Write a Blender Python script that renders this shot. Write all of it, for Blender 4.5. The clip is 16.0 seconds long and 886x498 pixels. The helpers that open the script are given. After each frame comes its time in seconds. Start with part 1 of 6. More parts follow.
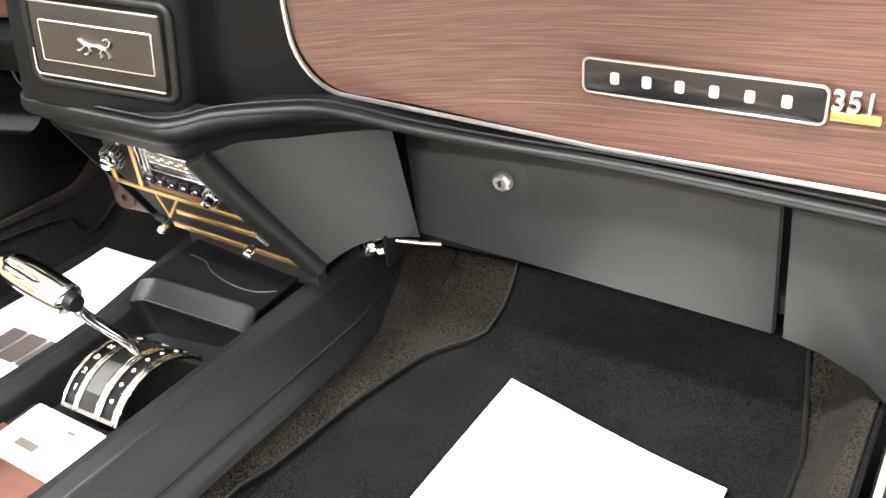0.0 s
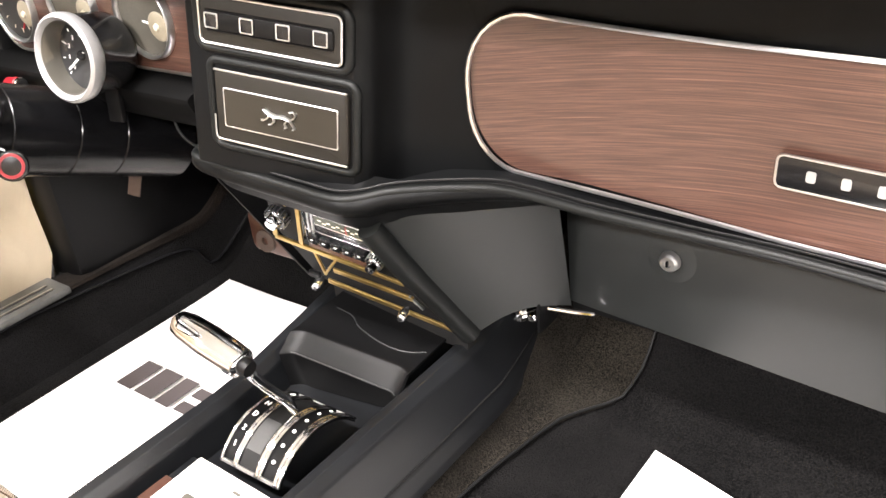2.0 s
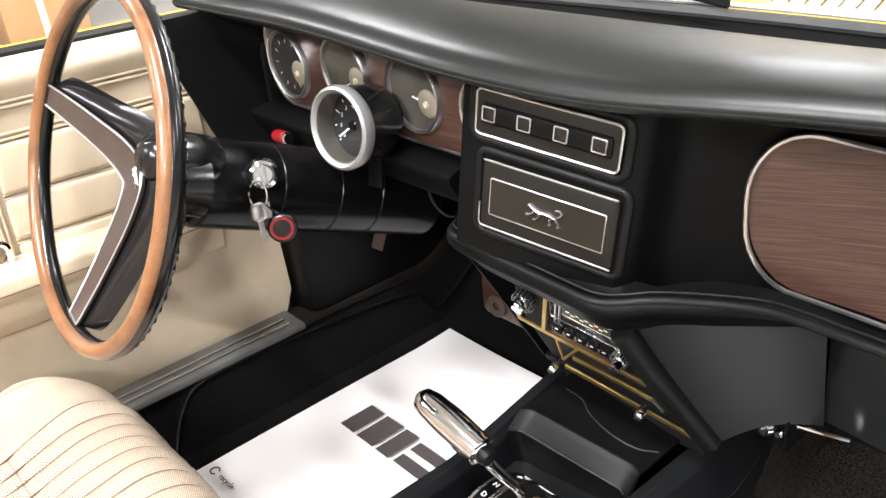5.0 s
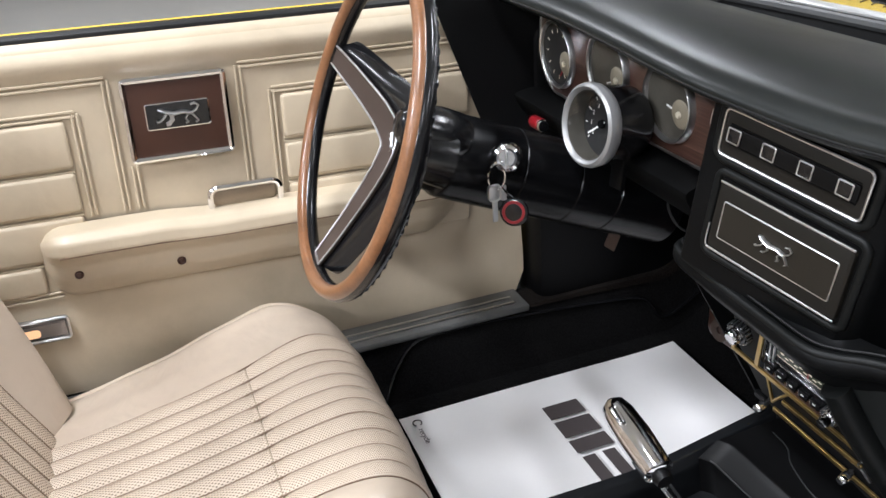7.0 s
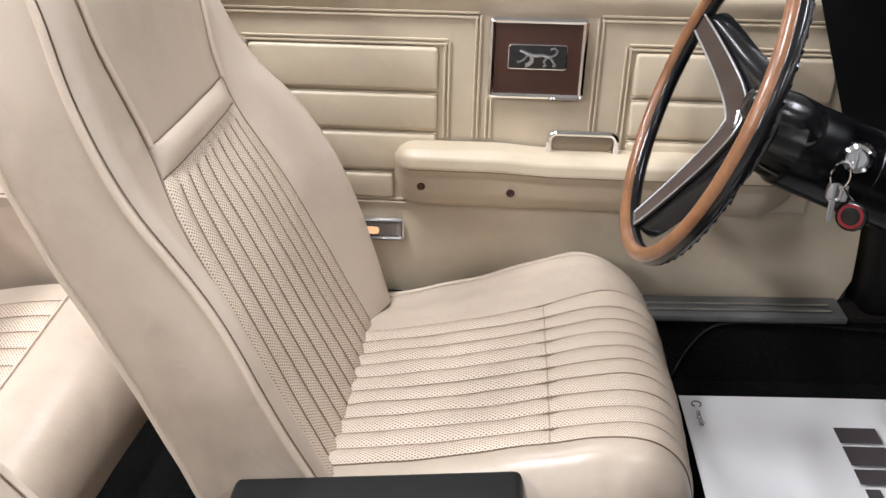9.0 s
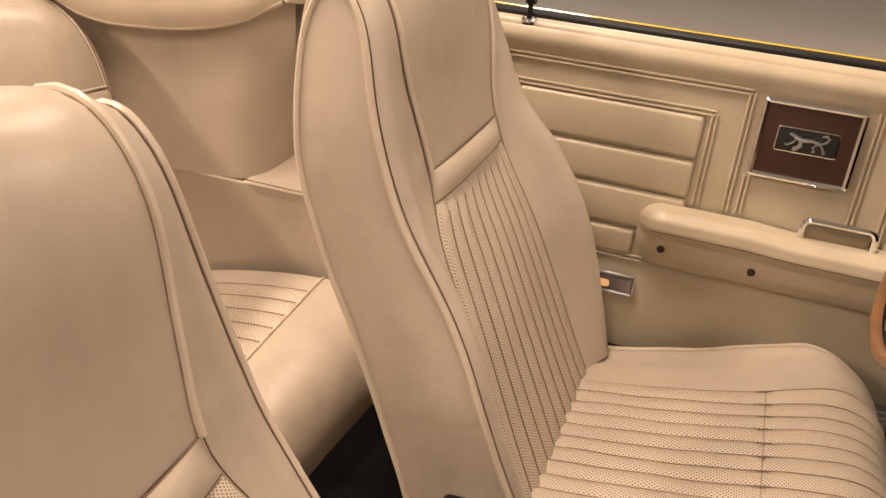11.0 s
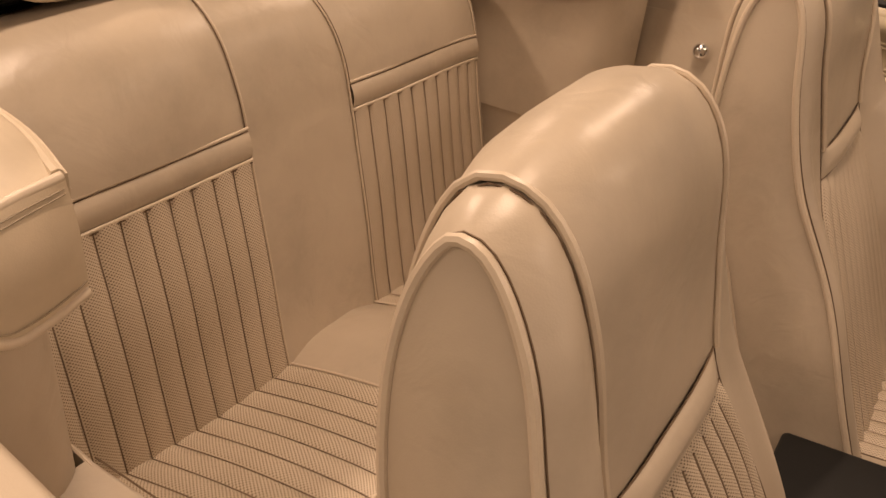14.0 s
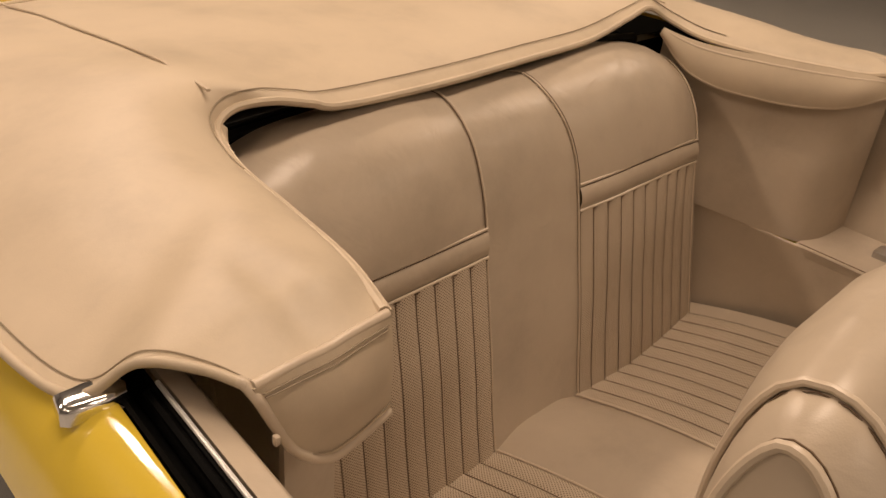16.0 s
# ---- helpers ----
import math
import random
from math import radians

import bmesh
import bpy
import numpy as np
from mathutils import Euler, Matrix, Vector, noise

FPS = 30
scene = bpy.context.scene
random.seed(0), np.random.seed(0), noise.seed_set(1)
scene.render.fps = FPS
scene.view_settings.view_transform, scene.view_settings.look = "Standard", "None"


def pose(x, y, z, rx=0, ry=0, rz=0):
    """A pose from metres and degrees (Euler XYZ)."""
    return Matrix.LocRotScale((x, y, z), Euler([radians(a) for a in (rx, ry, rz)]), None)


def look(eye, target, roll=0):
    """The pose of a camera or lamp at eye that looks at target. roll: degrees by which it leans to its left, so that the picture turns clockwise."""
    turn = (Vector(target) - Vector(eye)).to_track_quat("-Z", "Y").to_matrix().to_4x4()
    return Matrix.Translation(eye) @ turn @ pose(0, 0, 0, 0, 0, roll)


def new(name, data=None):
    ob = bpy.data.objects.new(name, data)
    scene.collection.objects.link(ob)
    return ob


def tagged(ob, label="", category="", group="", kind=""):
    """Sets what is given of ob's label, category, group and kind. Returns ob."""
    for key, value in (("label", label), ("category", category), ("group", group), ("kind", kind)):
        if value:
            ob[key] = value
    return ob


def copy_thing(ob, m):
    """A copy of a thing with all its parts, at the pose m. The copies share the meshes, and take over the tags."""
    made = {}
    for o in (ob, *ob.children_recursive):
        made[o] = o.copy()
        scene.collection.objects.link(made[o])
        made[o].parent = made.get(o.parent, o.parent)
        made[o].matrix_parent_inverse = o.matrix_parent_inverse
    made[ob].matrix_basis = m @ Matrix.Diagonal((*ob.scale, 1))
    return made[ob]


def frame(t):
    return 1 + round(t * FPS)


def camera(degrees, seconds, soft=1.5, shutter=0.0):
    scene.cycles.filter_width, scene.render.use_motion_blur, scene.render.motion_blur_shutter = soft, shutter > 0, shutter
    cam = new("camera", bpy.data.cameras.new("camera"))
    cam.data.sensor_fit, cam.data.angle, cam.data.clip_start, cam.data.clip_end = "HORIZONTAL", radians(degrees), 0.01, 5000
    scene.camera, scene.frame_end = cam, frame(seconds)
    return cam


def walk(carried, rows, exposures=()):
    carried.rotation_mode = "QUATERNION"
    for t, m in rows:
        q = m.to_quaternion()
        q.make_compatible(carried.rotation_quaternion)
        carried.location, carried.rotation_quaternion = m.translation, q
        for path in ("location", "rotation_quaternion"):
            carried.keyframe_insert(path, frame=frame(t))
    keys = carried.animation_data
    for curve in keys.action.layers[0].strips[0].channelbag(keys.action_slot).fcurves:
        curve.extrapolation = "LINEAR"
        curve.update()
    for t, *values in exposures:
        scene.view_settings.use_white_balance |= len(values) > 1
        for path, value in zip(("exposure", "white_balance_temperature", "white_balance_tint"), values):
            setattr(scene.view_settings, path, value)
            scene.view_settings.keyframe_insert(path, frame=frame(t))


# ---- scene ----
cam = camera(53.0, 16.0)
PATH = [
    (0, (0.785, -0.536, 1.008), (-0.257, 0.875, 0.049), -7.8),
    (0.5, (0.756, -0.549, 1.029), (-0.284, 0.863, 0.068), -7.4),
    (1, (0.731, -0.551, 1.053), (-0.348, 0.83, 0.089), -7.6),
    (1.5, (0.691, -0.566, 1.078), (-0.394, 0.809, 0.112), -7.0),
    (2, (0.669, -0.569, 1.095), (-0.461, 0.777, 0.14), -7.0),
    (2.5, (0.646, -0.573, 1.113), (-0.524, 0.742, 0.164), -7.0),
    (3, (0.627, -0.576, 1.13), (-0.591, 0.701, 0.188), -7.0),
    (3.5, (0.61, -0.582, 1.141), (-0.657, 0.659, 0.216), -7.0),
    (6, (0.585, -0.574, 1.197), (-0.978, 0.316, 0.323), -6.1),
    (6.5, (0.606, -0.566, 1.198), (-1.032, 0.185, 0.331), -5.0),
    (7, (0.624, -0.545, 1.197), (-1.082, 0.018, 0.319), -4.4),
    (7.5, (0.643, -0.526, 1.189), (-1.12, -0.168, 0.315), -3.9),
    (8, (0.648, -0.515, 1.185), (-1.138, -0.353, 0.3), -3.6),
    (8.5, (0.656, -0.525, 1.191), (-1.128, -0.525, 0.285), -2.7),
    (9, (0.665, -0.542, 1.207), (-1.101, -0.689, 0.28), -1.5),
    (9.5, (0.673, -0.573, 1.223), (-1.077, -0.831, 0.289), 0.0),
    (9.7, (0.683, -0.576, 1.225), (-1.064, -0.886, 0.302), 0.6),
    (12, (0.78, -0.636, 1.26), (-0.882, -1.335, 0.395), 4.2),
    (12.5, (0.846, -0.66, 1.275), (-0.779, -1.405, 0.378), 4.5),
    (13, (0.889, -0.699, 1.261), (-0.703, -1.488, 0.344), 4.5),
    (13.5, (0.941, -0.747, 1.271), (-0.608, -1.574, 0.315), 5.0),
    (14, (1.005, -0.813, 1.294), (-0.51, -1.667, 0.306), 5.9),
    (14.5, (1.052, -0.834, 1.318), (-0.403, -1.78, 0.324), 5.2),
    (15, (1.074, -0.871, 1.344), (-0.335, -1.895, 0.36), 5.6),
    (15.5, (1.081, -0.902, 1.369), (-0.288, -1.996, 0.405), 6.1),
    (16, (1.088, -0.917, 1.388), (-0.259, -2.059, 0.45), 6.6),
]
walk(cam, [(t, look(eye, target, roll)) for t, eye, target, roll in PATH], exposures=[(0,2.28,6150,10),(1.5,2.1,6300,13),(3.5,1.5,6300,15),(6,0.6,5700,10),(7,0.12,5600,11),(8,-0.18,5600,12),(8.6,-0.14,5650,12),(9.1,0.0,5680,12),(9.7,-0.05,5700,12),(11.8,-0.88,9650,30),(13,-1.18,9850,30),(14,-1.2,9900,30),(15,-1.4,9700,28),(16,-1.6,9150,25)])

# ---- world and light: a closed showroom with added, unseen ceiling lamps ----
world = bpy.data.worlds.new("showroom_air")
scene.world = world
world.use_nodes = True
world.node_tree.nodes["Background"].inputs[0].default_value = (1.0, 0.97, 0.93, 1)
world.node_tree.nodes["Background"].inputs[1].default_value = 0.014


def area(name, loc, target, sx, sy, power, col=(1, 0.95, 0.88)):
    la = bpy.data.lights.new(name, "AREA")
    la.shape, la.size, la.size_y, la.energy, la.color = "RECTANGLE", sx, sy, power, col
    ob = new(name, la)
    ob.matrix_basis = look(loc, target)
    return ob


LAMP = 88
# Unseen lamps, weighted freely; the row at y 6.9 brightens the north wall.
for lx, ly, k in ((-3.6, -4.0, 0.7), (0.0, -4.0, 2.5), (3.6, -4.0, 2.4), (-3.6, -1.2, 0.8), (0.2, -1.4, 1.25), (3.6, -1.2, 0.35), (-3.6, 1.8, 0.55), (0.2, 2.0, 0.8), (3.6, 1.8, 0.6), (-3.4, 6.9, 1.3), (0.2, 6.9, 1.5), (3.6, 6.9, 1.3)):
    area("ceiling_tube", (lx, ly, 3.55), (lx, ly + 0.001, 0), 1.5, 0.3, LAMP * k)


# ---- materials ----
def nodes_of(name):
    m = bpy.data.materials.new(name)
    m.use_nodes = True
    nt = m.node_tree
    return m, nt, nt.nodes["Principled BSDF"]


def node(nt, kind, **kw):
    n = nt.nodes.new(kind)
    for k, v in kw.items():
        n.inputs[k].default_value = v
    return n


def ramp(nt, src, stops):
    r = nt.nodes.new("ShaderNodeValToRGB")
    el = r.color_ramp.elements
    el[0].position, el[0].color = stops[0][0], (*stops[0][1], 1)
    el[1].position, el[1].color = stops[-1][0], (*stops[-1][1], 1)
    for p, c in stops[1:-1]:
        e = el.new(p)
        e.color = (*c, 1)
    nt.links.new(src, r.inputs[0])
    return r


def shade(c, k):
    return tuple(max(0, min(1, a * k)) for a in c)


def surface(name, col, rough=0.5, metal=0.0, var=0.12, scale=9.0, fine=500.0, bump=0.15, dist=0.0006, coat=0.0, spec=0.5, sheen=0.0):
    """A painted, moulded or leathery surface: broad colour drift, fine grain in relief, uneven gloss."""
    m, nt, p = nodes_of(name)
    tc = nt.nodes.new("ShaderNodeTexCoord")
    big = node(nt, "ShaderNodeTexNoise", Scale=scale, Detail=5.0, Roughness=0.6)
    small = node(nt, "ShaderNodeTexNoise", Scale=fine, Detail=3.0)
    nt.links.new(tc.outputs["Object"], big.inputs["Vector"])
    nt.links.new(tc.outputs["Object"], small.inputs["Vector"])
    r = ramp(nt, big.outputs["Fac"], [(0.3, shade(col, 1 - var)), (0.5, col), (0.72, shade(col, 1 + var))])
    mix = nt.nodes.new("ShaderNodeMix")
    mix.data_type, mix.blend_type = "RGBA", "MULTIPLY"
    mix.inputs[0].default_value = min(1, var * 2)
    nt.links.new(r.outputs[0], mix.inputs[6])
    r2 = ramp(nt, small.outputs["Fac"], [(0.35, (0.75, 0.75, 0.75)), (0.65, (1, 1, 1))])
    nt.links.new(r2.outputs[0], mix.inputs[7])
    nt.links.new(mix.outputs[2], p.inputs["Base Color"])
    rr_ = node(nt, "ShaderNodeMapRange", **{"To Min": max(0.02, rough * 0.8), "To Max": min(1, rough * 1.25)})
    nt.links.new(big.outputs["Fac"], rr_.inputs["Value"])
    nt.links.new(rr_.outputs[0], p.inputs["Roughness"])
    if bump:
        b = node(nt, "ShaderNodeBump", Strength=bump, Distance=dist)
        nt.links.new(small.outputs["Fac"], b.inputs["Height"])
        nt.links.new(b.outputs[0], p.inputs["Normal"])
    p.inputs["Metallic"].default_value = metal
    p.inputs["Coat Weight"].default_value = coat
    p.inputs["Specular IOR Level"].default_value = spec
    p.inputs["Sheen Weight"].default_value = sheen
    return m


def leather(name, col, rough=0.42, crease=0.35, dents=0.3):
    """Vinyl upholstery: pebbled grain, soft creases, slight soiling and mottled shading put into the colour."""
    m, nt, p = nodes_of(name)
    tc = nt.nodes.new("ShaderNodeTexCoord")
    vor = node(nt, "ShaderNodeTexVoronoi", Scale=650.0)
    wr = node(nt, "ShaderNodeTexNoise", Scale=14.0, Detail=3.0, Distortion=1.2)
    mottle = node(nt, "ShaderNodeTexNoise", Scale=5.0, Detail=6.0, Roughness=0.65)
    for n in (vor, wr, mottle):
        nt.links.new(tc.outputs["Object"], n.inputs["Vector"])
    dent = node(nt, "ShaderNodeTexNoise", Scale=7.0, Detail=2.0, Distortion=0.6)
    nt.links.new(tc.outputs["Object"], dent.inputs["Vector"])
    # The wide tone range paints in mottled shading and uneven sheen.
    r = ramp(nt, mottle.outputs["Fac"], [(0.25, shade(col, 0.80)), (0.5, col), (0.78, shade(col, 1.10))])
    nt.links.new(r.outputs[0], p.inputs["Base Color"])
    rg = node(nt, "ShaderNodeMapRange", **{"To Min": rough - 0.07, "To Max": rough + 0.12})
    nt.links.new(mottle.outputs["Fac"], rg.inputs["Value"])
    nt.links.new(rg.outputs[0], p.inputs["Roughness"])
    b1 = node(nt, "ShaderNodeBump", Strength=0.12, Distance=0.0005)
    b2 = node(nt, "ShaderNodeBump", Strength=crease, Distance=0.005)
    nt.links.new(vor.outputs["Distance"], b1.inputs["Height"])
    nt.links.new(wr.outputs["Fac"], b2.inputs["Height"])
    b3 = node(nt, "ShaderNodeBump", Strength=dents, Distance=0.014)
    nt.links.new(dent.outputs["Fac"], b3.inputs["Height"])
    nt.links.new(b3.outputs[0], b2.inputs["Normal"])
    nt.links.new(b2.outputs[0], b1.inputs["Normal"])
    nt.links.new(b1.outputs[0], p.inputs["Normal"])
    return m


def weave(name, light, dark, px=0.0066, py=0.0056):
    """Basket-weave vinyl laid out in metres by the mesh's own map."""
    m, nt, p = nodes_of(name)
    uv = nt.nodes.new("ShaderNodeUVMap")
    uv.uv_map = "UVMap"
    sep = nt.nodes.new("ShaderNodeSeparateXYZ")
    nt.links.new(uv.outputs[0], sep.inputs[0])
    waves = []
    for axis, pitch in ((0, px), (1, py)):
        k = nt.nodes.new("ShaderNodeMath")
        k.operation = "MULTIPLY"
        k.inputs[1].default_value = 2 * math.pi / pitch
        nt.links.new(sep.outputs[axis], k.inputs[0])
        w = nt.nodes.new("ShaderNodeMath")
        w.operation = "SINE"
        nt.links.new(k.outputs[0], w.inputs[0])
        waves.append(w)
    dots = nt.nodes.new("ShaderNodeMath")
    dots.operation = "MULTIPLY"
    nt.links.new(waves[0].outputs[0], dots.inputs[0])
    nt.links.new(waves[1].outputs[0], dots.inputs[1])
    half = nt.nodes.new("ShaderNodeMath")
    half.operation = "MULTIPLY_ADD"
    half.inputs[1].default_value, half.inputs[2].default_value = 0.5, 0.5
    nt.links.new(dots.outputs[0], half.inputs[0])
    tone = ramp(nt, half.outputs[0], [(0.10, dark), (0.42, light), (0.9, shade(light, 1.05))])
    mottle = node(nt, "ShaderNodeTexNoise", Scale=7.0, Detail=5.0)
    tc = nt.nodes.new("ShaderNodeTexCoord")
    nt.links.new(tc.outputs["Object"], mottle.inputs["Vector"])
    r = ramp(nt, mottle.outputs["Fac"], [(0.3, (0.88, 0.87, 0.85)), (0.7, (1, 1, 1))])
    mix = nt.nodes.new("ShaderNodeMix")
    mix.data_type, mix.blend_type = "RGBA", "MULTIPLY"
    mix.inputs[0].default_value = 1.0
    nt.links.new(tone.outputs[0], mix.inputs[6])
    nt.links.new(r.outputs[0], mix.inputs[7])
    nt.links.new(mix.outputs[2], p.inputs["Base Color"])
    b = node(nt, "ShaderNodeBump", Strength=0.35, Distance=0.001)
    nt.links.new(half.outputs[0], b.inputs["Height"])
    nt.links.new(b.outputs[0], p.inputs["Normal"])
    p.inputs["Roughness"].default_value = 0.55
    return m


def wood(name, dark, mid, light, rough=0.32):
    """Wood-grain laminate with streaks along x."""
    m, nt, p = nodes_of(name)
    tc = nt.nodes.new("ShaderNodeTexCoord")
    mp = nt.nodes.new("ShaderNodeMapping")
    mp.inputs["Scale"].default_value = (2.4, 10.0, 190.0)
    nt.links.new(tc.outputs["Object"], mp.inputs["Vector"])
    n1 = node(nt, "ShaderNodeTexNoise", Scale=1.0, Detail=6.0, Roughness=0.62, Distortion=0.2)
    nt.links.new(mp.outputs[0], n1.inputs["Vector"])
    mp2 = nt.nodes.new("ShaderNodeMapping")
    mp2.inputs["Scale"].default_value = (14.0, 30.0, 900.0)
    nt.links.new(tc.outputs["Object"], mp2.inputs["Vector"])
    n2 = node(nt, "ShaderNodeTexNoise", Scale=1.0, Detail=3.0)
    nt.links.new(mp2.outputs[0], n2.inputs["Vector"])
    r = ramp(nt, n1.outputs["Fac"], [(0.25, dark), (0.42, mid), (0.55, shade(mid, 0.75)), (0.72, light)])
    mix = nt.nodes.new("ShaderNodeMix")
    mix.data_type, mix.blend_type = "RGBA", "MULTIPLY"
    mix.inputs[0].default_value = 0.75
    r2 = ramp(nt, n2.outputs["Fac"], [(0.4, (0.45, 0.4, 0.38)), (0.6, (1, 1, 1))])
    nt.links.new(r.outputs[0], mix.inputs[6])
    nt.links.new(r2.outputs[0], mix.inputs[7])
    nt.links.new(mix.outputs[2], p.inputs["Base Color"])
    p.inputs["Roughness"].default_value = rough
    p.inputs["Coat Weight"].default_value = 0.25
    p.inputs["Coat Roughness"].default_value = 0.25
    return m


def carpet(name, dark, light, scale=900.0):
    m, nt, p = nodes_of(name)
    tc = nt.nodes.new("ShaderNodeTexCoord")
    n1 = node(nt, "ShaderNodeTexNoise", Scale=scale, Detail=2.0)
    n2 = node(nt, "ShaderNodeTexNoise", Scale=11.0, Detail=5.0)
    for n in (n1, n2):
        nt.links.new(tc.outputs["Object"], n.inputs["Vector"])
    add = nt.nodes.new("ShaderNodeMath")
    add.operation = "MULTIPLY_ADD"
    add.inputs[1].default_value, add.inputs[2].default_value = 0.35, 0.0
    nt.links.new(n2.outputs["Fac"], add.inputs[0])
    add2 = nt.nodes.new("ShaderNodeMath")
    nt.links.new(n1.outputs["Fac"], add2.inputs[0])
    nt.links.new(add.outputs[0], add2.inputs[1])
    r = ramp(nt, add2.outputs[0], [(0.5, dark), (0.85, light)])
    nt.links.new(r.outputs[0], p.inputs["Base Color"])
    b = node(nt, "ShaderNodeBump", Strength=0.9, Distance=0.003)
    nt.links.new(n1.outputs["Fac"], b.inputs["Height"])
    nt.links.new(b.outputs[0], p.inputs["Normal"])
    p.inputs["Roughness"].default_value = 0.95
    p.inputs["Specular IOR Level"].default_value = 0.05
    p.inputs["Sheen Weight"].default_value = 0.01
    return m


def clear(name, tint=(1, 1, 1), gloss=0.08):
    """Thin clear glass: mostly see-through, a little mirror."""
    m, nt, p = nodes_of(name)
    nt.nodes.remove(p)
    tr = nt.nodes.new("ShaderNodeBsdfTransparent")
    tr.inputs[0].default_value = (*tint, 1)
    gl = nt.nodes.new("ShaderNodeBsdfGlossy")
    gl.inputs["Roughness"].default_value = 0.03
    mx = nt.nodes.new("ShaderNodeMixShader")
    mx.inputs[0].default_value = gloss
    nt.links.new(tr.outputs[0], mx.inputs[1])
    nt.links.new(gl.outputs[0], mx.inputs[2])
    nt.links.new(mx.outputs[0], nt.nodes["Material Output"].inputs[0])
    return m


CREAM = (0.50, 0.415, 0.325)
M_VINYL = leather("cream_vinyl", CREAM, 0.30)
# Base lifted over the vinyl to carry the highlight along the piping.
M_PIPE = surface("cream_piping", shade(CREAM, 1.2), 0.32, var=0.05, bump=0.05)
M_WEAVE = weave("cream_weave", shade(CREAM, 1.2), (0.145, 0.10, 0.066), 0.0056, 0.0046)
M_WEAVEF = weave("fine_cream_weave", shade(CREAM, 1.25), (0.115, 0.08, 0.053), 0.0045, 0.0039)
M_STITCH = surface("boot_thread", (0.36, 0.29, 0.21), 0.7, var=0.1)
# Thread colour also carries the shade lying in the pleat grooves.
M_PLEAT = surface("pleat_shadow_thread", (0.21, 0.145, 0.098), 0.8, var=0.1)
M_SEAM = surface("seam_thread", (0.17, 0.11, 0.07), 0.8, var=0.1)
M_BOOT = leather("boot_vinyl", (0.56, 0.46, 0.345), 0.47, 0.10, 0.14)
M_DOORV = leather("door_vinyl", (0.535, 0.45, 0.325), 0.33, 0.2)
M_DASH = surface("black_pad", (0.0062, 0.0076, 0.0070), 0.30, var=0.15, fine=900, bump=0.2, dist=0.0005, spec=0.36)
M_LIP = surface("black_lip", (0.0045, 0.005, 0.0048), 0.45, var=0.15, fine=900, bump=0.2, dist=0.0005, spec=0.18)
M_PADF = surface("black_pad_face", (0.003, 0.0032, 0.0034), 0.42, var=0.15, fine=900, bump=0.2, dist=0.0005, spec=0.1)
M_PLAST = surface("black_plastic", (0.003, 0.003, 0.0032), 0.42, var=0.15, fine=700, bump=0.12, spec=0.16)
M_CONS = surface("console_black", (0.0052, 0.0058, 0.0068), 0.36, var=0.2, fine=700, bump=0.12, spec=0.55)
M_KICK = surface("grey_black_board", (0.0115, 0.0126, 0.0125), 0.40, var=0.12, fine=900, bump=0.15, spec=0.3)
M_GLOSSB = surface("gloss_black", (0.006, 0.006, 0.0066), 0.18, var=0.1, bump=0.0)
M_COL = surface("column_black", (0.004, 0.004, 0.0045), 0.24, var=0.12, scale=30, bump=0.04, spec=0.2)
M_UNDER = surface("dull_black", (0.003, 0.003, 0.003), 0.6, var=0.15, bump=0.1, spec=0.05)
M_RUBBER = surface("rubber", (0.006, 0.006, 0.006), 0.55, var=0.2, spec=0.25)
M_CHROME = surface("chrome", (0.82, 0.82, 0.84), 0.09, 1.0, var=0.04, scale=40, bump=0.0)
M_SATIN = surface("satin_metal", (0.62, 0.62, 0.62), 0.32, 1.0, var=0.08, scale=30, bump=0.05)
M_BRASS = surface("brass_trim", (0.60, 0.42, 0.16), 0.33, 1.0, var=0.12, scale=40, bump=0.05)
M_WOODP = wood("dash_wood", (0.014, 0.0065, 0.005), (0.086, 0.042, 0.031), (0.150, 0.079, 0.060))
M_WOODR = surface("rim_wood", (0.21, 0.095, 0.04), 0.3, var=0.25, scale=30, fine=300, bump=0.05, coat=0.3)
M_BROWN = surface("brown_plate", (0.055, 0.022, 0.013), 0.35, var=0.12)
M_OLIVE = surface("olive_black", (0.010, 0.0088, 0.0068), 0.5, var=0.1, spec=0.2)
M_DIALR = surface("radio_dial", (0.05, 0.055, 0.04), 0.25, var=0.1)
M_SPOKE = surface("brushed_brown", (0.09, 0.066, 0.055), 0.4, 0.5, var=0.1, scale=60)
M_CARPET = carpet("black_carpet", (0.0008, 0.0008, 0.0009), (0.0085, 0.008, 0.008), 420)
M_CARPETB = carpet("brown_grey_carpet", (0.0015, 0.0013, 0.001), (0.025, 0.0215, 0.0175), 420)
M_CARPETD = carpet("dark_brown_carpet", (0.002, 0.0016, 0.0013), (0.014, 0.0105, 0.0085), 500)
M_CARTON = surface("cardboard", (0.5, 0.30, 0.14), 0.75, var=0.1, scale=4)
M_PAPER = surface("paper", (0.82, 0.80, 0.79), 0.6, var=0.02, bump=0.03)
M_INK = surface("ink", (0.06, 0.05, 0.05), 0.6, var=0.05)
M_YELLOW = surface("yellow_paint", (0.70, 0.50, 0.07), 0.16, 0.0, var=0.03, bump=0.0, coat=1.0)
M_SLIT = surface("slit_shadowed_paint", (0.10, 0.07, 0.015), 0.6, var=0.1)
# Grey lifted to carry the glass reflection on the windscreen seal.
M_GREYD = surface("grey_rubber", (0.045, 0.045, 0.045), 0.4, var=0.2)
# Pale base carries the white glare on the moulding and window strip.
M_MOULD = surface("glare_pale_metal", (0.86, 0.86, 0.85), 0.38, 0.6, var=0.06, scale=30, bump=0.03)
M_GREYM = surface("scuff_plate_grey", (0.16, 0.16, 0.155), 0.45, 0.6, var=0.25, scale=14)
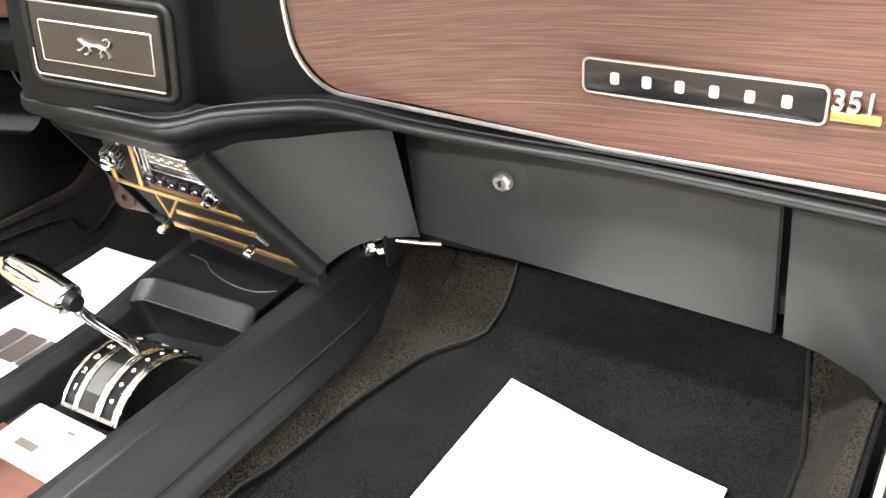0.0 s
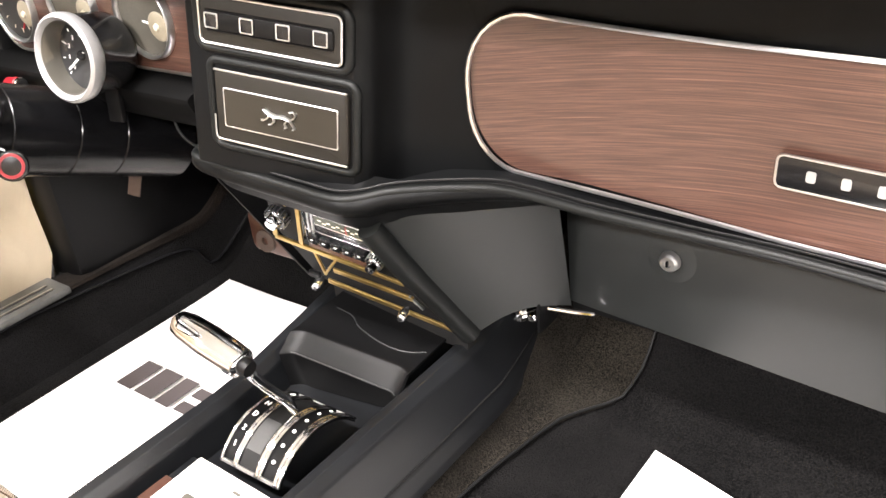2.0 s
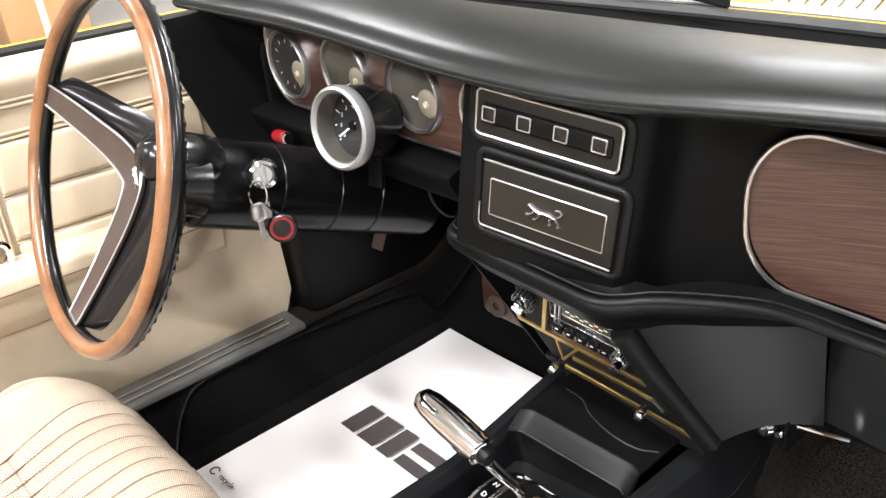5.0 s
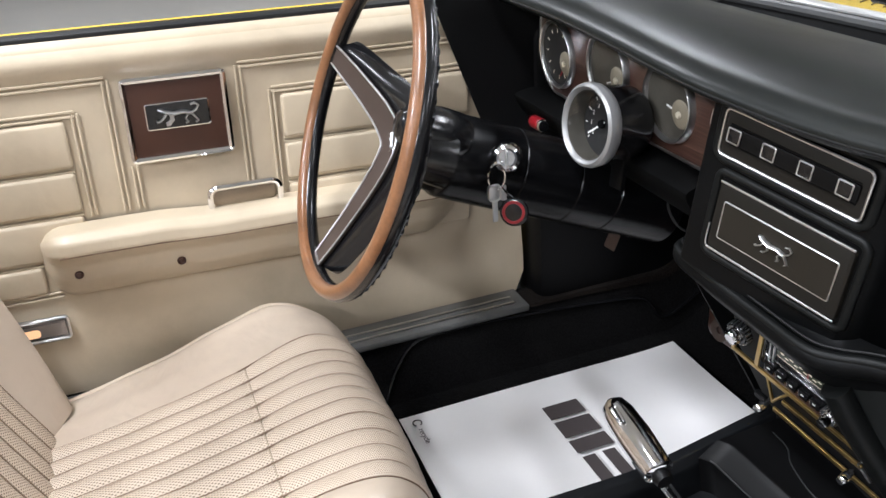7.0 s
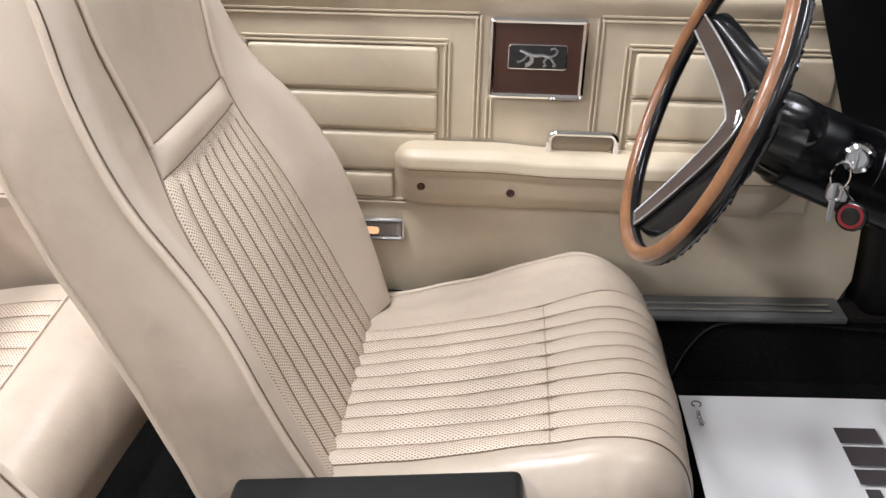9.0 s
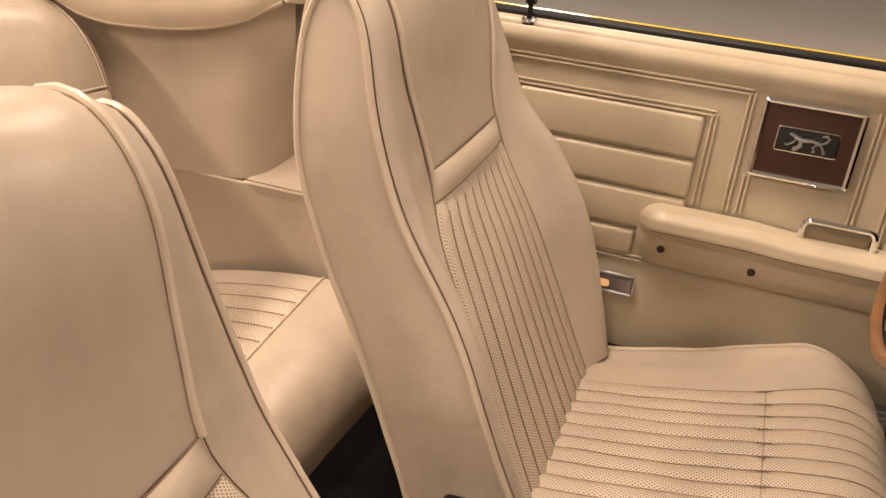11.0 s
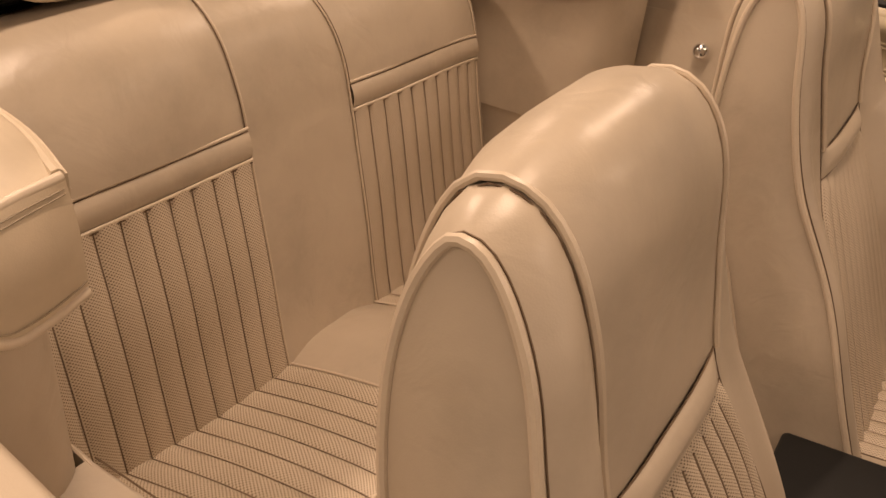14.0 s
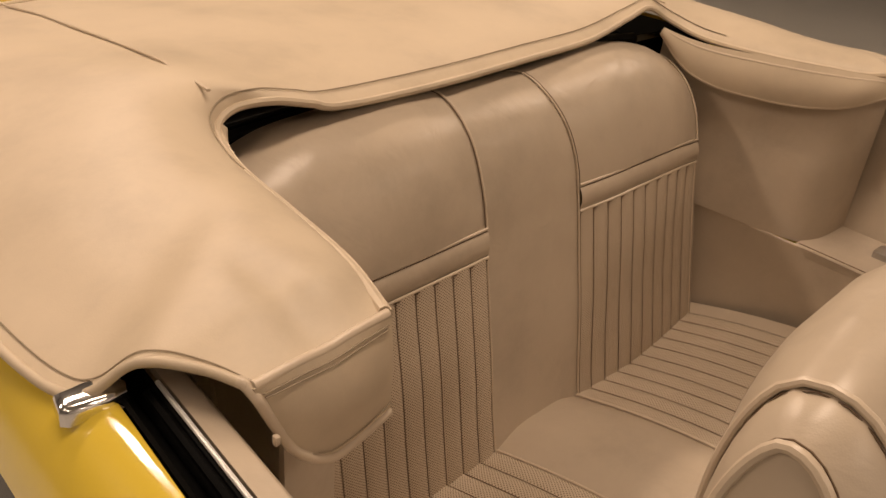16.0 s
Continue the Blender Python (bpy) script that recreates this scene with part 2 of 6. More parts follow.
M_FLOOR = surface("showroom_floor", (0.52, 0.50, 0.46), 0.35, var=0.08, scale=1.2, fine=60, bump=0.05)
# Walls and ceiling darkened below white to cut bounced light.
M_WALL = surface("dimmed_wall", (0.33, 0.325, 0.315), 0.7, var=0.04, scale=2)
# Kept bright: the unseen north wall reflects in the dash pad.
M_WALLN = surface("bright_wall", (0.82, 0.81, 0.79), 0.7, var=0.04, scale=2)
M_CEIL = surface("dimmed_ceiling", (0.36, 0.355, 0.345), 0.8, var=0.03, scale=2)
M_GLASS = clear("thin_glass")
M_DIAL = surface("dial_face", (0.012, 0.012, 0.012), 0.5)
# Grey raised a little to paint in the pale reflection on the gauges.
M_DIALG = surface("dial_grey", (0.07, 0.065, 0.054), 0.4, var=0.3, scale=15)
M_PALE = surface("aged_dial_cap", (0.26, 0.23, 0.17), 0.4)
M_OLIVL = surface("olive_panel", (0.017, 0.0145, 0.0105), 0.5, var=0.1, spec=0.2)
M_IVORY = surface("ivory", (0.72, 0.66, 0.52), 0.4)
M_RED = surface("red_plastic", (0.25, 0.010, 0.016), 0.3)
M_SILVER = surface("silver_paint", (0.34, 0.34, 0.34), 0.36, 0.5, var=0.08)
M_WHITEP = surface("white_print", (0.85, 0.85, 0.83), 0.5, var=0.02)
M_LENS = surface("lamp_lens", (0.30, 0.28, 0.27), 0.15, 0.7, var=0.1)
M_PULL = surface("brown_satin", (0.30, 0.24, 0.175), 0.3, 0.4, var=0.08)
M_GLOW, _nt, _p = nodes_of("warm_bulb")
_p.inputs["Emission Color"].default_value = (1.0, 0.62, 0.30, 1)
_p.inputs["Base Color"].default_value = (0.45, 0.18, 0.07, 1)
_p.inputs["Emission Strength"].default_value = 0.8


# ---- mesh helpers ----
WORLD = {}


def thing(name, loc, label, category, group="", kind=""):
    ob = new(name)
    ob.location = loc
    ob.empty_display_size = 0.05
    WORLD[ob] = Matrix.Translation(loc)
    return tagged(ob, label, category, group, kind)


def part(name, bm, mat, parent=None, label="", sharp=38):
    me = bpy.data.meshes.new(name)
    bmesh.ops.recalc_face_normals(bm, faces=bm.faces)
    bm.to_mesh(me)
    bm.free()
    me.materials.append(mat)
    me.shade_smooth()
    me.set_sharp_from_angle(angle=radians(sharp))
    ob = new(name, me)
    if parent is not None:
        ob.parent = parent
        ob.matrix_parent_inverse = WORLD.get(parent, Matrix()).inverted()
    if label:
        ob["label"] = label
    return ob


def piece(name, bm, mat, label, category, group="", kind="", sharp=38):
    return tagged(part(name, bm, mat, None, "", sharp), label, category, group, kind)


def box(x0, x1, y0, y1, z0, z1, bev=0.0, seg=2, m=None, bm=None):
    own = bmesh.new()
    bmesh.ops.create_cube(own, size=1.0)
    for v in own.verts:
        v.co = Vector(((x0 + x1) / 2 + v.co.x * (x1 - x0), (y0 + y1) / 2 + v.co.y * (y1 - y0), (z0 + z1) / 2 + v.co.z * (z1 - z0)))
    if bev:
        bmesh.ops.bevel(own, geom=list(own.edges), offset=bev, segments=seg, profile=0.5, affect="EDGES")
    if m is not None:
        own.transform(m)
    return merge(bm, own)


def merge(bm, own):
    if bm is None:
        return own
    me = bpy.data.meshes.new("tmp")
    own.to_mesh(me)
    own.free()
    bm.from_mesh(me)
    bpy.data.meshes.remove(me)
    return bm


def smooth_path(pts, n=8, closed=False):
    """Catmull-Rom through the points."""
    P = [Vector(p) for p in pts]
    k = len(P)
    out = []
    for i in range(k if closed else k - 1):
        a = P[(i - 1) % k] if closed or i > 0 else P[0] * 2 - P[1]
        b, c = P[i], P[(i + 1) % k]
        d = P[(i + 2) % k] if closed or i + 2 < k else P[-1] * 2 - P[-2]
        for j in range(n):
            t = j / n
            out.append(0.5 * ((2 * b) + (c - a) * t + (2 * a - 5 * b + 4 * c - d) * t * t + (3 * b - a - 3 * c + d) * t ** 3))
    if not closed:
        out.append(P[-1])
    return out


def tube(pts, r, n=8, closed=False, bm=None, flat=1.0, up=None, radii=None):
    """A round (or flattened) rod along points."""
    bm = bm or bmesh.new()
    P = [Vector(p) for p in pts]
    k = len(P)
    rings = []
    prev = None
    for i in range(k):
        if closed:
            d = P[(i + 1) % k] - P[i - 1]
        else:
            d = P[min(i + 1, k - 1)] - P[max(i - 1, 0)]
        d = d.normalized() if d.length > 1e-9 else Vector((0, 0, 1))
        if up is not None:
            a = Vector(up) - d * d.dot(Vector(up))
        elif prev is None:
            a = Vector((0, 0, 1)) if abs(d.z) < 0.9 else Vector((1, 0, 0))
            a = a - d * d.dot(a)
        else:
            a = prev - d * d.dot(prev)
        a.normalize()
        prev = a
        b = d.cross(a)
        rad = radii[i] if radii else r
        rings.append([bm.verts.new(P[i] + a * (rad * flat * math.cos(2 * math.pi * j / n)) + b * (rad * math.sin(2 * math.pi * j / n))) for j in range(n)])
    for i in range(k if closed else k - 1):
        A, B = rings[i], rings[(i + 1) % k]
        for j in range(n):
            bm.faces.new((A[j], A[(j + 1) % n], B[(j + 1) % n], B[j]))
    if not closed:
        bm.faces.new(rings[0])
        bm.faces.new(rings[-1][::-1])
    return bm


def sheet(f, nu, nv, bm=None, size=None, thick=0.0):
    """A surface f(u, v), u and v from 0 to 1, mapped in metres of the given size; thick gives it a back."""
    bm = bm or bmesh.new()
    uvl = bm.loops.layers.uv.get("UVMap") or bm.loops.layers.uv.new("UVMap")
    V = [[bm.verts.new(f(i / nu, j / nv)) for j in range(nv + 1)] for i in range(nu + 1)]
    su, sv = size or (1, 1)
    made = []
    for i in range(nu):
        for j in range(nv):
            fc = bm.faces.new((V[i][j], V[i + 1][j], V[i + 1][j + 1], V[i][j + 1]))
            made.append(fc)
            for lp, (a, b) in zip(fc.loops, ((i, j), (i + 1, j), (i + 1, j + 1), (i, j + 1))):
                lp[uvl].uv = (a / nu * su, b / nv * sv)
    if thick:
        bmesh.ops.recalc_face_normals(bm, faces=made)
        bmesh.ops.solidify(bm, geom=made, thickness=thick)
    return bm


def slab(top, low, nu, nv):
    """A closed plate between two surfaces of u and v."""
    bm = sheet(top, nu, nv)
    sheet(low, nu, nv, bm)
    V = list(bm.verts)
    n = (nu + 1) * (nv + 1)
    at = lambda k, i, j: V[k * n + i * (nv + 1) + j]
    rim = [(i, 0) for i in range(nu + 1)] + [(nu, j) for j in range(1, nv + 1)] + [(i, nv) for i in range(nu - 1, -1, -1)] + [(0, j) for j in range(nv - 1, 0, -1)]
    for a, b in zip(rim, rim[1:] + rim[:1]):
        bm.faces.new((at(0, *a), at(0, *b), at(1, *b), at(1, *a)))
    return bm


def prism(poly, depth, m=None, bev=0.0, seg=2, bm=None):
    """A polygon in x, y raised by depth along z, with its rims rounded, then posed."""
    own = bmesh.new()
    vs = [own.verts.new((p[0], p[1], 0)) for p in poly]
    fc = own.faces.new(vs)
    ex = bmesh.ops.extrude_face_region(own, geom=[fc])
    top = [g for g in ex["geom"] if isinstance(g, bmesh.types.BMVert)]
    for v in top:
        v.co.z += depth
    if bev:
        edges = [e for e in own.edges if abs(e.verts[0].co.z - depth) < 1e-7 and abs(e.verts[1].co.z - depth) < 1e-7]
        bmesh.ops.bevel(own, geom=edges, offset=bev, segments=seg, profile=0.5, affect="EDGES")
    if m is not None:
        own.transform(m)
    return merge(bm, own)


def lathe(prof, n=32, m=None, bm=None):
    """Rings (radius, height) turned round z, then posed."""
    own = bmesh.new()
    rings = []
    for r, h in prof:
        rings.append([own.verts.new((r * math.cos(2 * math.pi * j / n), r * math.sin(2 * math.pi * j / n), h)) for j in range(n)] if r > 1e-6 else [own.verts.new((0, 0, h))])
    for A, B in zip(rings, rings[1:]):
        for j in range(n):
            q = [A[j % len(A)], A[(j + 1) % len(A)], B[(j + 1) % len(B)], B[j % len(B)]]
            q = list(dict.fromkeys(q))
            if len(q) > 2:
                own.faces.new(q)
    if m is not None:
        own.transform(m)
    return merge(bm, own)


def rrect(w, h, r, n=5):
    """A rounded rectangle round the origin in x, y."""
    out = []
    for cx, cy, a0 in ((w / 2 - r, h / 2 - r, 0), (-w / 2 + r, h / 2 - r, 90), (-w / 2 + r, -h / 2 + r, 180), (w / 2 - r, -h / 2 + r, 270)):
        for i in range(n + 1):
            a = radians(a0 + 90 * i / n)
            out.append((cx + r * math.cos(a), cy + r * math.sin(a)))
    return out


def ring_of(poly, m, r, bm=None, n=6):
    return tube([m @ Vector((p[0], p[1], 0)) for p in poly], r, n, True, bm)


def axis_pose(at, direction, roll=0):
    """A pose at a point whose z runs along direction."""
    q = Vector(direction).normalized().to_track_quat("Z", "Y").to_matrix().to_4x4()
    return Matrix.Translation(at) @ q @ pose(0, 0, 0, 0, 0, roll)


def lerp(a, b, t):
    return a + (b - a) * t


def interp(x, xs, ys):
    return float(np.interp(x, xs, ys))


def words(name, body, size, m, mat, parent, depth=0.0006):
    cu = bpy.data.curves.new(name, "FONT")
    cu.body, cu.size, cu.extrude, cu.align_x, cu.align_y = body, size, depth, "CENTER", "CENTER"
    ob = new("tmp_text", cu)
    dg = bpy.context.evaluated_depsgraph_get()
    me = bpy.data.meshes.new_from_object(ob.evaluated_get(dg))
    bpy.data.objects.remove(ob)
    bm = bmesh.new()
    bm.from_mesh(me)
    bm.transform(m)
    return part(name, bm, mat, parent)

# ---- showroom ----
tagged(piece("floor", box(-11, 7, -8, 8, -0.1, 0.0), M_FLOOR, "pale grey polished showroom floor", "floor"), kind="structure")
piece("ceiling", box(-11, 7, -8, 8, 3.6, 3.7), M_CEIL, "plain showroom ceiling", "ceiling", kind="structure")
piece("wall_north", box(-11, 7, 8, 8.15, 0, 3.6), M_WALLN, "plain showroom wall", "wall", kind="structure")
piece("wall_south", box(-11, 7, -8.15, -8, 0, 3.6), M_WALL, "plain showroom wall", "wall", kind="structure")
piece("wall_east", box(7, 7.15, -8, 8, 0, 3.6), M_WALL, "plain showroom wall", "wall", kind="structure")
piece("wall_west", box(-11.15, -11, -8, 8, 0, 3.6), M_WALLN, "plain showroom wall", "wall", kind="structure")

carton = thing("cardboard_carton", (-6.3, 1.2, 0), "tan cardboard carton standing on the showroom floor", "carton")
part("carton_body", box(-6.6, -6.05, 0.98, 1.55, 0.0, 0.55, 0.006), M_CARTON, carton)
part("carton_tape", box(-6.052, -6.045, 1.22, 1.27, 0.01, 0.54), M_IVORY, carton)

# ---- car body shell ----
body = thing("convertible_car", (0, -0.4, 0.0), "bright yellow convertible car with black carpeted floor pan", "car")


def side_skin(sx, y0, y1):
    prof = [(0.838, 0.930), (0.852, 0.944), (0.876, 0.942), (0.905, 0.920), (0.928, 0.87), (0.945, 0.75), (0.94, 0.6), (0.92, 0.45), (0.89, 0.33), (0.85, 0.28)]
    P = smooth_path([(a, b, 0) for a, b in prof], 3)

    def f(u, v):
        p = P[min(len(P) - 1, round(v * (len(P) - 1)))]
        y = lerp(y0, y1, u)
        k = 0.14 * max(0, -1.2 - y) * 0.6
        rim = 0.842 + 0.137 * (y + 1.36) + 0.03 * v
        return Vector((sx * max(p.x - k, rim), y, p.y))
    return sheet(f, 14, len(P) - 1, thick=0.01)


part("rear_quarter", side_skin(1, -2.9, -1.10), M_YELLOW, body, "glossy yellow rear quarter panel")
part("rear_quarter", side_skin(-1, -2.9, -1.06), M_YELLOW, body, "glossy yellow rear quarter panel")
# Added black strip that fills the dark area below the shoulder.
part("side_stripe", sheet(lambda u, v: Vector((0.921 + 0.018 * v - 0.14 * 0.6 * max(0, -1.2 - lerp(-2.6, -1.12, u)), lerp(-2.6, -1.12, u), 0.892 - 0.06 * v)), 16, 4, thick=0.004), M_GLOSSB, body, "black strip below the body shoulder")
part("trunk_lid", sheet(lambda u, v: Vector((lerp(-0.80, 0.80, u), lerp(-3.1, -2.50, v), 0.955 - 0.06 * (2 * u - 1) ** 4 - 0.05 * (1 - v) ** 2)), 16, 8, thick=0.012), M_YELLOW, body)
part("floor_pan", box(-0.70, 0.72, -1.7, 0.55, 0.27, 0.30), M_CARPET, body)
part("firewall", box(-0.74, 0.74, 0.50, 0.53, 0.30, 0.88), M_CARPET, body)
part("rear_bulkhead", box(-0.80, 0.80, -1.90, -1.87, 0.3, 0.93), M_GLOSSB, body)

# hood, cowl and wiper in front of the windscreen
part("hood", sheet(lambda u, v: Vector((lerp(-0.86, 0.86, u), lerp(0.66, 2.1, v), 0.925 - 0.05 * (2 * u - 1) ** 4 - 0.10 * v * v + 0.02 * math.exp(-((2 * u - 1) / 0.25) ** 2))), 24, 16, thick=0.012), M_YELLOW, body)
cowl = part("cowl_panel", sheet(lambda u, v: Vector((lerp(-0.80, 0.80, u), lerp(0.425, 0.652, v), interp(v, (0, 0.09, 0.16, 1), (0.884, 0.890, 0.899, 0.916)))), 20, 24, thick=0.01), M_YELLOW, body, "yellow cowl panel with thin vent slits")
# Slits are solid strips; their inner shade is put into the colour.
for k in range(66):
    x = -0.74 + 0.0225 * k
    part("vent_slit", box(x - 0.0009, x + 0.0009, -0.060, 0.060, -0.0008, 0.0010, 0.0, 1, Matrix.Translation((x, 0.545, 0.9076)) @ pose(0, 0, 0, 4.9, 0, 12) @ Matrix.Translation((-x, 0, 0))), M_SLIT, cowl)

# carpet on the floor: centre tunnel, side slopes, toe boards
carpet_ob = thing("floor_carpet", (0, -0.3, 0.30), "black loop carpet moulded over the floor pan and tunnel", "carpet")


def tunnel(u, v):
    y = lerp(-1.15, 0.50, v)
    top = 0.40 + 0.05 * max(0, y) / 0.5
    prof = [(-0.66, 0.425), (-0.588, 0.425), (-0.565, 0.36), (-0.545, 0.335), (-0.25, 0.33), (-0.19, 0.34), (-0.14, 0.385), (-0.10, top), (0.09, top), (0.135, 0.384), (0.156, 0.340), (0.175, 0.332), (0.29, 0.325), (0.63, 0.325), (0.66, 0.335), (0.70, 0.41), (0.72, 0.415)]
    xs = [p[0] for p in prof]
    x = lerp(-0.66, 0.72, u)
    z = interp(x, xs, [p[1] for p in prof])
    toe = max(0, y - 0.26) ** 2 / (max(0, y - 0.26) + 0.08)
    return Vector((x, y, z + toe * (1.15 if abs(x) > 0.15 else 0.5)))


part("carpet_sheet", sheet(tunnel, 120, 40, thick=0.006), M_CARPET, carpet_ob)


def carpet_z(x, y):
    return tunnel((x + 0.66) / 1.38, (y + 1.15) / 1.65).z


def strip(left, right, lift):
    """A carpet piece between two edges given as (y, x) pairs, lying on the sheet."""
    ys0, xs0, ys1, xs1 = [p[0] for p in left], [p[1] for p in left], [p[0] for p in right], [p[1] for p in right]

    def f(u, v):
        y = lerp(max(ys0[0], ys1[0]), min(ys0[-1], ys1[-1]), v)
        x = lerp(interp(y, ys0, xs0), interp(y, ys1, xs1), u)
        return Vector((x, y, carpet_z(x, y) + lift))
    return sheet(f, 14, 60, thick=0.003)


SEAM_R = [(-1.0, 0.150), (-0.10, 0.152), (-0.06, 0.156), (0.07, 0.166), (0.15, 0.178), (0.20, 0.190), (0.235, 0.212), (0.27, 0.236), (0.32, 0.247), (0.45, 0.240)]
part("tunnel_carpet", strip([(-1.0, 0.118), (0.15, 0.12), (0.28, 0.10), (0.45, 0.08)], SEAM_R, 0.008), M_CARPETB, carpet_ob, "brown-grey carpet strip beside the console")
part("bound_edge", tube([(x, y, carpet_z(x, y) + 0.010) for y, x in [(yy, interp(yy, [p[0] for p in SEAM_R], [p[1] for p in SEAM_R])) for yy in np.linspace(-0.9, 0.45, 70)]], 0.0022, 6), M_RUBBER, carpet_ob, "bound carpet edge")
part("sill_carpet", strip([(-1.0, 0.655), (0.2, 0.657), (0.45, 0.60)], [(-1.0, 0.715), (0.2, 0.715), (0.45, 0.715)], 0.008), M_CARPETB, carpet_ob, "brown-grey carpet on the sill side")
part("bound_edge", tube([(x, y, carpet_z(x, y) + 0.010) for y, x in ((-0.9, 0.655), (-0.2, 0.656), (0.2, 0.656), (0.3, 0.637), (0.44, 0.603))], 0.003, 6), M_RUBBER, carpet_ob, "bound carpet edge")
part("sill_carpet", strip([(-1.0, -0.64), (0.45, -0.64)], [(-1.0, -0.585), (-0.2, -0.588), (0.1, -0.586), (0.45, -0.58)], 0.006), M_CARPETD, carpet_ob, "dark brown carpet on the sill side")
part("bound_edge", tube(smooth_path([(x, y, carpet_z(x, y) + 0.009) for y, x in ((-0.30, -0.40), (-0.296, -0.50), (-0.275, -0.545), (-0.245, -0.571), (-0.20, -0.583), (-0.1, -0.584), (0.0, -0.582), (0.12, -0.579), (0.22, -0.574), (0.26, -0.556), (0.40, -0.55))], 5), 0.0035, 6), M_GLOSSB, carpet_ob, "bound mat edge")

# sills with scuff plates
for sx in (-1, 1):
    sill = thing("door_sill", (sx * 0.6, -0.4, 0.40), "grey ribbed metal scuff plate on the door sill", "sill")
    so = 0.14 if sx > 0 else 0.0
    part("scuff_plate", box(min(sx * 0.580, sx * 0.646) + so, max(sx * 0.580, sx * 0.646) + so, -1.05, 0.0, 0.425, 0.437, 0.003), M_GREYM, sill)
    for k in range(2):
        x = sx * (0.598 + 0.019 * k) + so
        part("rib", box(x - 0.003, x + 0.003, -1.04, -0.02, 0.4365, 0.4395, 0.001, 1), M_SATIN, sill)
    part("rocker", box(min(sx * 0.60 + so, sx * 0.80), max(sx * 0.60, sx * 0.80) + so * 0.3, -1.05, 0.3, 0.26, 0.424, 0.006), M_RUBBER, sill)

# ---- driver's door ----
door = thing("door_1", (-0.72, -0.5, 0.43), "closed cream vinyl car door with pleated panels and yellow outer edge", "car door", "", "structure")
XD = -0.655


def rects(y0, y1, z0, z1, r=0.006, x=XD, depth=0.0065, bm=None, bev=0.0055):
    """A padded panel on the door card, facing into the cabin."""
    poly = [(p[0] + (y0 + y1) / 2, p[1] + (z0 + z1) / 2) for p in rrect(abs(y1 - y0), abs(z1 - z0), r, 3)]
    m = Matrix(((0, 0, 1, x), (1, 0, 0, 0), (0, 1, 0, 0), (0, 0, 0, 1)))
    return prism(poly, depth, m, bev, 3, bm)


def door_face(u, v):
    y = lerp(-1.06, 0.035, u)
    dy = max(0, y + 0.025)
    z = lerp(0.428 + 0.06 - math.sqrt(max(0, 0.0036 - dy * dy)), 0.950, v)
    bulge = -0.002
    if z > 0.908:
        t = (z - 0.908) / 0.045
        bulge = 0.014 * math.sin(min(1, t) * math.pi * 0.5) - 0.05 * max(0, t - 0.55) ** 1.5
    if z < 0.58:
        bulge += 0.006 * math.sin(math.pi * (z - 0.428) / 0.152)
    return Vector((XD + bulge, y, z))


part("door_card", sheet(door_face, 80, 60, thick=0.012), M_DOORV, door)
part("belt_cap", tube([(-0.672, y, 0.946) for y in np.linspace(-1.06, 0.03, 12)], 0.014, 14), M_DOORV, door)
part("glass_seal", box(-0.728, -0.687, -1.06, 0.06, 0.938, 0.9635, 0.003), M_RUBBER, door, "black rubber window seal")
part("outer_skin", sheet(lambda u, v: Vector((-0.732 - 0.19 * math.sin(v * 1.9) * (1 - 0.25 * v), lerp(-1.06, 0.10, u), 0.9645 - 0.60 * v ** 1.25)), 16, 16, thick=0.01), M_YELLOW, door, "glossy yellow outer door skin")


def ridge(y0, z0, y1, z1, gap=0.0035, r=0.0021):
    """A double stitched ridge on the door card."""
    for s in (-gap, gap):
        oy, oz = (0, s) if abs(y1 - y0) > abs(z1 - z0) else (s, 0)
        part("ridge", tube([(XD + 0.0015, lerp(y0, y1, k / 6) + oy, lerp(z0, z1, k / 6) + oz) for k in range(7)], r, 6), M_DOORV, door)


# rear group of pleats
RISE = (0.859, 0.785, 0.7205, 0.652, 0.602)
ridge(-1.05, 0.9045, -0.592, 0.9045)
ridge(-0.592, 0.9045, -0.592, 0.715)
ridge(-0.572, 0.715, -0.572, 0.778)
for k, (a, b) in enumerate(zip(RISE, RISE[1:])):
    part("pleat_pad", rects(-0.943, -0.652 if k < 3 else -0.72, b + 0.0035, a - 0.0035), M_DOORV, door)
    part("pleat_pad", rects(-0.356, -0.06, b + 0.0035, a - 0.0035), M_DOORV, door)
    if k:
        ridge(-0.943, a, -0.652, a, 0.0028, 0.0016)
        ridge(-0.356, a, -0.06, a, 0.0028, 0.0016)
ridge(-0.950, 0.8635, -0.638, 0.8635)
ridge(-0.638, 0.8635, -0.638, 0.715)
ridge(-0.950, 0.602, -0.950, 0.8635)
ridge(-1.05, 0.600, -0.70, 0.600)
# front group of pleats
ridge(-0.412, 0.9045, 0.03, 0.9045)
ridge(-0.412, 0.9045, -0.412, 0.715)
ridge(-0.368, 0.8635, -0.05, 0.8635)
ridge(-0.368, 0.8635, -0.368, 0.602)

# emblem plate on the door
badge = part("emblem_plate", rects(-0.5695, -0.4355, 0.788, 0.900, 0.003, XD, 0.009, None, 0.002), M_BROWN, door, "brown plate with a silver emblem")
MD = Matrix(((0, 0, 1, XD + 0.009), (1, 0, 0, -0.5025), (0, 1, 0, 0.844), (0, 0, 0, 1)))
part("plate_frame", ring_of(rrect(0.136, 0.114, 0.003, 2), MD, 0.0045), M_CHROME, badge)
part("inner_plate", prism(rrect(0.084, 0.034, 0.002, 2), 0.002, MD @ pose(0, 0.003, 0)), M_GLOSSB, badge)
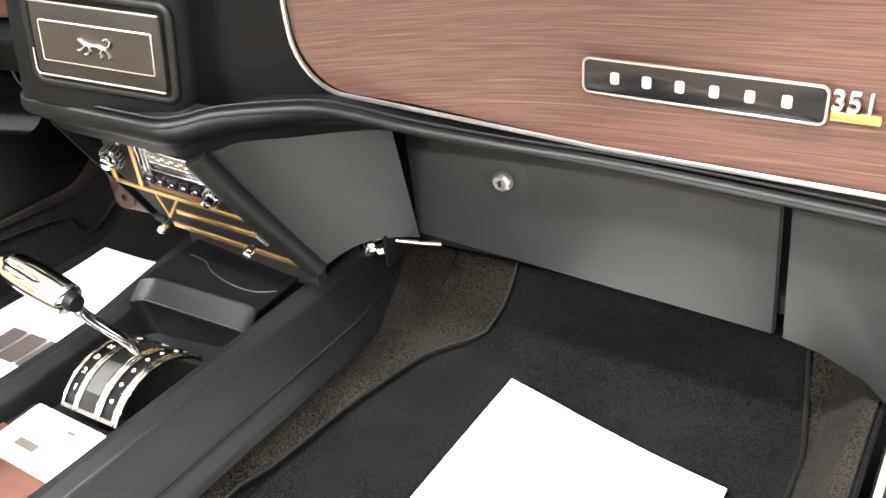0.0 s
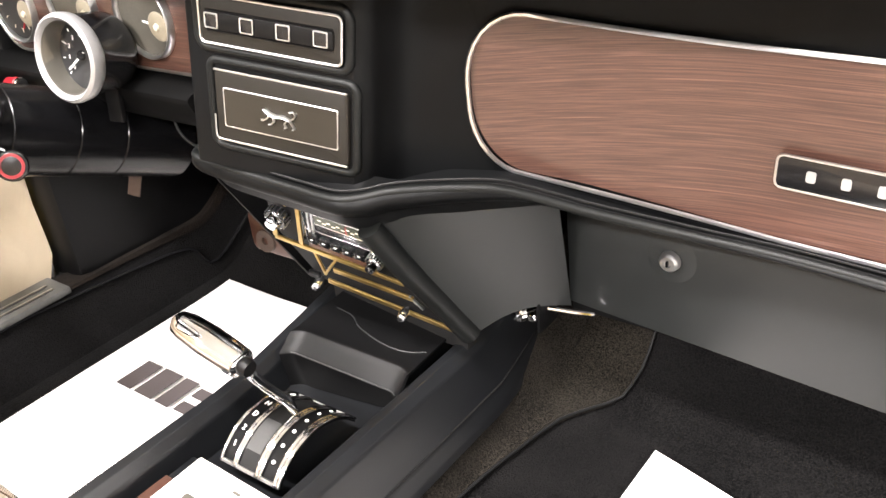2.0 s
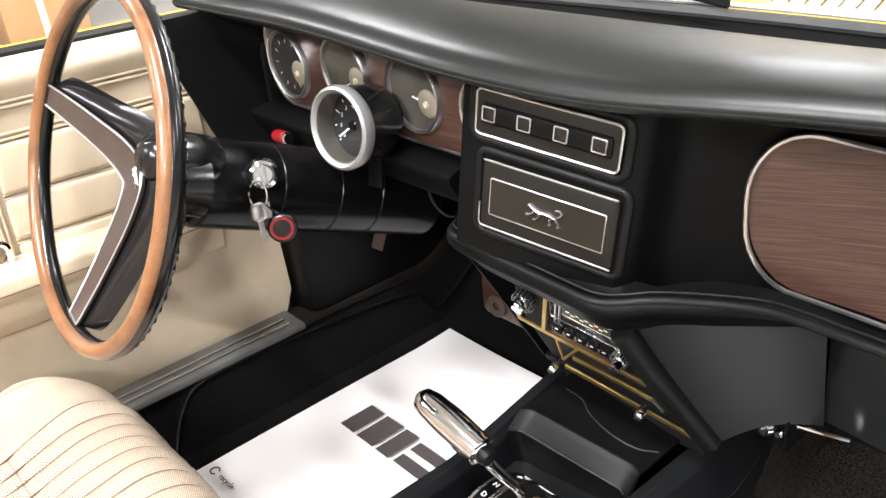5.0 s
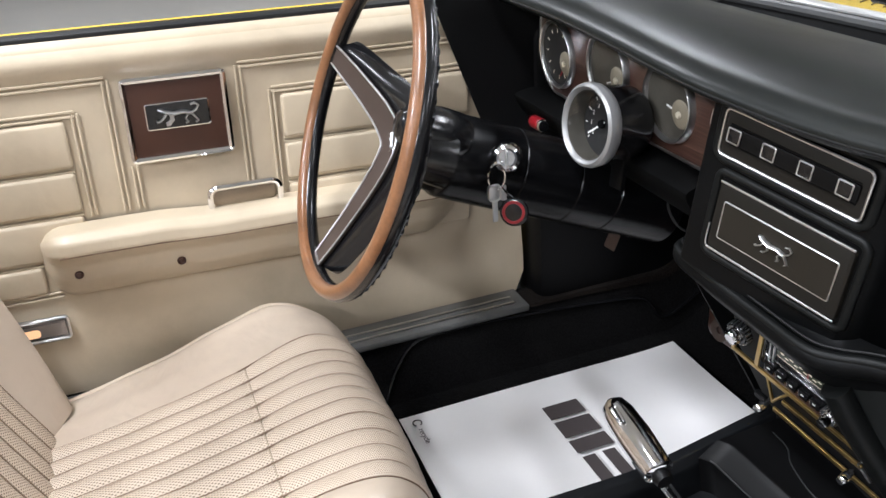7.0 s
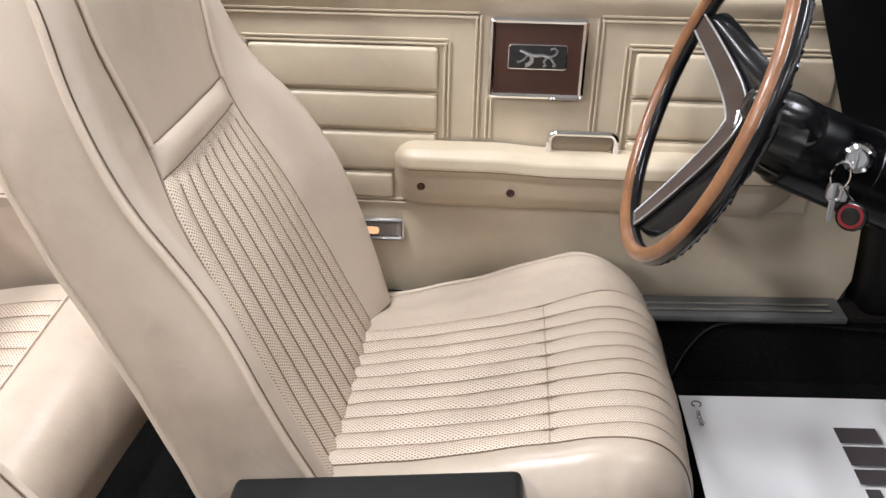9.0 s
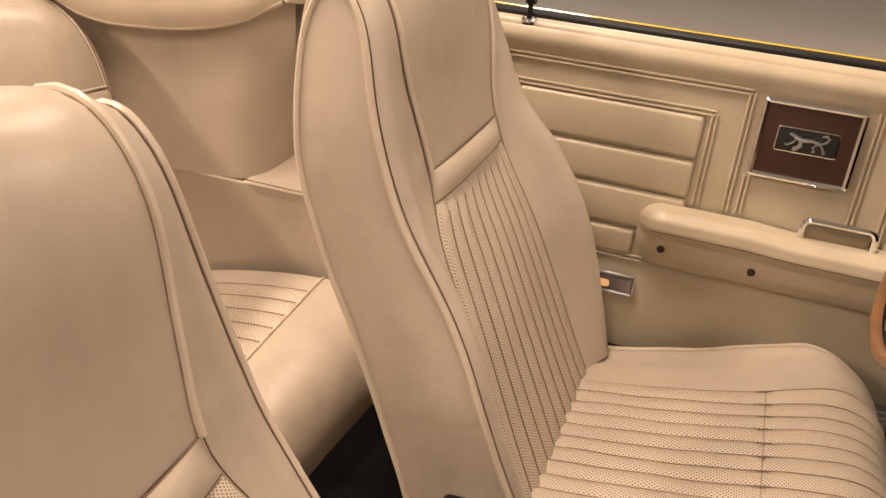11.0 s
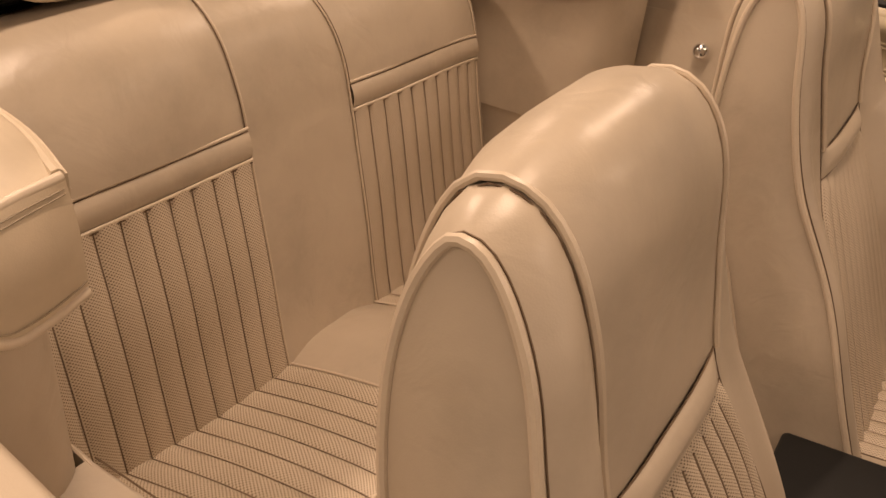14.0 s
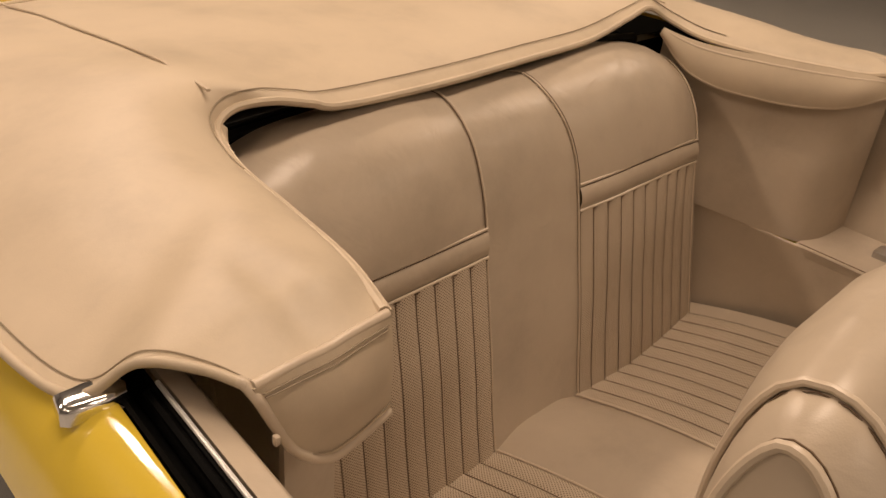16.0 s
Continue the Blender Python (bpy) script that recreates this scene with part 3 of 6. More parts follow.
part("inner_frame", ring_of(rrect(0.085, 0.035, 0.002, 2), MD @ pose(0, 0.003, 0), 0.0016), M_CHROME, badge)


def emblem(m, k, bm=None, fat=1.0):
    """A small cast emblem: a plain long low shape with legs and a tail."""
    bm = tube([m @ Vector((x * k, y * k, 0)) for x, y in ((-0.46, 0.17), (-0.38, 0.16), (-0.28, 0.10), (-0.1, 0.05), (0.12, 0.07), (0.28, 0.03), (0.34, -0.02))], 0.001, 8, False, bm, 0.4, None, [r * k * fat for r in (0.04, 0.085, 0.095, 0.10, 0.085, 0.09, 0.05)])
    for pts in (((-0.26, 0.06), (-0.36, -0.06), (-0.46, -0.12), (-0.52, -0.11)), ((-0.16, 0.04), (-0.14, -0.10), (-0.24, -0.20), (-0.30, -0.20)), ((0.26, 0.02), (0.16, -0.10), (0.22, -0.20), (0.15, -0.22)), ((0.31, 0.02), (0.40, -0.10), (0.46, -0.19), (0.40, -0.22)), ((0.32, 0.02), (0.44, 0.08), (0.50, 0.18), (0.42, 0.25), (0.32, 0.22))):
        tube([m @ Vector((x * k, y * k, 0)) for x, y in pts], 0.042 * k * fat, 6, False, bm, 0.5)
    return bm


part("emblem", emblem(MD @ pose(0, 0.003, 0.003), 0.058, None, 1.4), M_SATIN, badge)

# armrest

def armrest(u, v):
    y = lerp(-0.718, -0.09, u)
    end = min(1.0, math.sqrt(max(0, 1 - max(0, (-0.68 - y) / 0.035) ** 2)) if y < -0.68 else 1.0)
    end *= min(1.0, max(0.05, (-0.09 - y) / 0.05)) ** 0.5
    t = min(1, max(0, (u - 0.25) / 0.14))
    zt = 0.710 - 0.005 * t * t * (3 - 2 * t)
    prof = [(0.0, zt - 0.002), (0.045, zt), (0.058, zt - 0.010), (0.060, zt - 0.028), (0.050, zt - 0.040), (0.040, zt - 0.050), (0.034, zt - 0.075), (0.012, 0.602), (0.0, 0.600)]
    k = v * (len(prof) - 1)
    i = min(len(prof) - 2, int(k))
    d, z = lerp(prof[i][0], prof[i + 1][0], k - i), lerp(prof[i][1], prof[i + 1][1], k - i)
    zm = 0.67
    return Vector((XD + 0.004 + d * end, y, zm + (z - zm) * (0.35 + 0.65 * end)))


part("armrest", sheet(armrest, 60, 32), M_DOORV, door, "moulded cream armrest", 60)
part("armrest_groove", tube([(XD + 0.063, y, 0.681 - 0.004 * min(1, max(0, (y + 0.56) / 0.09))) for y in np.linspace(-0.69, -0.12, 30)], 0.0014, 6), M_SEAM, door)
for y, z in ((-0.672, 0.644), (-0.531, 0.638)):
    part("screw_cup", lathe([(0.0, 0.001), (0.003, 0.001), (0.0055, 0.0035), (0.0065, 0.002), (0.0065, -0.004)], 14, axis_pose((XD + 0.040, y, z), (1, 0, -0.15))), M_BROWN, door, "recessed dark screw")
# chrome door pull
part("pull_cup", rects(-0.473, -0.377, 0.699, 0.731, 0.012, XD + 0.004, 0.012), M_PULL, door, "recessed satin brown door pull cup")
MP = Matrix(((0, 0, 1, XD + 0.022), (1, 0, 0, -0.425), (0, 1, 0, 0.715), (0, 0, 0, 1)))
part("pull_frame", ring_of(rrect(0.103, 0.038, 0.012, 5), MP, 0.0045), M_CHROME, door, "chrome door pull frame")
# courtesy lamp
lampd = part("courtesy_lamp", rects(-0.780, -0.706, 0.537, 0.569, 0.002, XD + 0.004, 0.008, None, 0.002), M_LENS, door, "small lit chrome courtesy lamp")
ML = Matrix(((0, 0, 1, XD + 0.013), (1, 0, 0, -0.743), (0, 1, 0, 0.553), (0, 0, 0, 1)))
part("lamp_frame", ring_of(rrect(0.077, 0.034, 0.003, 2), ML, 0.003), M_SATIN, lampd)
part("lamp_lens", prism(rrect(0.058, 0.020, 0.002, 2), 0.003, ML), M_LENS, lampd, "clear lamp lens")
part("bulb", prism(rrect(0.030, 0.013, 0.005, 5), 0.0035, ML @ pose(-0.015, -0.002, 0)), M_GLOW, lampd, "small glowing warm bulb")
# lock knob
part("lock_knob", lathe([(0.009, 0), (0.010, 0.003), (0.007, 0.005), (0.0035, 0.006), (0.0035, 0.022), (0.0075, 0.024), (0.0085, 0.029), (0.005, 0.031), (0, 0.031)], 16, pose(-0.664, -0.947, 0.950) @ Matrix.Diagonal((1.2, 1.2, 1.35, 1))), M_GLOSSB, door, "black lock knob")
part("knob_ring", lathe([(0.008, 0.0), (0.0085, 0.004), (0.011, 0.0045), (0.0125, 0.002), (0.0125, -0.002)], 20, pose(-0.664, -0.947, 0.9555)), M_CHROME, door, "small chrome ring")
part("mirror_switch", rects(-0.20, -0.17, 0.80, 0.835, 0.003, XD + 0.006, 0.008), M_GLOSSB, door)
# the door's lines fall towards the hinge and lean with it
for ob in [door] + list(door.children_recursive):
    if ob.type == "MESH":
        for vert in ob.data.vertices:
            vert.co.z -= 0.035 * (vert.co.y + 0.6)
            vert.co.y += 0.045 * (vert.co.z - 0.84) if vert.co.z > 0.55 else 0.045 * -0.29

# ---- front bucket seats ----
SX = -0.365
SIDE = smooth_path([(0, y, z) for y, z in ((-0.765, 0.45), (-0.80, 0.53), (-0.876, 0.707), (-0.932, 0.821), (-0.968, 0.94), (-0.985, 1.022), (-1.004, 1.064), (-1.030, 1.083), (-1.058, 1.073), (-1.073, 1.010), (-1.068, 0.885), (-1.040, 0.785), (-0.977, 0.637), (-0.925, 0.50), (-0.90, 0.43))], 10)
_len = [0.0]
for a, b in zip(SIDE, SIDE[1:]):
    _len.append(_len[-1] + (b - a).length)
TOTAL = _len[-1]
S_KEYS = [k / TOTAL for k in _len]


def side_at(s):
    y = interp(s, S_KEYS, [p.y for p in SIDE])
    z = interp(s, S_KEYS, [p.z for p in SIDE])
    e = 0.006
    dy = interp(min(1, s + e), S_KEYS, [p.y for p in SIDE]) - interp(max(0, s - e), S_KEYS, [p.y for p in SIDE])
    dz = interp(min(1, s + e), S_KEYS, [p.z for p in SIDE]) - interp(max(0, s - e), S_KEYS, [p.z for p in SIDE])
    n = math.hypot(dy, dz)
    return y, z, dz / n, -dy / n


def s_of(z):
    """The height z on the front of the seat back."""
    for k, p in enumerate(SIDE):
        if p.z >= z:
            return S_KEYS[k]
    return 0.5


def soft(s, xs, ys, r=0.035):
    """interp with its corners rounded."""
    return sum(interp(s + r * k / 4, xs, ys) for k in range(-4, 5)) / 9


S_TOP = S_KEYS[max(range(len(SIDE)), key=lambda k: SIDE[k].z)]
S_CB0, S_CB1 = s_of(0.811), s_of(0.846)
HALF = 0.243


def edge(s, sd):
    """Half the width of the middle panels, on the tunnel's side (1) and the door's side (-1)."""
    if sd > 0:
        return soft(s, (0, 0.1, 0.2, 0.25, S_CB0, S_CB1, S_TOP - 0.08, S_TOP, 1), (0.215, 0.203, 0.188, 0.170, 0.143, 0.140, 0.180, 0.190, 0.19), 0.02)
    return soft(s, (0, S_CB0, S_CB1, S_TOP - 0.08, S_TOP, 1), (0.15, 0.132, 0.132, 0.178, 0.190, 0.19))


def across(s, u):
    return lerp(-edge(s, -1), edge(s, 1), u)


def back_at(x, s, lift=0.0):
    y, z, ny, nz = side_at(s)
    a = min(1, abs(x) / HALF)
    crown = 0.026 * (1 - a ** 2.6)
    front = 1 - min(1, max(0, (s - S_CB0) / (S_TOP - S_CB0)))
    w = soft(s, (0, S_CB1, S_TOP - 0.05, S_TOP + 0.04, S_TOP + 0.18, 1), (0.34, 0.36, 0.85, 1.55, 1.5, 0.9))
    bol = (0.016 if x > 0 else 0.030 + 0.026 * math.sin(math.pi * min(1, s / S_CB1)) ** 0.8) * math.exp(-((abs(x) - (0.222 if x > 0 else 0.202)) / (0.022 if x > 0 else 0.031)) ** 2) * soft(s, (0, S_CB0, S_CB1 + 0.05, S_TOP), (1, 0.95, 0.35, 0))
    o = crown * w + bol + lift - 0.015 * a ** 4 * soft(s, (0, S_CB0 - 0.12, S_CB1, S_TOP, S_TOP + 0.06, 1), (0, 0, 1, 0.9, 0, 0))
    pull = 1 - 0.215 * soft(s, (0, S_CB0, S_CB1, S_TOP, S_TOP + 0.12, 1), (0, 0.1, 0.3, 1, 0.6, 0))
    if x < 0:
        t = min(1, max(0, (abs(x) - 0.12) / 0.10))
        o += 0.024 * t * t * (3 - 2 * t) * soft(s, (0.05, 0.2, 0.3, 0.4, 0.47), (0, 0.8, 1, 0.8, 0))
    else:
        pull -= 0.07 * soft(s, (0.1, 0.2, 0.28, 0.36), (0, 1, 1, 0)) * min(1, max(0, (x - 0.15) / 0.06))
    o += 0.0028 * noise.noise(Vector((x * 13, s * 16, 3.7))) * interp(s, (0, S_CB1, S_CB1 + 0.08, 1), (0.3, 0.3, 1, 1))
    return Vector((SX + x * pull, y + ny * o, z + nz * o))


def pleat(x, half, count, depth, power=0.65):
    t = (x + half) / (2 * half) * count
    return depth * (abs(math.sin(math.pi * t)) ** power - 1)


def roll(x):
    """Height of a front seat's padded pleat, x from -1 to 1 across the insert."""
    return 0.0064 + pleat(x, 1, 10, 0.0068, 0.5)


seat = thing("bucket_seat", (SX, -0.6, 0.34), "cream vinyl high-back bucket seat with pleated woven inserts and piping", "car seat", "front seats")
part("backrest_core", sheet(lambda u, v: back_at((2 * u - 1) * HALF * 0.97, v, -0.004), 24, 60), M_VINYL, seat)
# head panel runs over the top and down the rear
part("head_panel", sheet(lambda u, v: (lambda s: back_at(across(s, u), s, 0.003 * math.sin(math.pi * min(1, (s - S_CB1) / 0.05) / 2) * (1 - abs(2 * u - 1) ** 6)))(lerp(S_CB1, 1, v)), 24, 60), M_VINYL, seat)
for sd in (-1, 1):
    part("side_band", sheet(lambda u, v: back_at(sd * lerp(edge(v, sd) - 0.002, HALF, u), v, -0.001 + 0.003 * math.sin(math.pi * u)), 12, 80), M_VINYL, seat)

    def flank(u, v):
        s = v * S_TOP
        a, b = back_at(sd * HALF, s), back_at(sd * HALF, 1 - v * (1 - S_TOP))
        p = a.lerp(b, u)
        p.x += sd * 0.012 * math.sin(math.pi * u) * math.sin(math.pi * min(1, v * 1.02))
        return p
    part("side_panel", sheet(flank, 10, 40), M_VINYL, seat)
    part("side_piping", tube([back_at(sd * HALF, s, 0.0022) for s in np.linspace(0.0, 1, 110)], 0.0046, 8), M_PIPE, seat)
    part("side_seam", tube([back_at(sd * (HALF - 0.007), s, 0.0012) for s in np.linspace(0, 1, 90)], 0.0008, 5), M_SEAM, seat)
    part("panel_piping", tube([back_at(sd * edge(s, sd), s, 0.0028) for s in np.linspace(S_CB1, 1, 90)], 0.0036, 8), M_PIPE, seat)
    part("panel_seam", tube([back_at(sd * (edge(s, sd) + 0.0042), s, -0.0002) for s in np.linspace(0, 1, 90)], 0.0008, 5), M_SEAM, seat)
part("cross_band", sheet(lambda u, v: (lambda s: back_at(across(s, u), s, (0.003 + 0.009 * math.sin(math.pi * v) ** 0.6) * (1 - abs(2 * u - 1) ** 5)))(lerp(S_CB0, S_CB1, v)), 28, 14), M_VINYL, seat, "plain padded band across the backrest")
for s in (S_CB0, S_CB1):
    part("band_seam", tube([back_at(across(s, u), s, 0.003 * (1 - abs(2 * u - 1) ** 5)) for u in np.linspace(0, 1, 24)], 0.0010, 5), M_SEAM, seat)
part("back_insert", sheet(lambda u, v: (lambda s: back_at(across(s, u), s, roll(2 * u - 1) * min(1, (S_CB0 - s) / 0.010)))(lerp(0.0, S_CB0, v)), 108, 30, size=(0.28, 0.36)), M_WEAVEF, seat, "woven pleated backrest insert", 80)
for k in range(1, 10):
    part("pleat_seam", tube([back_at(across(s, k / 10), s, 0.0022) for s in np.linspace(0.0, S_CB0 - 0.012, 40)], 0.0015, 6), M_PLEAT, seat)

# cushion
CY = smooth_path([(0, y, z) for y, z in ((-0.80, 0.455), (-0.74, 0.462), (-0.62, 0.478), (-0.50, 0.500), (-0.415, 0.513), (-0.36, 0.507), (-0.326, 0.478), (-0.312, 0.43), (-0.316, 0.385))], 8)


CNEAR, SEAM_V = 0.268, 0.39


def cush_edge(v, sd):
    return 0.195 + 0.025 * max(0, v - 0.55) if sd > 0 else soft(v, (0, 0.36, 0.55, 1), (0.112, 0.122, 0.150, 0.162), 0.05)


def cush_across(v, u):
    return lerp(-cush_edge(v, -1), cush_edge(v, 1), u)


def cush_at(x, v, lift=0.0):
    k = v * (len(CY) - 1)
    i = min(len(CY) - 2, int(k))
    p = CY[i].lerp(CY[i + 1], k - i)
    d = (CY[i + 1] - CY[i]).normalized()
    n = Vector((0, -d.z, d.y))
    a = abs(x) / (CNEAR if x > 0 else 0.25)
    f = interp(p.y, (-0.8, -0.7, -0.5, -0.42, -0.34), (0.0, 0.012, 0.034, 0.036, 0.01))
    if x > 0:
        o = 0.45 * f * math.exp(-((x - 0.222) / 0.030) ** 2) - 0.030 * max(0, (a - 0.84) / 0.16) ** 2.2 + lift
    else:
        f = soft(p.y, (-0.8, -0.7, -0.62, -0.5, -0.42, -0.36, -0.32), (-0.010, -0.004, 0.006, 0.022, 0.031, 0.020, 0.006), 0.03)
        t = min(1, max(0, (abs(x) - 0.105) / 0.115))
        o = 0.92 * f * t * t * (3 - 2 * t) - 0.010 * max(0, (a - 0.88) / 0.12) ** 2 + lift
        o += 0.004 * noise.noise(Vector((x * 34, p.y * 9, 2.2))) * t
    o += 0.003 * noise.noise(Vector((x * 14, p.y * 16, 8.1)))
    narrow = 1 - 0.10 * interp(p.y, (-0.8, -0.6, -0.42, -0.33), (0.25, 0.0, 0.0, 0.45))
    q = p + n * o
    return Vector((SX + x * narrow, q.y - 0.02 * a ** 3 * min(1, max(0, (p.y + 0.50) / 0.10)), q.z))


for sd in (-1, 1):
    rim = CNEAR if sd > 0 else 0.25
    part("cushion_bolster", sheet(lambda u, v: cush_at(sd * lerp(cush_edge(v, sd), rim, u), v), 20, 60), M_VINYL, seat)
    part("cushion_side", sheet(lambda u, v: (lambda p: Vector((p.x + sd * 0.006 * math.sin(math.pi * u), p.y, lerp(p.z, 0.375, u))))(cush_at(sd * rim, v)), 6, 60), M_VINYL, seat)
    part("cushion_piping", tube([cush_at(sd * rim, v, 0.001) for v in np.linspace(0, 1, 50)], 0.004, 8), M_PIPE, seat)
    part("cushion_seam", tube([cush_at(sd * cush_edge(v, sd), v, 0.001) for v in np.linspace(0, 1, 50)], 0.0010, 5), M_SEAM, seat)
part("cushion_core", sheet(lambda u, v: cush_at(lerp(-0.24, 0.255, u), v, -0.004), 24, 40), M_VINYL, seat)
part("cushion_insert", sheet(lambda u, v: cush_at(cush_across(v, u), v, roll(2 * u - 1) - 0.003 * math.exp(-((v - SEAM_V) / 0.010) ** 2)), 108, 100, size=(0.315, 0.56)), M_WEAVEF, seat, "woven pleated cushion insert", 80)
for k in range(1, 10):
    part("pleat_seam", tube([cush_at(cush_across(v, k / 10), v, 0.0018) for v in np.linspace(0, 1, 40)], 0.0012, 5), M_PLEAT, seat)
part("cross_seam", tube([cush_at(cush_across(SEAM_V, u), SEAM_V, roll(2 * u - 1) - 0.0026) for u in np.linspace(0, 1, 121)], 0.0008, 5), M_STITCH, seat)
part("seat_base", box(SX - 0.21, SX + 0.21, -0.88, -0.36, 0.335, 0.40, 0.01), M_RUBBER, seat, "black seat base")
copy_thing(seat, pose(0.410, -0.586, 0.309) @ Matrix.Diagonal((-1, 1, 1, 1)))

# ---- rear bench ----
bench = thing("rear_bench_seat", (0, -1.4, 0.30), "cream vinyl rear bench with two pleated woven panels and plain centre", "car seat")
RB = smooth_path([(0, y, z) for y, z in ((-1.566, 0.36), (-1.588, 0.46), (-1.622, 0.62), (-1.650, 0.755), (-1.666, 0.828), (-1.696, 0.899), (-1.736, 0.942), (-1.783, 0.962), (-1.835, 0.952))], 8)
RBS = [0.0]
for a, b in zip(RB, RB[1:]):
    RBS.append(RBS[-1] + (b - a).length)
RBK = [k / RBS[-1] for k in RBS]


def rb_at(x, s, lift=0.0):
    y, z = interp(s, RBK, [p.y for p in RB]), interp(s, RBK, [p.z for p in RB])
    y2, z2 = interp(min(1, s + 0.01), RBK, [p.y for p in RB]), interp(min(1, s + 0.01), RBK, [p.z for p in RB])
    y1, z1 = interp(max(0, s - 0.01), RBK, [p.y for p in RB]), interp(max(0, s - 0.01), RBK, [p.z for p in RB])
    d = Vector((0, y2 - y1, z2 - z1)).normalized()
    n = Vector((0, d.z, -d.y))
    drop = 0.05 * max(0, (abs(x) - 0.36) / 0.2) ** 2 * interp(s, (0, 0.7, 1), (0, 0.3, 1)) + 0.020 * max(0, (x - 0.12) / 0.4) * interp(s, (0, 0.62, 0.9, 1), (0, 0, 1, 1))
    o = lift + 0.008 * math.sin(math.pi * min(1, max(0, (abs(x) - 0.125) / 0.41))) - 0.05 * max(0, (abs(x) - 0.53) / 0.05) ** 2 + 0.0035 * noise.noise(Vector((x * 7, s * 5, 1.3)))
    return Vector((x, y, z - drop)) + n * o


def rs_z(z):
    for k, p in enumerate(RB):
        if p.z >= z:
            return RBK[k]
    return 1.0


R0, R1 = rs_z(0.732), rs_z(0.783)
XI, XO = 0.122, 0.528


def xi(s, sd):
    """The seam beside the plain centre; it draws in over the top on the driver's side."""
    return XI if sd > 0 else soft(s, (0.55, 0.7, 0.85, 1), (XI, 0.115, 0.088, 0.078), 0.05)



def band(s, sd, u):
    """The band on the driver's side sits a little higher."""
    return s + (0 if sd > 0 else 0.013 + 0.010 * u)


part("centre_panel", sheet(lambda u, v: rb_at(lerp(-xi(v, -1), XI, u), v, 0.003 * math.sin(math.pi * u)), 16, 50), M_VINYL, bench)
for sd in (-1, 1):
    part("upper_panel", sheet(lambda u, v: (lambda s: rb_at(sd * lerp(xi(s, sd), XO, u), s, 0.007 * math.sin(math.pi * u) ** 0.5))(lerp(band(R1, sd, u), 1, v)), 24, 30), M_VINYL, bench)
    part("cross_band", sheet(lambda u, v: rb_at(sd * lerp(XI, XO, u), lerp(band(R0, sd, u), band(R1, sd, u), v), 0.009 * math.sin(math.pi * v) ** 0.6), 20, 12), M_VINYL, bench)
    part("back_insert", sheet(lambda u, v: rb_at(sd * lerp(XI, XO, u), lerp(0, band(R0, sd, u), v), 0.0070 + pleat(2 * u - 1, 1, 10, 0.0066)), 110, 30, size=(0.41, 0.38)), M_WEAVE, bench, "woven pleated insert", 80)
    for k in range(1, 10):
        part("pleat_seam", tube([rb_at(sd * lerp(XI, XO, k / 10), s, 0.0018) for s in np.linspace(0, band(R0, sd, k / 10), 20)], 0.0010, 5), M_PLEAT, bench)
    part("side_bolster", sheet(lambda u, v: rb_at(sd * lerp(XO, 0.585, u), v, 0.002), 8, 40), M_VINYL, bench)
    for x in (XI, XO):
        part("panel_piping", tube([rb_at(sd * (xi(s, sd) if x == XI else x), s, 0.0026) for s in np.linspace(0, 1, 50)], 0.0020, 7), M_PIPE, bench)
        part("panel_seam", tube([rb_at(sd * ((xi(s, sd) if x == XI else x) + 0.004), s, 0.003) for s in np.linspace(0, 1, 50)], 0.0009, 5), M_SEAM, bench)
    for s in (R0, R1):
        part("band_piping", tube([rb_at(sd * x, band(s, sd, (x - XI) / (XO - XI)), 0.004) for x in np.linspace(XI, XO, 20)], 0.0026, 7), M_PIPE, bench)
        part("band_seam", tube([rb_at(sd * x, band(s - 0.006, sd, (x - XI) / (XO - XI)), 0.004) for x in np.linspace(XI, XO, 20)], 0.0009, 5), M_SEAM, bench)

RC = smooth_path([(0, y, z) for y, z in ((-1.625, 0.375), (-1.565, 0.394), (-1.44, 0.425), (-1.31, 0.445), (-1.22, 0.445), (-1.16, 0.425), (-1.13, 0.38), (-1.125, 0.31))], 8)


def rc_at(x, v, lift=0.0):
    k = v * (len(RC) - 1)
    i = min(len(RC) - 2, int(k))
    p = RC[i].lerp(RC[i + 1], k - i)
    d = (RC[i + 1] - RC[i]).normalized()
    n = Vector((0, -d.z, d.y))
    hump = 0.022 * math.exp(-(x / 0.10) ** 4)
    o = lift + hump + 0.03 * interp(abs(x), (0, 0.3, 0.56), (0, 0.3, 1))
    q = p + n * o
    return Vector((x, q.y, q.z))


VF = 0.50
part("centre_cushion", sheet(lambda u, v: rc_at(lerp(-0.118, 0.118, u), v, 0.006 * math.sin(math.pi * u)), 16, 40), M_VINYL, bench)
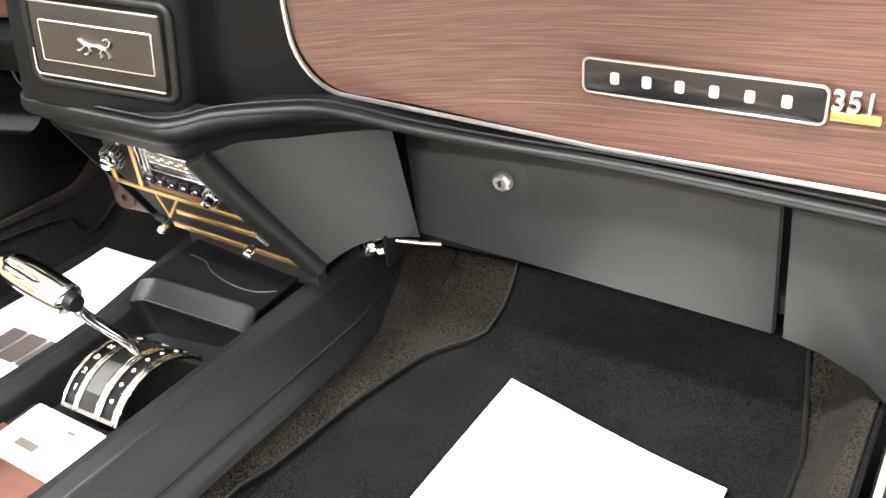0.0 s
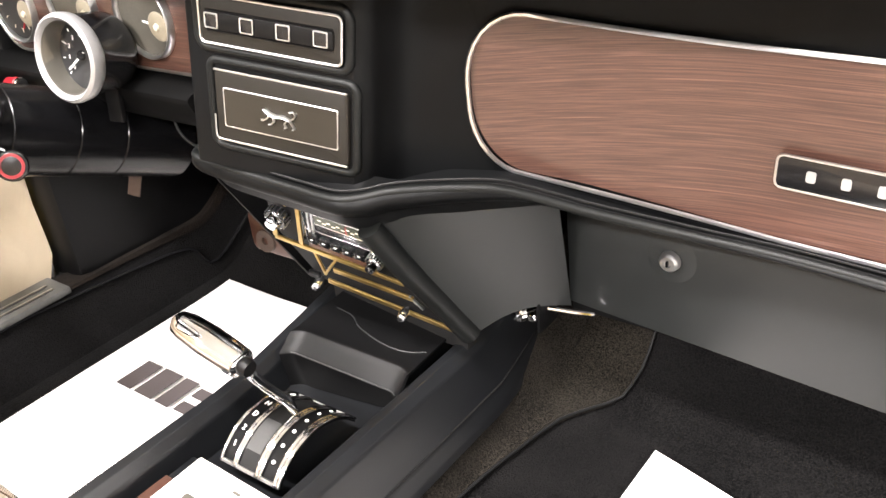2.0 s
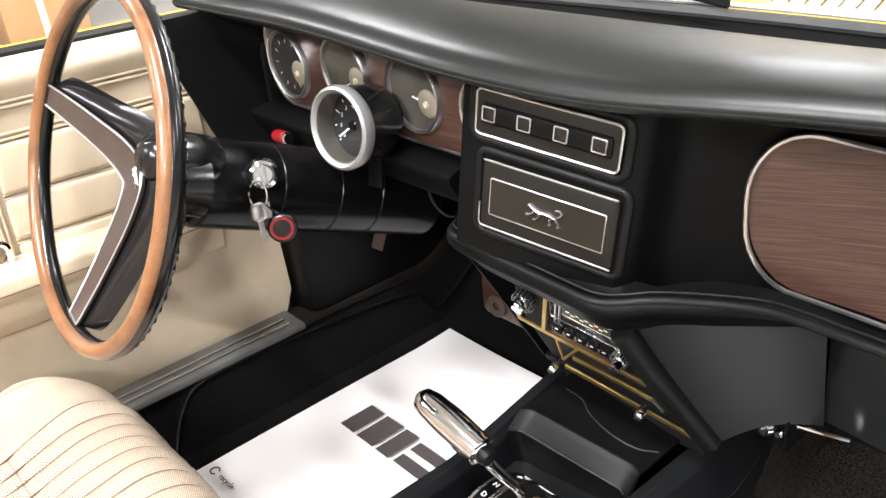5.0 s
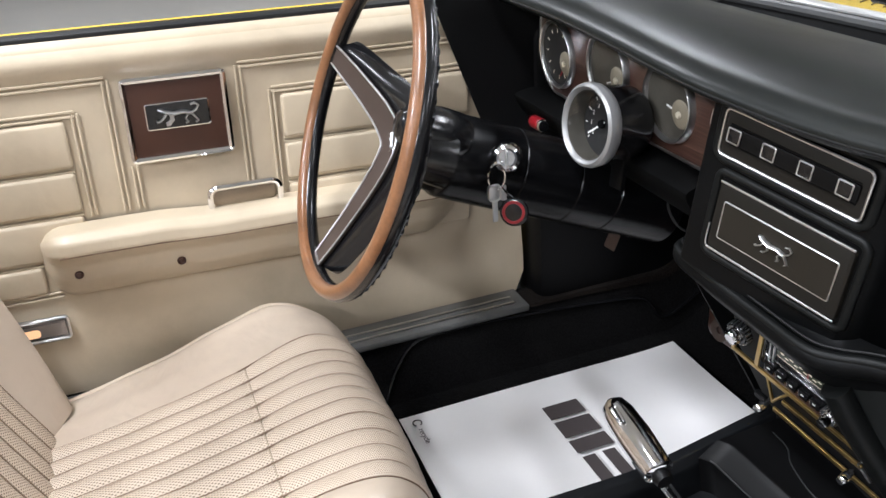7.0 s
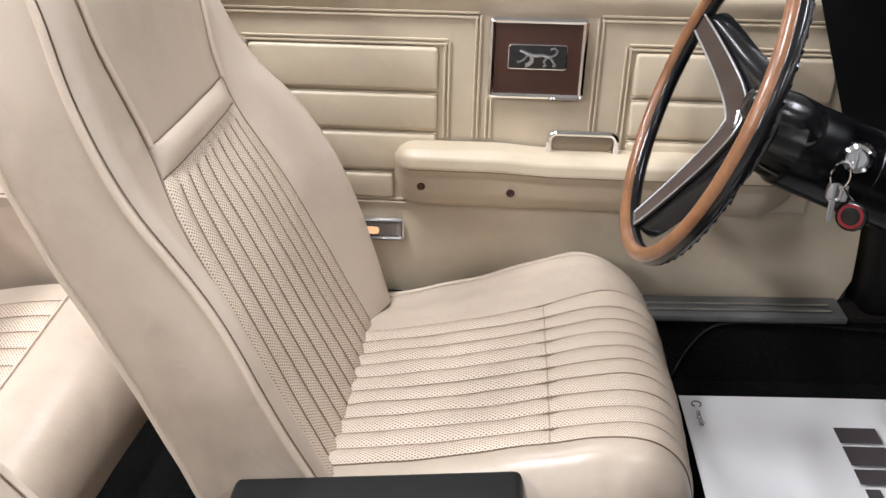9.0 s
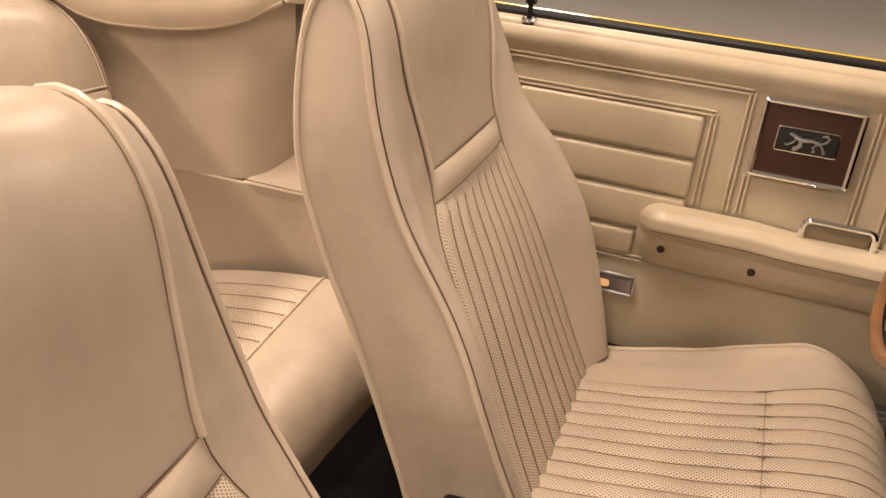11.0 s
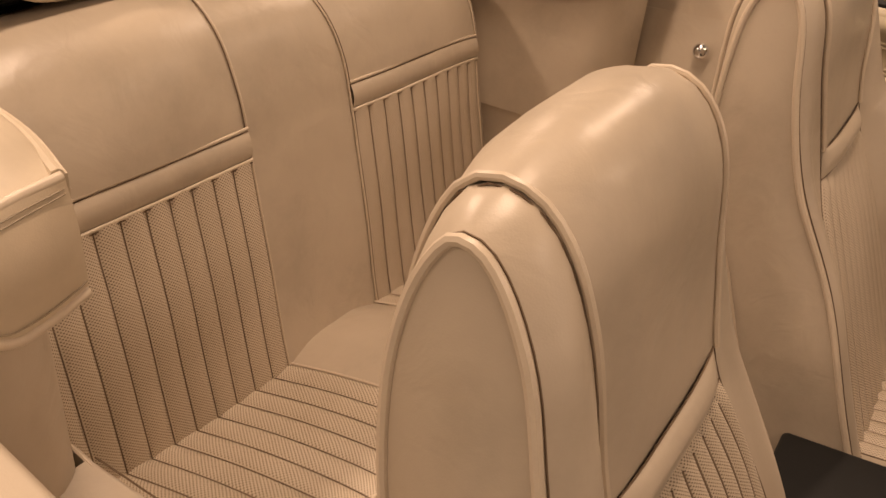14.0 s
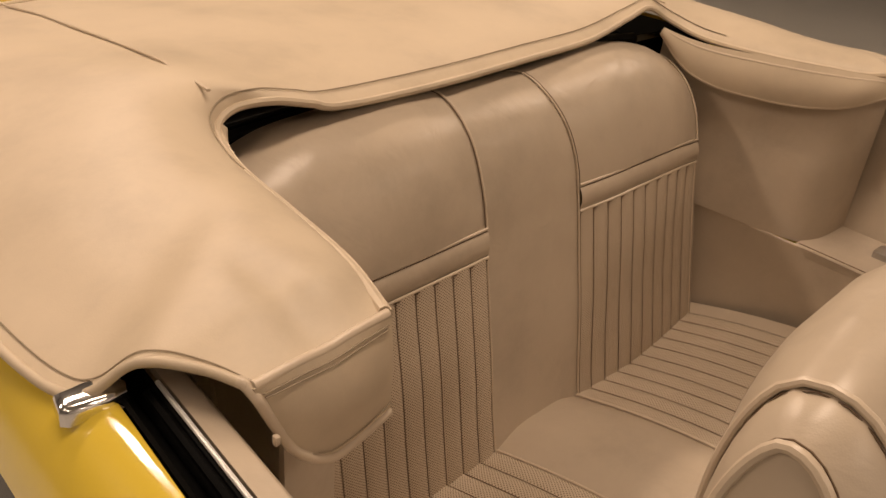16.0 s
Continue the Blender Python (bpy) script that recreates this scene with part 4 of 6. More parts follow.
for sd in (-1, 1):
    part("cushion_insert", sheet(lambda u, v: rc_at(sd * lerp(0.118, 0.53, u), lerp(0, VF, v), 0.0070 + pleat(2 * u - 1, 1, 10, 0.0066)), 110, 24, size=(0.41, 0.33)), M_WEAVE, bench, "woven pleated insert", 80)
    for k in range(1, 10):
        part("pleat_seam", tube([rc_at(sd * lerp(0.118, 0.53, k / 10), v, 0.0018) for v in np.linspace(0, VF, 20)], 0.0010, 5), M_PLEAT, bench)
    part("cushion_front", sheet(lambda u, v: rc_at(sd * lerp(0.118, 0.58, u), lerp(VF, 1, v), 0.003), 20, 24), M_VINYL, bench)
    part("cushion_side", sheet(lambda u, v: rc_at(sd * lerp(0.53, 0.58, u), lerp(0, VF, v), 0.002), 6, 20), M_VINYL, bench)
    part("cushion_piping", tube([rc_at(sd * 0.118, v, 0.003) for v in np.linspace(0, 1, 40)], 0.0026, 7), M_PIPE, bench)
    part("front_piping", tube([rc_at(sd * x, VF, 0.004) for x in np.linspace(0.118, 0.58, 24)], 0.0026, 7), M_PIPE, bench)

# ---- dashboard ----
dash = thing("dashboard", (0, 0.2, 0.5), "black padded dashboard with wood-grain panels and chrome trim", "dashboard")


def extrude_x(prof, x0, x1, n=24, warp=None):
    """A closed profile in y, z drawn along x."""
    P = smooth_path([(0, a, b) for a, b in prof], 4, True)
    bm = bmesh.new()
    rows = []
    for i in range(n + 1):
        x = lerp(x0, x1, i / n)
        rows.append([bm.verts.new(warp(x, p.y, p.z) if warp else (x, p.y, p.z)) for p in P])
    k = len(P)
    for A, B in zip(rows, rows[1:]):
        for j in range(k):
            bm.faces.new((A[j], A[(j + 1) % k], B[(j + 1) % k], B[j]))
    bm.faces.new(rows[0])
    bm.faces.new(rows[-1][::-1])
    return bm


def pad_warp(x, y, z):
    """Higher over the gauges, and its nose recedes towards the passenger."""
    back = 1 - min(1, max(0, (y + 0.044) / 0.36))
    front = 1 - min(1, max(0, y / 0.25))
    r = max(0, x + 0.13)
    t = min(1, max(0, (0.06 - x) / 0.5))
    return (x, y + 0.25 * r * r / (r + 0.18) * back, z + (0.024 * t * t * (3 - 2 * t) - 0.006 * math.exp(-((x - 0.09) / 0.11) ** 2)) * front)


part("top_pad", extrude_x([(-0.012, 0.925), (-0.036, 0.929), (-0.044, 0.938), (-0.036, 0.949), (-0.012, 0.958), (0.06, 0.960), (0.18, 0.942), (0.30, 0.912), (0.335, 0.897), (0.33, 0.875), (0.20, 0.89), (0.05, 0.915)], -0.70, 0.78, 60, pad_warp), M_DASH, dash, "soft black dash top pad")
part("pad_seam", tube([pad_warp(x, -0.044, 0.9365) for x in np.linspace(-0.69, 0.77, 60)], 0.0016, 6), M_RUBBER, dash)

# centre pod: a face turned a little towards the passenger, sweeping back in a hollow to the wood panel
POD = pose(0.0064, -0.0037, 0.801, -3.5, 7.9, 12.33)


def pod(u, v):
    path = smooth_path([(-0.122, 0.10, 0), (-0.120, 0.03, 0), (-0.113, 0.006, 0), (-0.098, 0.0, 0), (0.0, 0.0, 0), (0.070, 0.0, 0), (0.084, 0.003, 0), (0.094, 0.013, 0), (0.101, 0.032, 0), (0.113, 0.052, 0), (0.138, 0.064, 0), (0.172, 0.072, 0), (0.20, 0.082, 0)], 5)
    k = u * (len(path) - 1)
    i = min(len(path) - 2, int(k))
    p = path[i].lerp(path[i + 1], k - i)
    return POD @ Vector((p.x, p.y, lerp(-0.070, 0.135, v)))


part("centre_pod", sheet(pod, 76, 14, thick=0.004), M_PADF, dash, "black padded centre pod")


def on_pod(x, z, out=0.0):
    return POD @ Matrix.Translation((x, -out, z)) @ pose(0, 0, 0, 90, 0, 0)


# switch panel
SWX, SWZ = -0.0089, 0.0886
sw = part("switch_panel", prism(rrect(0.160, 0.046, 0.005, 4), 0.005, on_pod(SWX, SWZ, 0.0), 0.002), M_OLIVE, dash, "black switch panel with four square switches")
part("switch_frame", ring_of(rrect(0.1616, 0.0476, 0.006, 4), on_pod(SWX, SWZ, 0.005), 0.0014), M_SATIN, sw)
for z in (0.0095, -0.0105):
    part("panel_rib", tube([on_pod(SWX + x, SWZ + z, 0.005).translation for x in (-0.072, 0, 0.072)], 0.0011, 6), M_PLAST, sw)
part("switch_bar", prism(rrect(0.146, 0.0175, 0.002, 2), 0.0025, on_pod(SWX, SWZ, 0.005), 0.001), M_PLAST, sw)
for k in range(4):
    x = -0.0729 + 0.0413 * k
    part("switch_square", ring_of(rrect(0.0146, 0.0140, 0.0010, 2), on_pod(x, SWZ, 0.0085), 0.0009), M_SATIN, sw)
    part("switch_cap", prism(rrect(0.0135, 0.013, 0.001, 2), 0.002, on_pod(x, SWZ, 0.007), 0.0006), M_GLOSSB, sw)
part("panel_surround", ring_of(rrect(0.174, 0.060, 0.012, 5), on_pod(SWX, SWZ, -0.001), 0.0052, None, 10), M_LIP, dash)
part("panel_surround", ring_of(rrect(0.170, 0.092, 0.010, 5), on_pod(0.0, 0.001, -0.001), 0.0048, None, 10), M_LIP, dash)
# emblem panel
ep = part("emblem_panel", prism(rrect(0.156, 0.074, 0.005, 4), 0.005, on_pod(0.0, 0.001, 0.0), 0.003), M_OLIVE, dash, "olive black panel with a small silver emblem")
for z in (0.0385, -0.0365):
    part("bright_strip", tube([on_pod(x, z, 0.005).translation for x in np.linspace(-0.077, 0.077, 8)], 0.0012, 6), M_SATIN, ep)
part("bright_strip", tube(smooth_path([on_pod(x, z, 0.005).translation for x, z in ((-0.075, -0.0365), (-0.0785, -0.034), (-0.0795, -0.028), (-0.0795, -0.010))], 4), 0.0009, 6), M_SATIN, ep)
part("inner_frame", ring_of(rrect(0.1331, 0.0406, 0.0015, 2), on_pod(0.0, 0.0, 0.0055), 0.0009), M_SATIN, ep)
part("inner_plate", prism(rrect(0.132, 0.0395, 0.002, 2), 0.001, on_pod(0.0, 0.0, 0.005)), M_OLIVL, ep)
part("emblem", emblem(on_pod(0.0, 0.0, 0.0072), 0.040), M_SATIN, ep)
# shelf and lip below the emblem panel, sweeping on along the glove box
LIP = smooth_path([(-0.155, 0.03, 0.742), (-0.152, 0.0, 0.741), (-0.142, -0.016, 0.739), (-0.10, -0.021, 0.737), (0.02, -0.021, 0.731), (0.070, -0.018, 0.728), (0.094, -0.004, 0.728), (0.118, 0.012, 0.732), (0.150, 0.036, 0.731), (0.198, 0.070, 0.726), (0.230, 0.093, 0.714), (0.280, 0.122, 0.693), (0.372, 0.155, 0.671), (0.50, 0.167, 0.660), (0.78, 0.167, 0.638)], 8)
UNDER = smooth_path([(-0.150, 0.05, 0.700), (-0.146, 0.03, 0.698), (-0.136, 0.012, 0.696), (-0.10, 0.004, 0.694), (0.02, 0.004, 0.688), (0.065, 0.004, 0.686), (0.088, 0.012, 0.686), (0.112, 0.032, 0.690), (0.145, 0.062, 0.690), (0.190, 0.110, 0.684), (0.222, 0.150, 0.675), (0.275, 0.182, 0.664), (0.37, 0.192, 0.650), (0.50, 0.194, 0.640), (0.78, 0.194, 0.622)], 8)


def lip_at(u, v):
    k = u * (len(LIP) - 1)
    i = min(len(LIP) - 2, int(k))
    a = LIP[i].lerp(LIP[i + 1], k - i)
    b = UNDER[i].lerp(UNDER[i + 1], k - i)
    p = a.lerp(b, v)
    d = (LIP[i + 1] - LIP[i]).normalized()
    out = Vector((d.y, -d.x, 0)).normalized()
    return p + out * (0.010 * math.sin(math.pi * min(1, v * 1.6)) if v < 0.62 else 0.0)


part("lower_lip", sheet(lip_at, 112, 14, thick=0.003), M_PADF, dash, "black padded lower lip with stitched seam")
part("lip_roll", tube([p + Vector((0, 0.004, -0.002)) for p in LIP], 0.0055, 10), M_LIP, dash)
part("lip_stitch", tube([p + Vector((0, 0.009, 0.0055)) for p in LIP], 0.0014, 6), M_RUBBER, dash)


def shelf(u, v):
    k = u * (len(LIP) - 1)
    i = min(len(LIP) - 2, int(k))
    a = LIP[i].lerp(LIP[i + 1], k - i)
    b = a + (Vector((0.0, 0.034, 0.012)) if u < 0.40 else Vector((interp(u, (0.40, 0.55, 0.7, 1), (0.0, 0.004, 0.0, 0.0)), interp(u, (0.40, 0.55, 0.65, 0.8, 1), (0.034, 0.06, 0.045, 0.035, 0.03)), interp(u, (0.40, 0.46, 1), (0.012, -0.002, -0.002)))))
    return a.lerp(b, v) + Vector((0, 0, -0.004 * math.sin(math.pi * v)))


part("shelf", sheet(shelf, 112, 8, thick=0.003), M_PADF, dash)

# wood panel on the passenger's side
YW = 0.192


def wood_z(x, top):
    return (0.860 - 0.028 * (x - 0.1)) if top else (0.686 - 0.052 * (x - 0.1) + 0.011 * max(0, min(1, (0.43 - x) / 0.2)))


wp = []
R_TOP, R_LOW = 0.078, 0.062
for cx, top, a0, rad_c in ((0.093 + R_TOP, True, 90, R_TOP), (0.093 + R_LOW, False, 180, R_LOW)):
    for k in range(9):
        a = radians(a0 + 90 * k / 8)
        zc = wood_z(cx, top) + (-rad_c if top else rad_c)
        wp.append((cx + rad_c * math.cos(a), zc + rad_c * math.sin(a)))
wp += [(0.45, wood_z(0.45, False)), (0.78, wood_z(0.78, False)), (0.78, wood_z(0.78, True)), (0.45, wood_z(0.45, True))]


def sweep(p):
    """The wood panel swings towards the cabin at its inner end."""
    s = max(0.0, min(1.0, (0.43 - p.x) / 0.34)) ** 1.5
    return p + Vector((0.073, -0.089, 0.038)) * s


def swept(bm):
    for v in bm.verts:
        v.co = sweep(v.co)
    return bm


def panel_rows(y):
    """The panel's outline filled in upright slices, so that it can bend."""
    bm = bmesh.new()
    rows = []
    for k in range(41):
        x = 0.093 + (0.78 - 0.093) * (k / 40) ** 1.6
        low, up = (r - math.sqrt(max(0, r * r - max(0, 0.093 + r - x) ** 2)) for r in (R_LOW, R_TOP))
        rows.append((bm.verts.new((x, y, wood_z(x, False) + low)), bm.verts.new((x, y, wood_z(x, True) - up))))
    for a, b in zip(rows, rows[1:]):
        bm.faces.new((a[0], b[0], b[1], a[1]))
    back = [(bm.verts.new(a.co + Vector((0, 0.002, 0))), bm.verts.new(b.co + Vector((0, 0.002, 0)))) for a, b in rows]
    for (a, b), (c, d), (e, f), (g, h) in zip(rows, rows[1:], back, back[1:]):
        bm.faces.new((e, f, h, g))
        bm.faces.new((a, e, g, c))
        bm.faces.new((b, d, h, f))
    return swept(bm)


wpanel = part("wood_panel", panel_rows(YW), M_WOODP, dash, "dark wood-grain glove panel with bright edge")
dense = []
for a, b in zip(wp, wp[1:] + wp[:1]):
    n = max(1, int(math.hypot(b[0] - a[0], b[1] - a[1]) / 0.03))
    dense += [(lerp(a[0], b[0], k / n), lerp(a[1], b[1], k / n)) for k in range(n)]
part("bright_edge", tube([sweep(Vector((x, YW - 0.006, z))) for x, z in dense], 0.0026, 6, True), M_SATIN, wpanel)
part("panel_backing", swept(sheet(lambda u, v: Vector((lerp(0.03, 0.78, u), 0.207, lerp(0.655, 0.90, v))), 40, 4, thick=0.01)), M_PADF, dash)
# name plate: plain bars in place of the maker's lettering
MB = Matrix(((1, 0, 0, 0.546), (0, 0, -1, YW - 0.006), (0, 1, 0, 0.7355), (0, 0, 0, 1))) @ pose(0, 0, 0, 0, 0, -3.2)
npl = part("name_plate", prism(rrect(0.212, 0.032, 0.006, 4), 0.004, MB, 0.001), M_GLOSSB, wpanel, "black name plate with silver bars")
part("plate_edge", ring_of(rrect(0.212, 0.032, 0.006, 4), MB @ pose(0, 0, 0.003), 0.0016), M_SATIN, npl)
for k in range(6):
    part("letter_bar", prism(rrect(0.0085, 0.011, 0.002, 2), 0.001, MB @ pose(-0.075 + 0.030 * k, 0, 0.004)), M_SILVER, npl)
eb = words("engine_badge", "351", 0.024, MB @ pose(0.1255, 0.0045, 0.001), M_SILVER, wpanel, 0.003)
eb["label"] = "silver engine size numerals"
part("engine_badge", prism(rrect(0.038, 0.008, 0.001, 2), 0.004, MB @ pose(0.128, -0.007, 0), 0.001), M_BRASS, wpanel, "small gilt badge")

# glove box door and end panel below the padded edge
YG = 0.205


def glove_poly(x0, x1, zb0, zb1):
    return [(x0, zb0), (x1, zb1), (x1, 0.668 - 0.06 * (x1 - 0.2)), (x0, 0.668 - 0.06 * (x0 - 0.2))]


MG = Matrix(((1, 0, 0, 0), (0, 0, -1, YG + 0.012), (0, 1, 0, 0), (0, 0, 0, 1)))
glove = part("glove_door", prism(glove_poly(0.205, 0.617, 0.520, 0.484), 0.012, MG, 0.003), M_KICK, dash, "dark grey glove box door")
part("glove_boss", lathe([(0.0, 0.0015), (0.016, 0.0015), (0.022, 0.001), (0.028, 0.0)], 24, axis_pose((0.332, YG, 0.609), (0, -1, 0))), M_KICK, glove)
part("glove_lock", lathe([(0.0, 0.010), (0.0035, 0.010), (0.0045, 0.012), (0.008, 0.012), (0.0095, 0.010), (0.011, 0.008), (0.012, 0.003)], 24, axis_pose((0.332, YG, 0.609), (0, -1, 0))), M_SATIN, glove, "round chrome lock")
part("key_slot", box(0.3310, 0.3330, YG - 0.0135, YG - 0.0095, 0.606, 0.612), M_GLOSSB, glove)
endp = [(0.626, 0.482), (0.66, 0.474), (0.70, 0.455), (0.735, 0.42), (0.76, 0.37), (0.80, 0.37), (0.80, 0.632), (0.626, 0.643)]
part("end_panel", prism(endp, 0.012, MG, 0.003), M_KICK, dash, "dark grey end panel")
part("under_tray", box(0.2, 0.8, YG + 0.015, 0.50, 0.50, 0.52), M_PLAST, dash)

# driver's side: fascia with gauges in a deep hood
YF = 0.040
MF = Matrix.Translation((-0.335, YF, 0.880)) @ pose(0, 0, 0, 92, 0, 0)
fas = part("gauge_fascia", prism([(x, y) for x, y in rrect(0.500, 0.138, 0.050, 8)], 0.006, MF, 0.002), M_WOODP, dash, "wood-grain gauge fascia")
part("fascia_edge", ring_of(rrect(0.498, 0.136, 0.050, 8), MF @ pose(0, 0, 0.006), 0.0022), M_SATIN, fas)
for k, x in enumerate((-0.191, -0.046, 0.096, 0.232)):
    mg = MF @ pose(x, (-0.006, 0.004, -0.003, -0.008)[k], 0.006)
    R = 0.047
    g = part("gauge", lathe([(0.0, 0.001), (R - 0.007, 0.001), (R - 0.001, 0.004)], 40, mg), M_DIAL if k < 1 else M_DIALG, fas, "round dashboard gauge with pale dial" if k else "round dashboard gauge with black dial")
    part("gauge_ring", lathe([(R - 0.003, 0.0), (R - 0.002, 0.006), (R - 0.001, 0.008), (R + 0.001, 0.009), (R + 0.0025, 0.007), (R + 0.0035, 0.0)], 40, mg), M_SATIN, g)
    part("gauge_hub", lathe([(0.0, 0.004), (0.014, 0.004), (0.0175, 0.002), (0.018, -0.002)], 20, mg @ pose(0.022, -0.010, 0)), M_PALE, g)
    part("hub_button", lathe([(0.0, 0.007), (0.0035, 0.0065), (0.0045, 0.004)], 12, mg @ pose(0.022, -0.010, 0)), M_IVORY, g)
    part("needle", box(-0.001, 0.001, 0, 0.028, 0.001, 0.0025, m=mg @ pose(0.022, -0.010, 0, 0, 0, 140 - 30 * k)), M_RED if k == 0 else M_WHITEP, g)
    for a in range(0, 300, 30) if k == 0 else ():
        part("dial_tick", box(-0.0006, 0.0006, R * 0.66, R * 0.78, 0.0012, 0.0018, m=mg @ pose(0, 0, 0, 0, 0, a - 30)), M_IVORY, g)
part("hood_roof", box(-0.68, -0.152, -0.02, 0.08, 0.942, 0.950, 0.003), M_PADF, dash)
part("hood_wall", sheet(lambda u, v: Vector((-0.615 - 0.025 * u, lerp(0.06, interp(v, (0, 0.45, 1), (0.0, -0.055, -0.118)), u), lerp(0.63, 0.955, v))), 6, 12, thick=0.008), M_PLAST, dash)
part("lower_fascia", extrude_x([(0.05, 0.806), (0.010, 0.800), (0.004, 0.788), (0.03, 0.752), (0.09, 0.72), (0.14, 0.71), (0.14, 0.81)], -0.66, -0.155, 16), M_UNDER, dash)
part("kick_panel", box(-0.70, -0.600, 0.030, 0.50, 0.40, 0.90, 0.02), M_PLAST, dash, "black kick panel")

# ---- centre console ----
cons = thing("centre_console", (0, -0.3, 0.40), "black moulded centre console with radio stack and armrest box", "console")
ZC, CX = 0.478, 0.008


def cons_at(u, v):
    y = lerp(-0.84, 0.33, v)
    prof = [(-0.160, 0.325), (-0.150, 0.34), (-0.105, ZC - 0.012), (-0.098, ZC), (-0.086, ZC - 0.002), (-0.078, ZC - 0.014), (-0.074, ZC - 0.056), (0.074, ZC - 0.056), (0.078, ZC - 0.014), (0.088, ZC - 0.001), (0.100, ZC), (0.112, ZC - 0.008), (0.124, 0.43), (0.129, 0.415), (0.132, 0.408), (0.137, 0.392), (0.139, 0.382)]
    k = u * (len(prof) - 1)
    i = min(len(prof) - 2, int(k))
    x, z = lerp(prof[i][0], prof[i + 1][0], k - i), lerp(prof[i][1], prof[i + 1][1], k - i)
    w = 1.0 + 0.10 * max(0, -y - 0.15) - 1.5 * max(0, y - 0.15) if x > 0.06 else 1.0
    if x < -0.07:
        x -= 0.010 + 0.08 * max(0, y + 0.1)
        z += 0.10 * max(0, y + 0.06) * (z > 0.40)
    return Vector((CX + x * w, y, z + 0.004 * max(0, y)))


part("console_body", sheet(cons_at, 128, 30, thick=0.003), M_CONS, cons, "", 60)
part("side_groove", tube([cons_at(13.2 / 16, v) + Vector((0.0005, 0, 0)) for v in np.linspace(0, 1, 20)], 0.0016, 6), M_RUBBER, cons)
# front wall of the selector well, its sloping rim, and the flat lid ahead of it
def well(u, v):
    x = lerp(CX - 0.092, CX + 0.074, u)
    top, low = lerp(0.498, 0.476, u), lerp(0.480, 0.456, u)
    y0 = lerp(0.020, 0.042, u)
    c = 0.010 * (1 - min(1, min(u, 1 - u) / 0.10)) ** 2
    y = interp(v, (0, 0.45, 0.52, 0.60, 0.72, 0.78, 0.84, 1), (0.175, y0 + 0.016, y0 + 0.006, y0, y0 - 0.016, y0 - 0.019, y0 - 0.018, y0 - 0.012)) - c
    z = interp(v, (0, 0.45, 0.52, 0.60, 0.72, 0.78, 0.84, 1), (top + 0.008, top + 0.001, top + 0.001, top - 0.003, low + 0.003, low, low - 0.006, 0.424))
    return Vector((x, y, z))


part("front_wall", sheet(well, 40, 60, thick=0.003), M_PLAST, cons, "moulded black wall of the selector well", 60)
# Grey rod stands in for the highlight along the well's rim.
part("rim_line", tube([well(u, 0.76) + Vector((0, -0.001, 0.0006)) for u in np.linspace(0.06, 0.97, 24)], 0.0012, 6), M_KICK, cons)
part("tray_line", tube(smooth_path([well(u, v) + Vector((0, 0, 0.001)) for u, v in ((0.10, 0.30), (0.26, 0.31), (0.40, 0.36), (0.64, 0.40), (0.84, 0.40), (0.97, 0.34))], 6), 0.0010, 6), M_KICK, cons)
part("console_top", box(CX - 0.074, CX + 0.074, -0.53, -0.205, ZC - 0.036, ZC - 0.026, 0.002), M_WOODP, cons, "wood-grain console top")
part("console_front_plate", box(CX - 0.074, CX + 0.074, -0.205, -0.168, ZC - 0.036, ZC - 0.029, 0.002), M_CONS, cons)
card = piece("price_card", prism(rrect(0.118, 0.070, 0.002, 2), 0.0012, Matrix.Translation((CX + 0.002, -0.207, ZC - 0.0245)) @ pose(0, 0, 0, 3, 0, -2)), M_PAPER, "white printed card lying on the console", "card")
MC = Matrix.Translation((CX + 0.002, -0.207, ZC - 0.0232)) @ pose(0, 0, 0, 3, 0, -2)
part("print_bar", prism(rrect(0.034, 0.010, 0.001, 1), 0.0004, MC @ pose(-0.012, -0.012, 0)), M_DIALG, card)
part("print_bar", prism(rrect(0.012, 0.004, 0.001, 1), 0.0004, MC @ pose(0.020, 0.020, 0)), M_DIALG, card)

# gear selector: two chromed arcs with a slot
GX, GY, GR = CX + 0.004, -0.092, 0.075
GZ = ZC - 0.073
gs = thing("gear_selector", (GX, GY, ZC - 0.03), "chrome T-handle gear selector on an arched scale", "gear lever")


def arc(x0, x1, lift=0.0, a0=-56, a1=52, thick=0.002, bulge=0.0):
    def f(u, v):
        a = radians(lerp(a0, a1, u))
        r = GR + lift + bulge * math.sin(math.pi * v) ** 0.7
        return Vector((GX + lerp(x0, x1, v), GY + math.sin(a) * r, GZ + math.cos(a) * r))
    return sheet(f, 60, 8 if bulge else 2, thick=thick)


part("scale_dome", arc(-0.046, 0.046), M_PLAST, gs)
for a, b in ((-0.047, -0.0425), (-0.0265, -0.0225), (-0.0225, -0.0185), (0.008, 0.0135), (0.0135, 0.0185), (0.0365, 0.0415), (0.0415, 0.047)):
    part("chrome_arc", arc(a, b, 0.002, thick=0.003, bulge=0.0020), M_CHROME, gs, "polished chrome arc")
for a0 in (-56, 49):
    for x0, x1 in ((-0.0425, -0.0265), (-0.0185, 0.008), (0.0185, 0.0365)):
        part("arc_end", arc(x0, x1, 0.003, a0, a0 + 3, 0.003), M_SATIN, gs)
part("slot", arc(-0.0175, 0.0075, 0.0012, -53, 49), M_RUBBER, gs)
part("slot_slide", arc(-0.0165, 0.0065, 0.0020, -38, -8), M_GREYD, gs, "grey slide in the slot")
